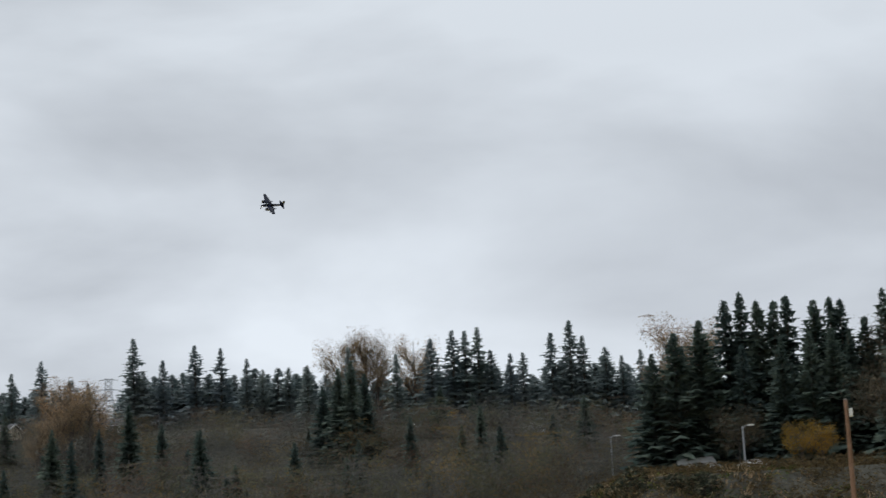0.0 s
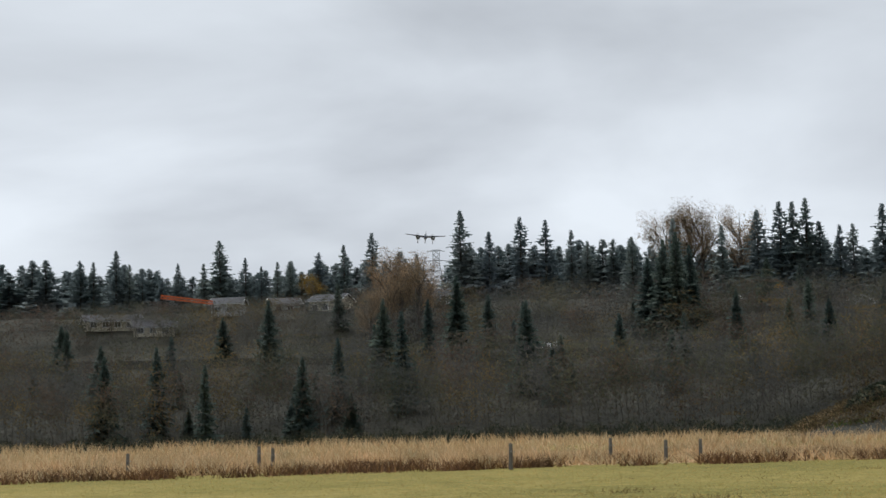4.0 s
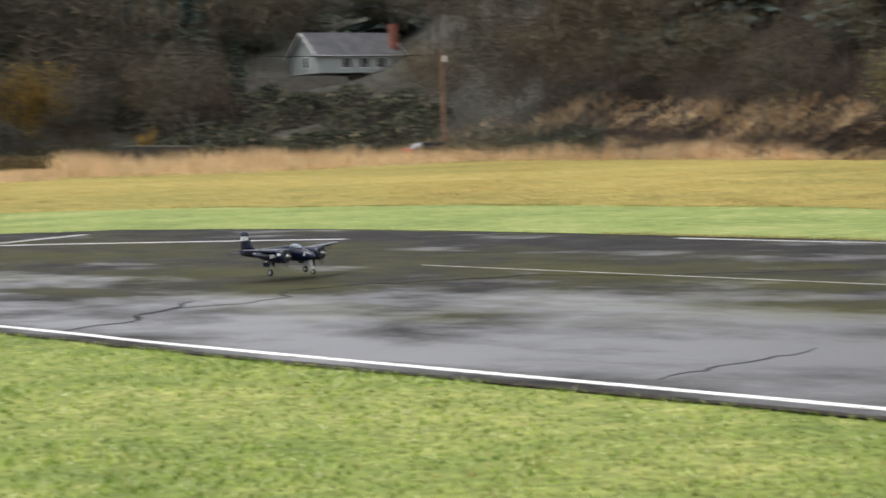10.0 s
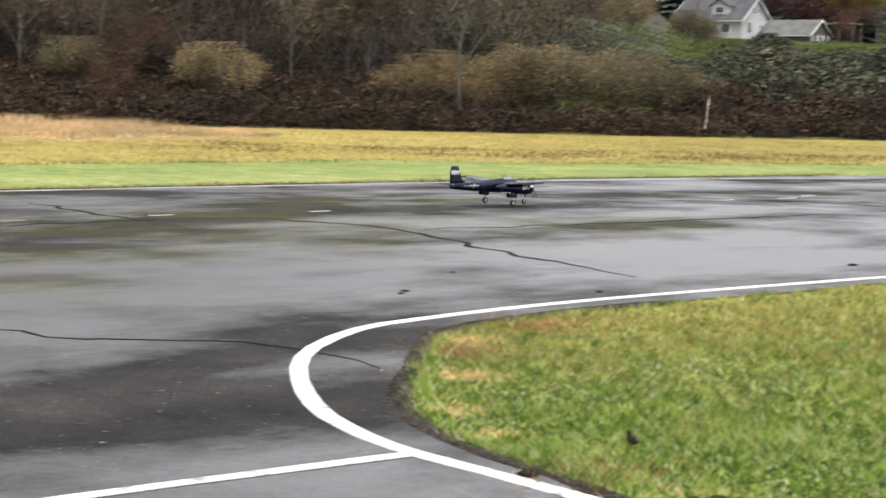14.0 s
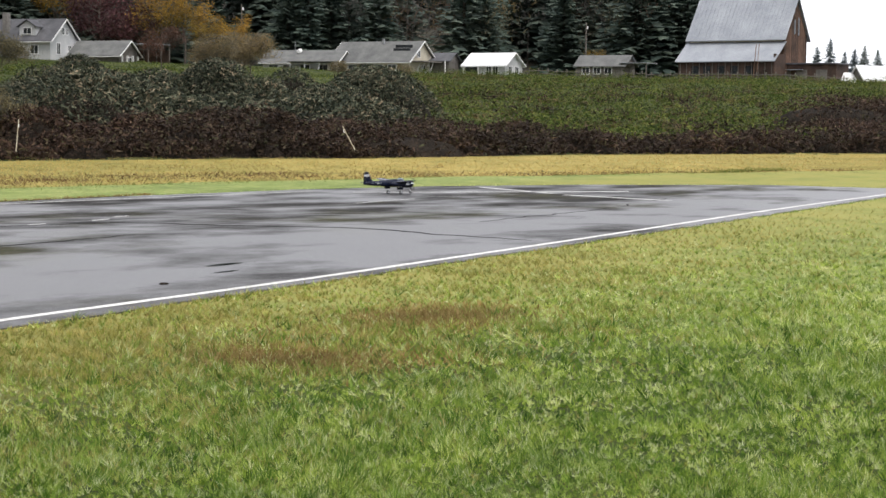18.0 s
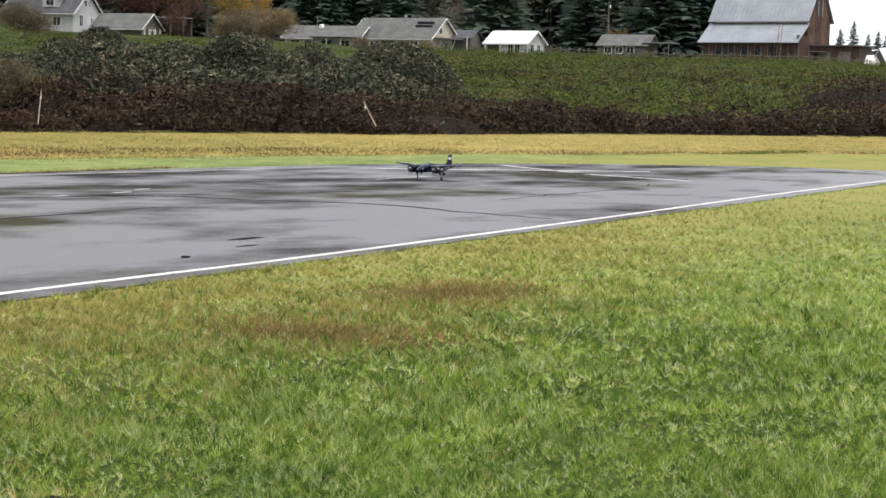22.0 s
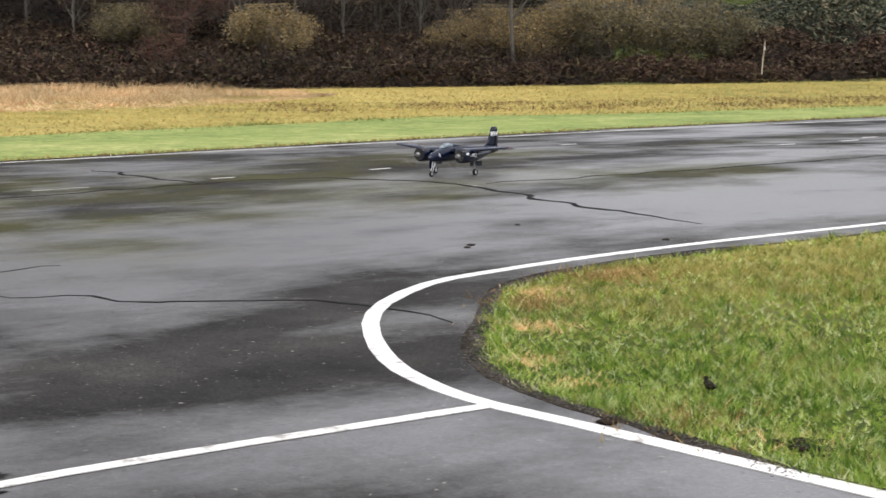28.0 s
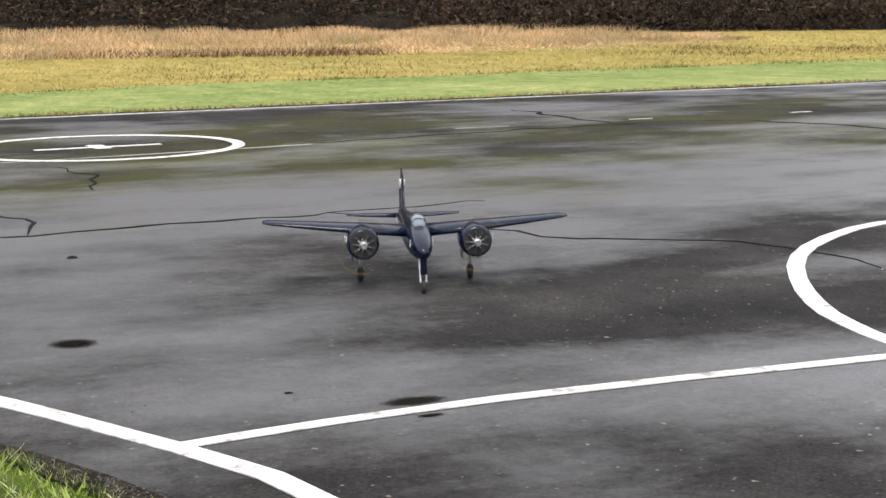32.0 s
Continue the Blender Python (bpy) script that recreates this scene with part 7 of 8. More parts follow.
M["tail_red"].node_tree.nodes["Principled BSDF"].inputs["Emission Color"].default_value = (1, 0.05, 0.04, 1)
M["tail_red"].node_tree.nodes["Principled BSDF"].inputs["Emission Strength"].default_value = 0.4


def stand(name, label, category, az, r, turn=0.0, sink=0.2, group=""):
    ob = tagged(empty(name), label, category, group)
    x, y = polar(az, r)
    ob.matrix_basis = pose(x, y, float(lift(x, y)) - sink, 0, 0, az + turn)
    return ob


def gable_walls(w, d, h, rise, thick=0.0):
    """Four walls with gables at the two x ends."""
    bm = bmesh.new()
    a = [bm.verts.new(p) for p in ((-w / 2, -d / 2, 0), (w / 2, -d / 2, 0), (w / 2, d / 2, 0), (-w / 2, d / 2, 0), (-w / 2, -d / 2, h), (w / 2, -d / 2, h), (w / 2, d / 2, h), (-w / 2, d / 2, h), (-w / 2, 0, h + rise), (w / 2, 0, h + rise))]
    for f in ((0, 1, 5, 4), (2, 3, 7, 6), (1, 2, 6, 9, 5), (3, 0, 4, 8, 7), (4, 5, 9, 8), (6, 7, 8, 9), (3, 2, 1, 0)):
        bm.faces.new([a[k] for k in f])
    bmesh.ops.recalc_face_normals(bm, faces=bm.faces[:])
    return bm


def roof_slab(w, d, h, rise, side, over=0.5, thick=0.14, lift_by=0.03):
    """One pitch of a gable roof, on the -y (side -1) or +y side."""
    run = d / 2 + over
    drop = rise * run / (d / 2)
    bm = bmesh.new()
    vs = []
    for z in (lift_by, lift_by + thick):
        vs.append([bm.verts.new(p) for p in ((-w / 2 - over, side * run, h + rise - drop + z), (w / 2 + over, side * run, h + rise - drop + z), (w / 2 + over, 0, h + rise + z), (-w / 2 - over, 0, h + rise + z))])
    bm.faces.new(vs[0])
    bm.faces.new(vs[1][::-1])
    for k in range(4):
        bm.faces.new((vs[0][k], vs[0][(k + 1) % 4], vs[1][(k + 1) % 4], vs[1][k]))
    bmesh.ops.recalc_face_normals(bm, faces=bm.faces[:])
    return bm


def window(parent, x, y, z, w, h, face="front"):
    """A framed pane in a front wall (facing -y) or a right-hand end wall (facing +x)."""
    out = -0.05 if face == "front" else 0.05
    def place(bw, bd, bh, ox, oz, o):
        return box_bm(bw, bd, bh, x + ox, y + o, z + oz) if face == "front" else box_bm(bd, bw, bh, x + o, y + ox, z + oz)
    win = part("window", place(w, 0.04, h, 0, 0, out * 0.6), M["pane"], parent)
    for bw, bh, ox, oz in ((w + 0.24, 0.12, 0, h), (w + 0.24, 0.12, 0, -0.12), (0.12, h, -w / 2 - 0.06, 0), (0.12, h, w / 2 + 0.06, 0), (0.06, h, 0, 0)):
        part("window_frame", place(bw, 0.08, bh, ox, oz, out), M["trim"], win)
    return win


def gable_house(ob, w, d, h, rise, wall, roof, trim=True, over=0.5):
    body = part("wall", gable_walls(w, d, h, rise), wall, ob)
    for s in (-1, 1):
        part("roof", roof_slab(w, d, h, rise, s, over), roof, ob)
    if trim:
        run = d / 2 + over
        for s in (-1, 1):
            for e in (-1, 1):
                x = e * (w / 2 + over + 0.03)
                part("bargeboard", tube_bm([(x, s * run, h + rise - rise * run / (d / 2) + 0.02), (x, 0, h + rise + 0.04)], [0.11, 0.11], 4), M["trim"], ob)
            part("gutter", box_bm(w + 2 * over, 0.12, 0.14, 0, s * (run + 0.05), h + rise - rise * run / (d / 2) - 0.06), M["trim"], ob)
    return body


# the white house with the dormer
ob = stand("white_house", "white gabled house with a dark shingle roof and a dormer", "house", 41.0, 300, -32)
gable_house(ob, 13, 8.5, 3.2, 3.4, M["white_wall"], M["dark_roof"])
part("chimney", box_bm(1.0, 0.9, 7.6, -2.6, -2.6, 0, 0.05), M["stone"], ob, "stone chimney")
dorm = part("dormer", gable_walls(2.6, 3.0, 1.5, 0.9), M["white_wall"], ob, "small white dormer")
dorm.matrix_basis = pose(2.0, -2.4, 3.9, 0, 0, -90)
for s in (-1, 1):
    rf_ = part("dormer_roof", roof_slab(2.6, 3.0, 1.5, 0.9, s, 0.35), M["dark_roof"], dorm)
window(ob, 2.0, -3.72, 4.2, 1.4, 0.9)
for y, z, w, h in ((-1.8, 1.0, 1.0, 1.7), (1.6, 1.2, 0.9, 1.2), (-0.4, 4.2, 0.7, 1.0), (0.8, 4.2, 0.5, 0.9)):
    window(ob, 6.5, y, z, w, h, "end")
for x in (-4.8, -2.8, 0.8, 3.6):
    window(ob, x, -4.25, 1.0, 1.3, 1.3)
part("porch_roof", box_bm(7.5, 2.6, 0.16, -2.6, -5.4, 2.75, 0.02), M["dark_roof"], ob)
for x in (-6.1, -3.6, -1.2, 0.9):
    part("porch_post", box_bm(0.16, 0.16, 2.75, x, -6.5, 0), M["trim"], ob)
part("porch_rail", box_bm(7.2, 0.06, 0.10, -2.6, -6.5, 0.95), M["trim"], ob)
part("porch_floor", box_bm(7.6, 2.6, 0.25, -2.6, -5.5, 0.02), M["grey_wood"], ob)

ob = stand("garage", "small grey-roofed outbuilding with an open gabled porch", "garage", 38.7, 297, -30, 1.5)
gable_house(ob, 9, 6.5, 2.5, 2.2, M["grey_wood"], M["grey_roof"])
for y in (-2.6, -0.9, 0.9, 2.6):
    part("post", box_bm(0.22, 0.22, 2.4, 4.75, y, 0), M["trim"], ob)
window(ob, 4.5, 0.0, 0.9, 1.6, 1.2, "end")
ob = stand("carport", "open carport with a pale flat metal roof", "carport", 37.4, 298, -20)
part("roof", box_bm(7.0, 4.5, 0.18, 0, 0, 3.0, 0.02), M["metal_roof"], ob)
for x in (-3.3, -1.1, 1.1, 3.3):
    for y in (-2.0, 2.0):
        part("post", box_bm(0.14, 0.14, 3.0, x, y, 0), M["grey_wood"], ob)
part("back_wall", box_bm(6.8, 0.12, 2.2, 0, 2.1, 0), M["barn_wood"], ob)

ob = stand("ranch_house", "long cream ranch house with a worn grey roof", "house", 29.9, 300, -30, 1.3)
gable_house(ob, 15, 9.0, 2.9, 3.2, M["cream_wall"], M["grey_roof"])
for y, z, w, h in ((-1.2, 3.6, 0.9, 1.0), (0.4, 1.0, 1.2, 1.2)):
    window(ob, 7.5, y, z, w, h, "end")
for x in (-5.6, -3.2, -0.6, 1.8, 4.4):
    window(ob, x, -4.5, 0.9, 1.5, 1.3)
for k in range(4):
    part("stair_board", tube_bm([(8.2 + 0.2 * k, -3.6 + 1.1 * k, 0), (8.2 + 0.2 * k, -1.6 + 1.1 * k, 2.9)], [0.09, 0.09], 4), M["trim"], ob)
part("deck", box_bm(2.2, 8.0, 0.2, 8.7, 0, 2.7), M["grey_wood"], ob)
for z in (4.4, 5.0):
    part("roof_panel", box_bm(3.2, 0.10, 0.7, 5.0, -2.3 + (z - 4.4) * 1.2, z - 0.1), M["pane"], ob)
part("vent", box_bm(0.35, 0.35, 0.9, 0.5, -0.6, 5.8), M["steel"], ob)
ob = stand("ranch_wing", "low white wing with a hipped grey roof", "house", 32.3, 302, -20, 1.2)
gable_house(ob, 13, 8.0, 2.4, 1.9, M["white_wall"], M["grey_roof"])
for x in (-4.6, -2.0, 1.0, 4.2):
    window(ob, x, -4.0, 0.8, 1.6, 1.1)
for x in (-1.0, 1.5, 4.0, 6.2):
    part("porch_post", box_bm(0.15, 0.15, 2.3, x, -5.6, 0), M["trim"], ob)
part("porch_roof", box_bm(8.0, 2.2, 0.14, 2.6, -5.0, 2.35), M["grey_roof"], ob)
part("aerial", tube_bm([(-2.2, 0, 4.2), (-2.2, 0, 6.0)], [0.04, 0.04], 4), M["steel"], ob)
part("dish", tube_bm([(-1.0, -1.2, 4.3), (-1.0, -1.5, 4.5)], [0.5, 0.1], 10), M["trim"], ob, "pale satellite dish")
ob = stand("side_shed", "low grey lean-to shed with a dark roof", "shed", 28.2, 301, -20)
gable_house(ob, 6.5, 5.0, 2.2, 1.2, M["grey_wood"], M["dark_roof"], False)
for x in (-2.8, 0.0, 2.8):
    part("post", box_bm(0.14, 0.14, 2.1, x, -3.1, 0), M["trim"], ob)

ob = stand("white_cottage", "small white cottage with a white metal roof", "cottage", 26.35, 300, -32, 0.9)
gable_house(ob, 8.0, 5.6, 2.7, 1.9, M["white_wall"], M["white_roof"], True, 0.45)
for y, w in ((-1.2, 1.0), (0.9, 1.0)):
    window(ob, 4.0, y, 0.9, w, 1.5, "end")
for x in (0.9, 2.2):
    window(ob, x, -2.8, 0.8, 0.9, 1.7)
# flat dark panel stands for the shade of a porch recess
part("porch_recess", box_bm(2.6, 0.08, 2.3, -2.4, -2.83, 0.1), M["pane"], ob)
for x in (-3.9, -1.0):
    part("porch_post", box_bm(0.16, 0.16, 2.5, x, -3.2, 0), M["trim"], ob)

ob = stand("field_shed", "grey-roofed animal shed with an open front", "shed", 22.75, 302, -22)
gable_house(ob, 8.5, 5.0, 2.3, 1.6, M["grey_wood"], M["grey_roof"], False)
part("lean_roof", box_bm(5.0, 4.5, 0.12, 6.0, -0.6, 2.6), M["metal_roof"], ob, "pale metal lean-to roof")
for x in (3.8, 8.2):
    part("post", box_bm(0.16, 0.16, 2.6, x, -2.6, 0), M["grey_wood"], ob)
for x in (-2.6, -0.6, 1.4):
    window(ob, x, -2.5, 0.9, 1.2, 1.0)

# the barn
ob = stand("barn", "tall weathered wooden barn with galvanised roofs", "barn", 18.3, 305, -27, 0.3)
gable_house(ob, 17.5, 8.5, 7.6, 6.4, M["red_wood"], M["metal_roof"], False, 0.5)
bm = bmesh.new()
vs = [[bm.verts.new(p) for p in ((-9.2, -8.4, 3.3 + z), (9.2, -8.4, 3.3 + z), (9.2, -4.2, 6.6 + z), (-9.2, -4.2, 6.6 + z))] for z in (0, 0.14)]
bm.faces.new(vs[0]), bm.faces.new(vs[1][::-1])
for k in range(4):
    bm.faces.new((vs[0][k], vs[0][(k + 1) % 4], vs[1][(k + 1) % 4], vs[1][k]))
bmesh.ops.recalc_face_normals(bm, faces=bm.faces[:])
part("lean_roof", bm, M["metal_roof"], ob, "lower galvanised lean-to roof")
part("front_wall", box_bm(17.6, 0.2, 3.3, 0, -7.7, 0), M["barn_wood"], ob, "dark boarded front wall")
part("lean_end", box_bm(0.2, 3.6, 4.6, 8.75, -5.9, 0), M["barn_wood"], ob)
part("pale_strip", box_bm(17.0, 0.06, 0.8, 0, -4.32, 6.75), M["cream_wall"], ob)
for x in (-5.6, -3.4, -0.8, 1.6, 4.4):
    part("opening", box_bm(1.3, 0.06, 1.4, x, -7.84, 1.3), M["pane"], ob)
for x in np.linspace(-8.4, 8.4, 15):
    part("batten", box_bm(0.10, 0.06, 3.2, float(x), -7.86, 0.05), M["grey_wood"], ob)
for y in np.linspace(-3.9, 3.9, 13):
    hgt = 7.5 + 6.3 * (1 - abs(y) / 4.25)
    part("board", box_bm(0.05, 0.42, hgt, 8.79, float(y), 0.05), M["red_wood" if int(y * 10) % 3 else "barn_wood"], ob)
for y, z, hh in ((-0.6, 8.0, 2.4), (0.9, 7.8, 3.0)):
    part("loft_opening", box_bm(0.08, 0.5, hh, 8.83, y, z), M["pane"], ob)
for s in (-1, 1):
    for e in np.linspace(-8.6, 8.6, 24):
        part("roof_rib", tube_bm([(float(e), s * 4.72, 7.05), (float(e), 0.0, 14.2)], [0.035, 0.035], 3), M["metal_roof"], ob)
part("ladder", tube_bm([(5.6, -8.9, 0), (5.9, -8.45, 6.2)], [0.06, 0.06], 4), M["pole_wood"], ob)
part("ladder", tube_bm([(6.2, -8.9, 0), (6.4, -8.45, 6.2)], [0.06, 0.06], 4), M["pole_wood"], ob)
ob = stand("barn_annex", "low dark wooden outbuilding beside the barn", "outbuilding", 16.3, 300, -20)
part("wall", box_bm(10.5, 6.0, 3.2, 0, 0, 0, 0.03), M["barn_wood"], ob)
part("roof", box_bm(11.3, 6.8, 0.25, 0, 0, 3.2, 0.03), M["dark_roof"], ob)
for x in (-3.4, -0.6, 2.8):
    part("door", box_bm(1.9, 0.08, 2.3, x, -3.04, 0.05), M["grey_wood"], ob)
part("awning", box_bm(2.6, 1.4, 0.10, -1.6, -3.6, 2.3), M["metal_roof"], ob)
ob = stand("greenhouse", "small white A-frame greenhouse", "greenhouse", 14.5, 300, 40)
gable_house(ob, 5.5, 4.2, 0.5, 2.4, M["grey_wood"], M["white_roof"], True, 0.25)
ob = stand("white_tent", "small white tent beside the greenhouse", "tent", 15.15, 299, 10)
gable_house(ob, 2.6, 2.4, 0.3, 1.5, M["white_wall"], M["white_roof"], False, 0.1)
# yard fence
for k in range(34):
    az = 25.2 - k * 0.3
    x, y = polar(az, 290 + 3 * math.sin(k))
    post = tagged(empty("fence_post", pose(x, y, float(lift(x, y)) - 0.2, 0, 0, az)), "weathered grey wooden fence post with rails", "fence post", "yard fence")
    part("post", box_bm(0.16, 0.16, 1.6, 0, 0, 0, 0.02), M["grey_wood"], post)
    for z in (0.6, 1.1):
        part("rail", box_bm(1.55, 0.06, 0.12, 0, -0.12, z), M["grey_wood"], post)

# the sage house over the road, and houses on the far ridge
ob = stand("sage_house", "sage-green gabled house with a dark roof and brick chimney", "house", 136.2, 238, 28, -0.6)
gable_house(ob, 12.5, 7.6, 2.6, 2.7, M["grey_wall"], M["dark_roof"])
part("chimney", box_bm(1.0, 0.8, 4.4, 5.6, -3.0, 2.0, 0.04), M["brick"], ob, "red brick chimney")
for x in (-2.0, 0.6, 3.2):
    window(ob, x, -3.8, 0.7, 1.4, 1.2)
win = part("end_window", box_bm(0.06, 1.0, 1.3, -6.28, -0.6, 0.8), M["pane"], ob)
for y, z, dy, dz in ((-0.6, 2.1, 1.4, 0.14), (-0.6, 0.66, 1.4, 0.14), (-1.2, 0.8, 0.14, 1.3), (0.0, 0.8, 0.14, 1.3)):
    part("window_frame", box_bm(0.10, dy, dz, -6.3, y, z), M["trim"], win)
part("vent", box_bm(0.08, 0.5, 0.5, -6.3, 0, 4.2), M["trim"], ob)
ob = stand("garden_fence", "grey board fence below the sage house", "fence", 137.7, 228, 14, -0.4)
for k in range(20):
    part("board", box_bm(0.62, 0.05, 1.7, -6.6 + k * 0.66, 0, -0.3), M["grey_wood"], ob)
for nm, lab, az, r, w, h, wall, roof, turn in (("ridge_house", "pale cream house on the ridge", 164.3, 384, 8, 2.6, "cream_wall", "grey_roof", 20), ("ridge_house", "white house with a steep gable on the ridge", 161.2, 372, 3, 2.6, "white_wall", "dark_roof", 70),
                                               ("ridge_house", "long low house with a grey roof on the ridge", 184.5, 372, 11, 2.0, "cream_wall", "dark_roof", 8), ("ridge_house", "low pink-walled house on the ridge", 183.2, 368, 8, 2.0, "cream_wall", "dark_roof", 0),
                                               ("ridge_house", "white flat-roofed house on the ridge", 180.9, 376, 6, 2.6, "white_wall", "dark_roof", -10), ("ridge_house", "white-gabled house with a grey roof on the ridge", 177.7, 380, 7, 2.8, "cream_wall", "dark_roof", -25),
                                               ("ridge_house", "small dark-roofed house under the firs", 174.2, 380, 6, 2.4, "barn_wood", "dark_roof", 10), ("ridge_house", "grey house with a low roof on the ridge", 179.2, 384, 6, 2.4, "grey_wall", "dark_roof", 10)):
    ob = stand(nm, lab, "house", az, r, turn, 1.0, "houses on the ridge")
    top = np.interp(az, [160, 164, 174, 177.7, 179.2, 181, 183.2, 184.5], [33.0, 32.5, 31.0, 30.5, 30.3, 30.3, 28.7, 30.0])
    ob.location.z = min(ob.location.z - (1.2 if az < 170 else 0), top - h - 1.3)
    for k in range(3 if az > 170 else 0):
        a_, r_ = az + (k - 1) * w * 0.07, r - 9 + 2 * (k % 2)
        x, y = polar(a_, r_)
        put(FARBARE[k % 3], a_, r_, max(top - 2.2 - float(lift(x, y)), 1.8), 11.0, az * 91 % 360, placed, 0.3, 1.1)
    gable_house(ob, w, 7, h, 1.3, M[wall], M[roof])
    for x in np.arange(-w / 2 + 1.4, w / 2 - 1, 2.4):
        window(ob, float(x), -3.5, 0.8, 1.1, 1.1)

# orange crane boom lying over the ridge
ob = tagged(empty("crane_boom"), "long orange lattice crane boom above the ridge houses", "crane")
p0, p1 = Vector((*polar(183.35, 360), 29.6)), Vector((*polar(181.7, 360), 28.2))
axis = (p1 - p0)
for dz, dy in ((0, 0), (0.6, 0), (0, 0.6), (0.6, 0.6)):
    off = Vector((dy * 0.1, -dy, dz))
    part("chord", tube_bm([tuple(p0 + off), tuple(p1 + off)], [0.12, 0.12], 4), M["orange"], ob)
for k in range(22):
    a, b = p0 + axis * k / 22, p0 + axis * (k + 1) / 22
    part("lattice", tube_bm([tuple(a + Vector((0, 0, 0.6 * (k % 2)))), tuple(b + Vector((0, 0, 0.6 * ((k + 1) % 2))))], [0.1, 0.1], 4), M["orange"], ob)
part("mast", tube_bm([tuple(p1 + Vector((0, 0, -8))), tuple(p1)], [0.3, 0.2], 6), M["grey_wood"], ob, "dark crane mast")

# lattice pylon
ob = stand("pylon", "pale steel lattice power pylon behind the firs", "pylon", 174.4, 432, 0)
base_z = ob.matrix_basis.translation.z
top = 44.6 - base_z
def pyl(z):
    return 2.6 - 1.8 * min(z / (top * 0.75), 1)
for sx in (-1, 1):
    for sy in (-1, 1):
        part("leg", tube_bm([(sx * pyl(z), sy * pyl(z), z) for z in (0, top * 0.4, top * 0.75, top)], [0.14, 0.12, 0.10, 0.08], 4), M["steel"], ob)
n = 12
for k in range(n):
    z0, z1 = top * k / n, top * (k + 1) / n
    for sy in (-1, 1):
        for sx in (-1, 1):
            part("brace", tube_bm([(sx * pyl(z0), sy * pyl(z0), z0), (-sx * pyl(z1), sy * pyl(z1), z1)], [0.06, 0.06], 3), M["steel"], ob)
for z, w in ((top * 0.62, 3.8), (top * 0.80, 3.2), (top * 0.97, 2.2)):
    part("cross_arm", tube_bm([(-w, 0, z), (0, 0, z + 0.35), (w, 0, z)], [0.08, 0.16, 0.08], 4), M["steel"], ob)

# poles and lamps by the road
def pole(az, r, top_z, label, lamp=0.0, wood="pole_wood", rad=0.16):
    ob = stand("lamp_post" if lamp else "utility_pole", label, "street lamp" if lamp else "utility pole", az, r, 0, 0.5)
    h = top_z - ob.matrix_basis.translation.z
    part("shaft", tube_bm([(0, 0, 0), (0.02, 0, h * 0.5), (0, 0, h)], [rad, rad * 0.85, rad * 0.65], 8), M[wood], ob)
    if lamp:
        part("arm", tube_bm([(0, 0, h - 0.3), (lamp * 0.7, -0.2, h + 0.1), (lamp * 1.4, -0.3, h + 0.1)], [0.06, 0.05, 0.05], 5), M["steel"], ob)
        part("lamp_head", box_bm(0.8, 0.35, 0.18, lamp * 1.7, -0.3, h + 0.0, 0.04), M["trim"], ob, "pale lamp head")
    else:
        part("cap", tube_bm([(0, 0, h), (0, 0, h + 0.12)], [rad * 0.7, 0.02], 8), M["grey_wood"], ob)
        part("insulator", box_bm(0.22, 0.22, 0.5, 0.25, 0, h - 1.0, 0.03), M["trim"], ob)
    return ob


pole(152.0, 118, 9.6, "reddish-brown wooden utility pole beside the road", rad=0.17)
pole(156.4, 249, 16.5, "slim grey street lamp beside the road", 0.6, "steel", 0.14)
pole(158.8, 270, 16.7, "slim grey street lamp behind the brush", 0.6, "steel", 0.14)
pole(154.8, 233, 15.0, "slim grey street lamp beside the fir stand", 0.6, "steel", 0.14)
pole(133.15, 150, 9.1, "brown wooden utility pole over the road", rad=0.16)
pole(46.1, 300, 24, "tall brown utility pole on the bank", rad=0.2)
pole(46.8, 300, 24, "tall thin grey utility pole on the bank", rad=0.15, wood="grey_wood")
pole(23.4, 305, 17.2, "thin grey utility pole beside the sheds", rad=0.14, wood="grey_wood")
pole(34.4, 318, 20.5, "dark utility pole behind the houses", rad=0.16, wood="grey_wood")
pole(35.6, 300, 13.0, "slim grey yard lamp behind the bushes", 0.6, "steel", 0.10)
for a, b in (((156.4, 249, 16.2), (151.0, 236, 15.2)), ((154.8, 233, 14.8), (156.4, 249, 16.2)), ((133.15, 150, 8.7), (152.0, 118, 9.2))):
    p, q_ = Vector((*polar(a[0], a[1]), a[2])), Vector((*polar(b[0], b[1]), b[2]))
    pts = [p.lerp(q_, k / 12) + Vector((0, 0, -2.2 * (k / 12) * (1 - k / 12))) for k in range(13)]
    tagged(part("power_cable", tube_bm([tuple(v) for v in pts], [0.03] * 13, 3), M["sign_black"]), "thin black cable strung between road poles", "cable")

# curve warning sign
ob = stand("warning_sign", "yellow diamond curve sign with a speed plate on a post", "road sign", 152.7, 102, 0, -0.9)
ob.scale = (0.66, 0.66, 0.9)
part("post", box_bm(0.09, 0.09, 4.25, 0, 0.05, -1.5, 0.01), M["grey_wood"], ob)
dia = part("diamond", box_bm(0.78, 0.02, 0.78, 0, 0, 0, 0.004), M["sign_yellow"], ob, "yellow diamond plate")
dia.matrix_basis = Matrix.Translation((0, -0.02, 1.72)) @ Matrix.Rotation(radians(45), 4, "Y")
for m_ in (((-0.02, 1.98), (0.10, 2.2)), ((0.10, 2.2), (-0.02, 2.42)), ((-0.02, 2.42), (-0.08, 2.56))):
    part("arrow", tube_bm([(m_[0][0], -0.05, m_[0][1]), (m_[1][0], -0.05, m_[1][1])], [0.05, 0.05], 4), M["sign_black"], ob)
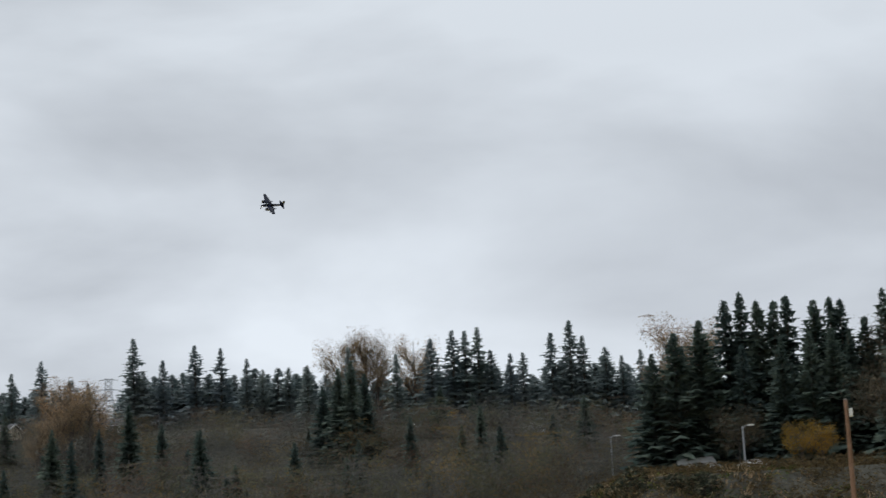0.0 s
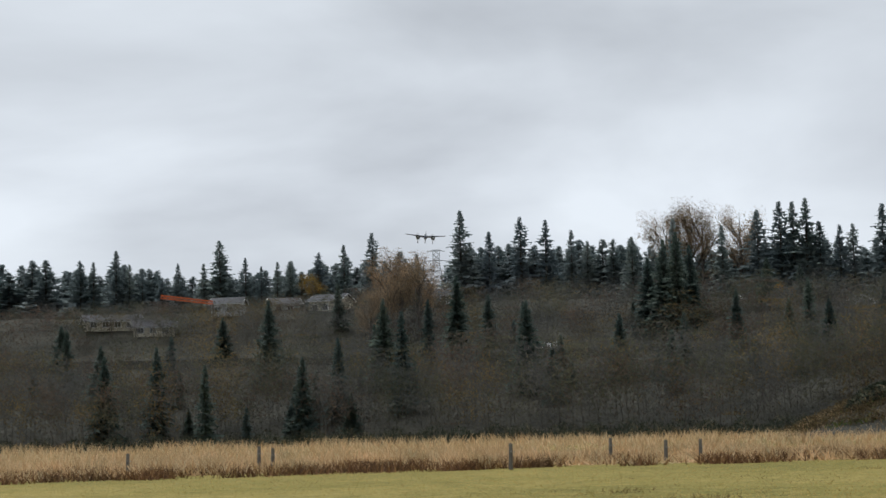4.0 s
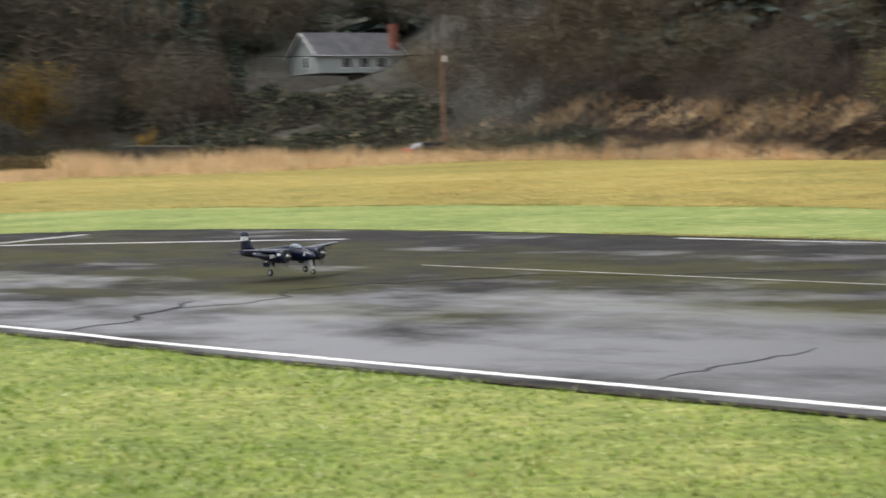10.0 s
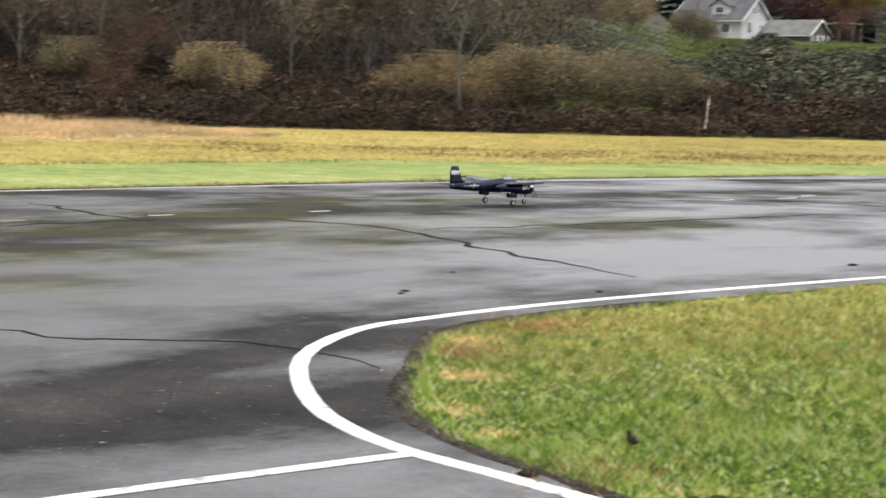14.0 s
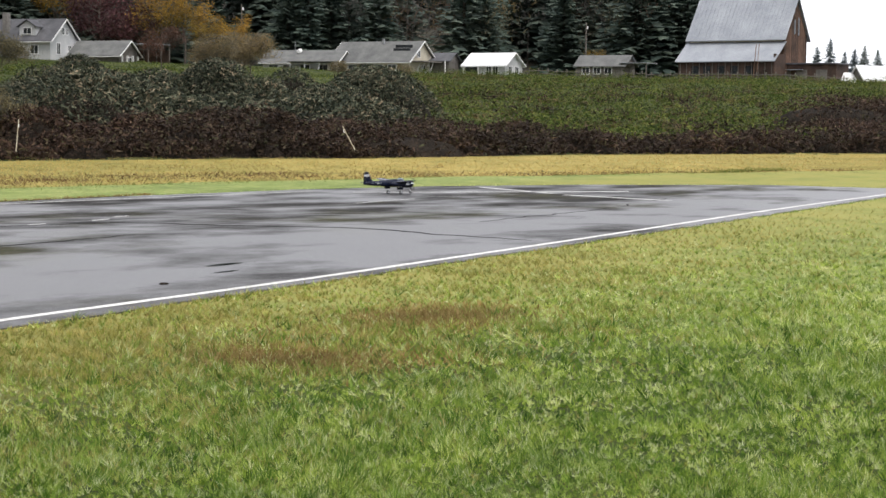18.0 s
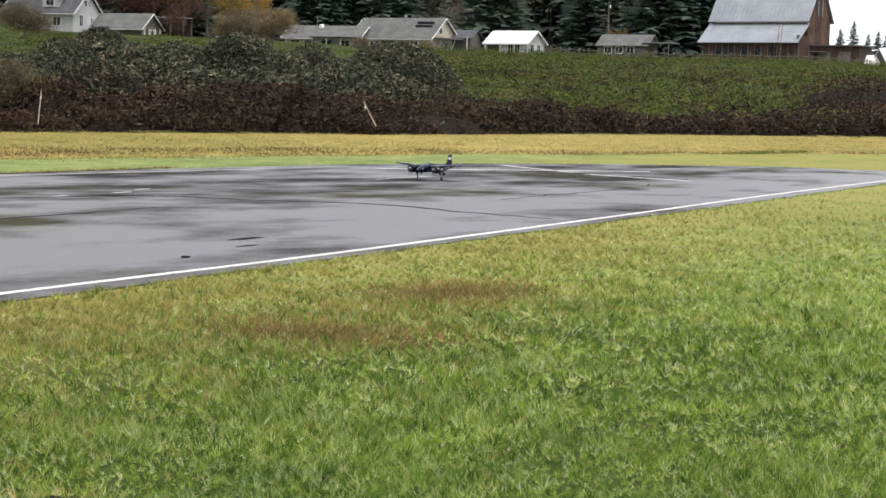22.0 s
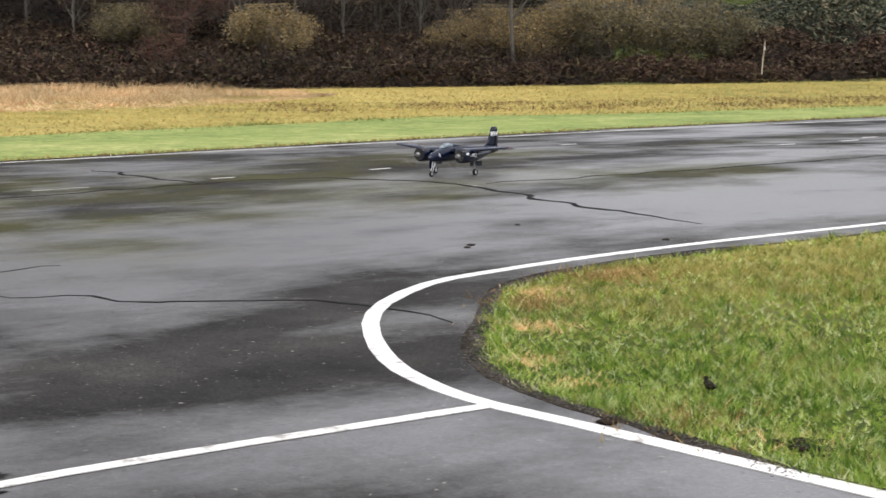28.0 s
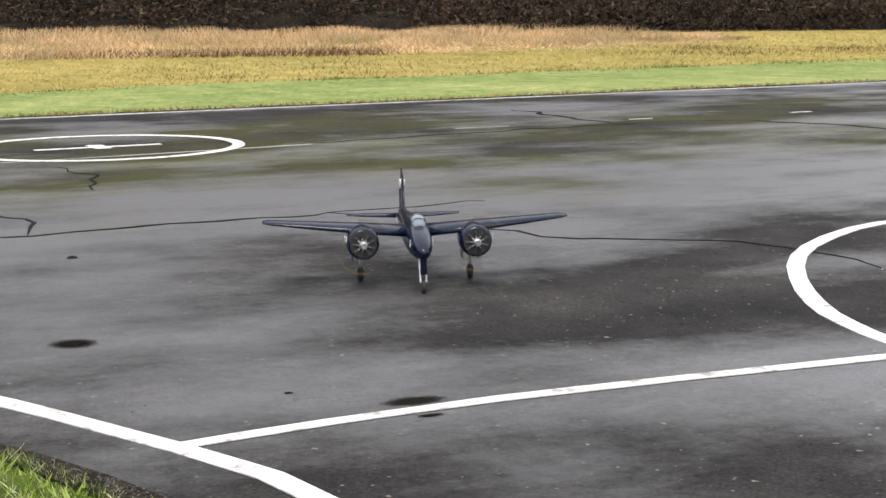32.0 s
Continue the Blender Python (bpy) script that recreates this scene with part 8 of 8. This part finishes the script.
part("plate", box_bm(0.5, 0.02, 0.45, 0, -0.02, 1.15, 0.004), M["sign_yellow"], ob, "small yellow plate")
part("plate_bar", box_bm(0.26, 0.012, 0.20, 0, -0.036, 1.28), M["sign_black"], ob)
ob = stand("chevron_sign", "small yellow sign among the roadside brush", "road sign", 142.85, 192, 0, 0.3)
part("post", box_bm(0.09, 0.09, 2.0, 0, 0.05, 0, 0.01), M["grey_wood"], ob)
dia = part("diamond", box_bm(0.7, 0.02, 0.7, 0, 0, 0, 0.004), M["sign_yellow"], ob)
dia.matrix_basis = Matrix.Translation((0, -0.02, 1.5)) @ Matrix.Rotation(radians(45), 4, "Y")

# roadside barrier
for k in range(16):
    az = 143.1 - k * 0.46
    x, y = polar(az, 180)
    post = tagged(empty("barrier_panel", pose(x, y, float(lift(x, y)) + 0.6 - 0.05 * k, 0, 0, az + 4)), "dark roadside barrier panel with a pale top rail", "barrier", "roadside barrier")
    part("panel", box_bm(1.46, 0.10, 1.9, 0, 0, -0.6, 0.01), M["sign_black"], post)
    part("rail", box_bm(1.50, 0.14, 0.12, 0, 0, 1.30), M["grey_wood"], post)


def vehicle(name, label, az, r, turn, paint, van=False, lift_by=0.0):
    ob = stand(name, label, "car", az, r, turn, -lift_by)
    prof = [(-2.2, 0.45), (-2.25, 0.85), (-1.9, 1.0), (-1.2, 1.42), (0.5, 1.45), (1.15, 1.0), (2.1, 0.88), (2.2, 0.45)] if not van else [(-2.9, 0.5), (-2.9, 2.5), (1.6, 2.6), (2.3, 1.5), (2.9, 1.3), (2.9, 0.5)]
    bm = bmesh.new()
    rows = [[bm.verts.new((x, s * (0.86 if z < 1.1 else 0.74), z)) for x, z in prof] for s in (-1, 1)]
    bm.faces.new(rows[0]), bm.faces.new(rows[1][::-1])
    for k in range(len(prof)):
        j = (k + 1) % len(prof)
        bm.faces.new((rows[0][j], rows[0][k], rows[1][k], rows[1][j]))
    bmesh.ops.recalc_face_normals(bm, faces=bm.faces[:])
    bmesh.ops.bevel(bm, geom=bm.edges[:], offset=0.06, segments=2, affect="EDGES")
    part("body", bm, paint, ob)
    for s in (-1, 1):
        part("side_window", box_bm(1.5, 0.03, 0.34, -0.35, s * 0.80, 1.05 if not van else 1.5, 0.01), M["pane"], ob)
        part("tail_light", box_bm(0.06, 0.30, 0.16, -2.24 if not van else -2.92, s * 0.62, 0.80, 0.01), M["tail_red"], ob, "red tail light")
        for x in (-1.35, 1.35):
            w = part("wheel", torus_bm(0.23, 0.10, Matrix.Translation((x, s * 0.80, 0.33)) @ Matrix.Rotation(radians(90), 4, "X")), M["rubber"], ob, "", True)
            part("rim", disc_bm(0.19, 0.14, 12, Matrix.Translation((x, s * 0.80, 0.33)) @ Matrix.Rotation(radians(90), 4, "X")), M["engine_metal"], w)
    return ob


vehicle("dark_car", "dark car with red tail lights on the road", 133.5, 146, 20, M["car_dark"])
vehicle("white_van", "white van parked on the embankment road", 156.15, 243, 5, M["car_white"], True, 0.3)
vehicle("white_car", "white car parked on the embankment road", 154.5, 236, -5, M["car_white"], False, 0.3)
vehicle("white_car", "white car half hidden by brush on the embankment", 157.7, 246, 0, M["car_white"], False, 0.3)
moving_car = vehicle("white_car", "white car driving along the wooded hillside road", 163.2, 285, 0, M["car_white"], False, 1.2)

# posts and stakes
for az, r, h in ((171.3, 101, 1.35), (182.6, 112, 1.3), (178.8, 112, 1.5), (178.4, 112, 1.4), (166.9, 112, 1.2), (165.9, 112, 1.2), (168.5, 112, 1.4)):
    ob = stand("field_post", "grey weathered post standing in the reeds", "post", az, r, 0, 0.2, "posts in the reeds")
    part("post", tube_bm([(0, 0, 0), (0.03, 0, h + 0.2)], [0.12, 0.10], 7), M["grey_wood"], ob)
    part("wire_stub", tube_bm([(0, -0.1, h - 0.2), (0.25, -0.12, h - 0.25)], [0.015, 0.012], 4), M["steel"], ob)
for az, r, dx, h in ((41.3, 58.5, 0.10, 0.85), (30.8, 63.5, -0.45, 0.65)):
    ob = stand("marker_stake", "pale wooden marker stake in the brambles" if dx > 0 else "pale marker stake leaning over the brambles", "stake", az, r, 0, 0.0, "marker stakes")
    part("stake", tube_bm([(-dx * 0.3, -0.5, 0.35), (dx * 0.7, -0.5, 0.55 + h)], [0.016, 0.014], 6), M["cream_wall"], ob)
    part("stake_band", tube_bm([(dx * 0.55, -0.5, 0.42 + h * 0.82), (dx * 0.62, -0.5, 0.48 + h * 0.9)], [0.019, 0.019], 6), M["trim"], ob)
# pampas clump by the white house
g = np.random.default_rng(91)
ob = stand("pampas_grass", "pampas grass clump with pale plumes", "ornamental grass", 43.1, 296)
for k in range(26):
    a, l = g.uniform(0, 6.28), g.uniform(0.4, 1.8)
    p = (math.cos(a) * l, math.sin(a) * l, g.uniform(2.2, 4.6))
    part("stalk", tube_bm([(0, 0, 0), (p[0] * 0.6, p[1] * 0.6, p[2] * 0.7), p], [0.03, 0.03, 0.02], 3), M["olive_leaves"], ob)
    part("plume", tube_bm([p, (p[0] * 1.15, p[1] * 1.15, p[2] + 0.5), (p[0] * 1.3, p[1] * 1.3, p[2] + 0.8)], [0.08, 0.22, 0.03], 5), M["trim"], ob, "pale feathery plume")
# a small brown bird on the lawn
M["feather"] = surface("brown_feathers", (0.006, 0.005, 0.004), (0.024, 0.017, 0.012), 30, 120, 0.85, bump=0.1, dist=0.002, spec=0.1)
ob = tagged(empty("ground_bird", pose(-5.37, 5.77, -0.016, -16, 0, 62) @ Matrix.Scale(0.62, 4)), "small dark brown bird sitting in the grass", "bird")
part("body", loft([(0, -0.085, 0.035, 0.012, 0.010), (0, -0.05, 0.045, 0.030, 0.026), (0, 0.0, 0.058, 0.036, 0.034), (0, 0.045, 0.080, 0.028, 0.030), (0, 0.06, 0.10, 0.016, 0.018)], 10), M["feather"], ob, "", True)
part("head", loft([(0, 0.035, 0.108, 0.008, 0.008), (0, 0.05, 0.115, 0.019, 0.019), (0, 0.075, 0.115, 0.015, 0.014), (0, 0.095, 0.112, 0.003, 0.003)], 8), M["feather"], ob, "", True)
part("tail", box_bm(0.03, 0.07, 0.008, 0, -0.115, 0.03, 0.002), M["feather"], ob)
# clods and small stones on the lawn and runway
M["soil"] = surface("dark_soil", (0.006, 0.005, 0.004), (0.024, 0.017, 0.012), 14, 60, 0.95, bump=0.5, spec=0.1)
for x, y, s in ((-4.38, 5.22, 0.052), (-4.46, 5.30, 0.042), (-4.31, 5.27, 0.034), (-4.52, 5.22, 0.030), (-4.41, 5.36, 0.030), (-4.27, 5.18, 0.022), (-9.97, 13.5, 0.045), (-10.35, 8.5, 0.035), (-10.25, 8.38, 0.03), (-11.2, 9.7, 0.025), (-6.34, 2.23, 0.018), (-10.16, 2.33, 0.03), (-10.14, 1.2, 0.03), (-9.6, 9.82, 0.03), (-5.2, 4.98, 0.05), (-5.16, -26.9, 0.07), (-6.41, -19.1, 0.06), (-9.1, -27.3, 0.04)):
    bm = bmesh.new()
    bmesh.ops.create_icosphere(bm, subdivisions=2, radius=s)
    for v in bm.verts:
        v.co *= 1 + 0.5 * noise.noise(v.co * (1.2 / s) + Vector((x, y, 0)))
        v.co.z *= 0.30
    ob = tagged(part("soil_clod", bm, M["soil"]), "dark clod of soil lying on the ground", "clod", "soil clods")
    ob.matrix_basis = pose(x, y, -0.008 + s * 0.18)
# ---- the woods and ridge over the runway's end stand a few metres nearer than the bearings round the pilot's spot give ----
def drawn_in(x, y):
    """The shift of a far place."""
    az, r = bearing(x, y), np.hypot(x, y)
    w = np.where(az > 0, np.clip((az - 143) / 6, 0, 1), np.clip((-az - 125) / 20, 0, 1)) * np.clip((r - 50) / 18, 0, 1)
    return w * END[0], w * END[1]


for ob in list(scene.objects):
    if ob.parent is not None or ob.type not in {"MESH", "EMPTY"}:
        continue
    if ob.type == "MESH" and ob.matrix_basis.translation.length < 1e-6:
        co = np.empty(len(ob.data.vertices) * 3, np.float32)
        ob.data.vertices.foreach_get("co", co)
        co = co.reshape(-1, 3)
        dx, dy = drawn_in(co[:, 0], co[:, 1])
        if np.abs(dy).max() > 0:
            co[:, 0] += dx
            co[:, 1] += dy
            ob.data.vertices.foreach_set("co", co.ravel())
            ob.data.update()
    elif ob is not plane:
        dx, dy = drawn_in(ob.location.x, ob.location.y)
        ob.location.x, ob.location.y = ob.location.x + float(dx), ob.location.y + float(dy)
motions()
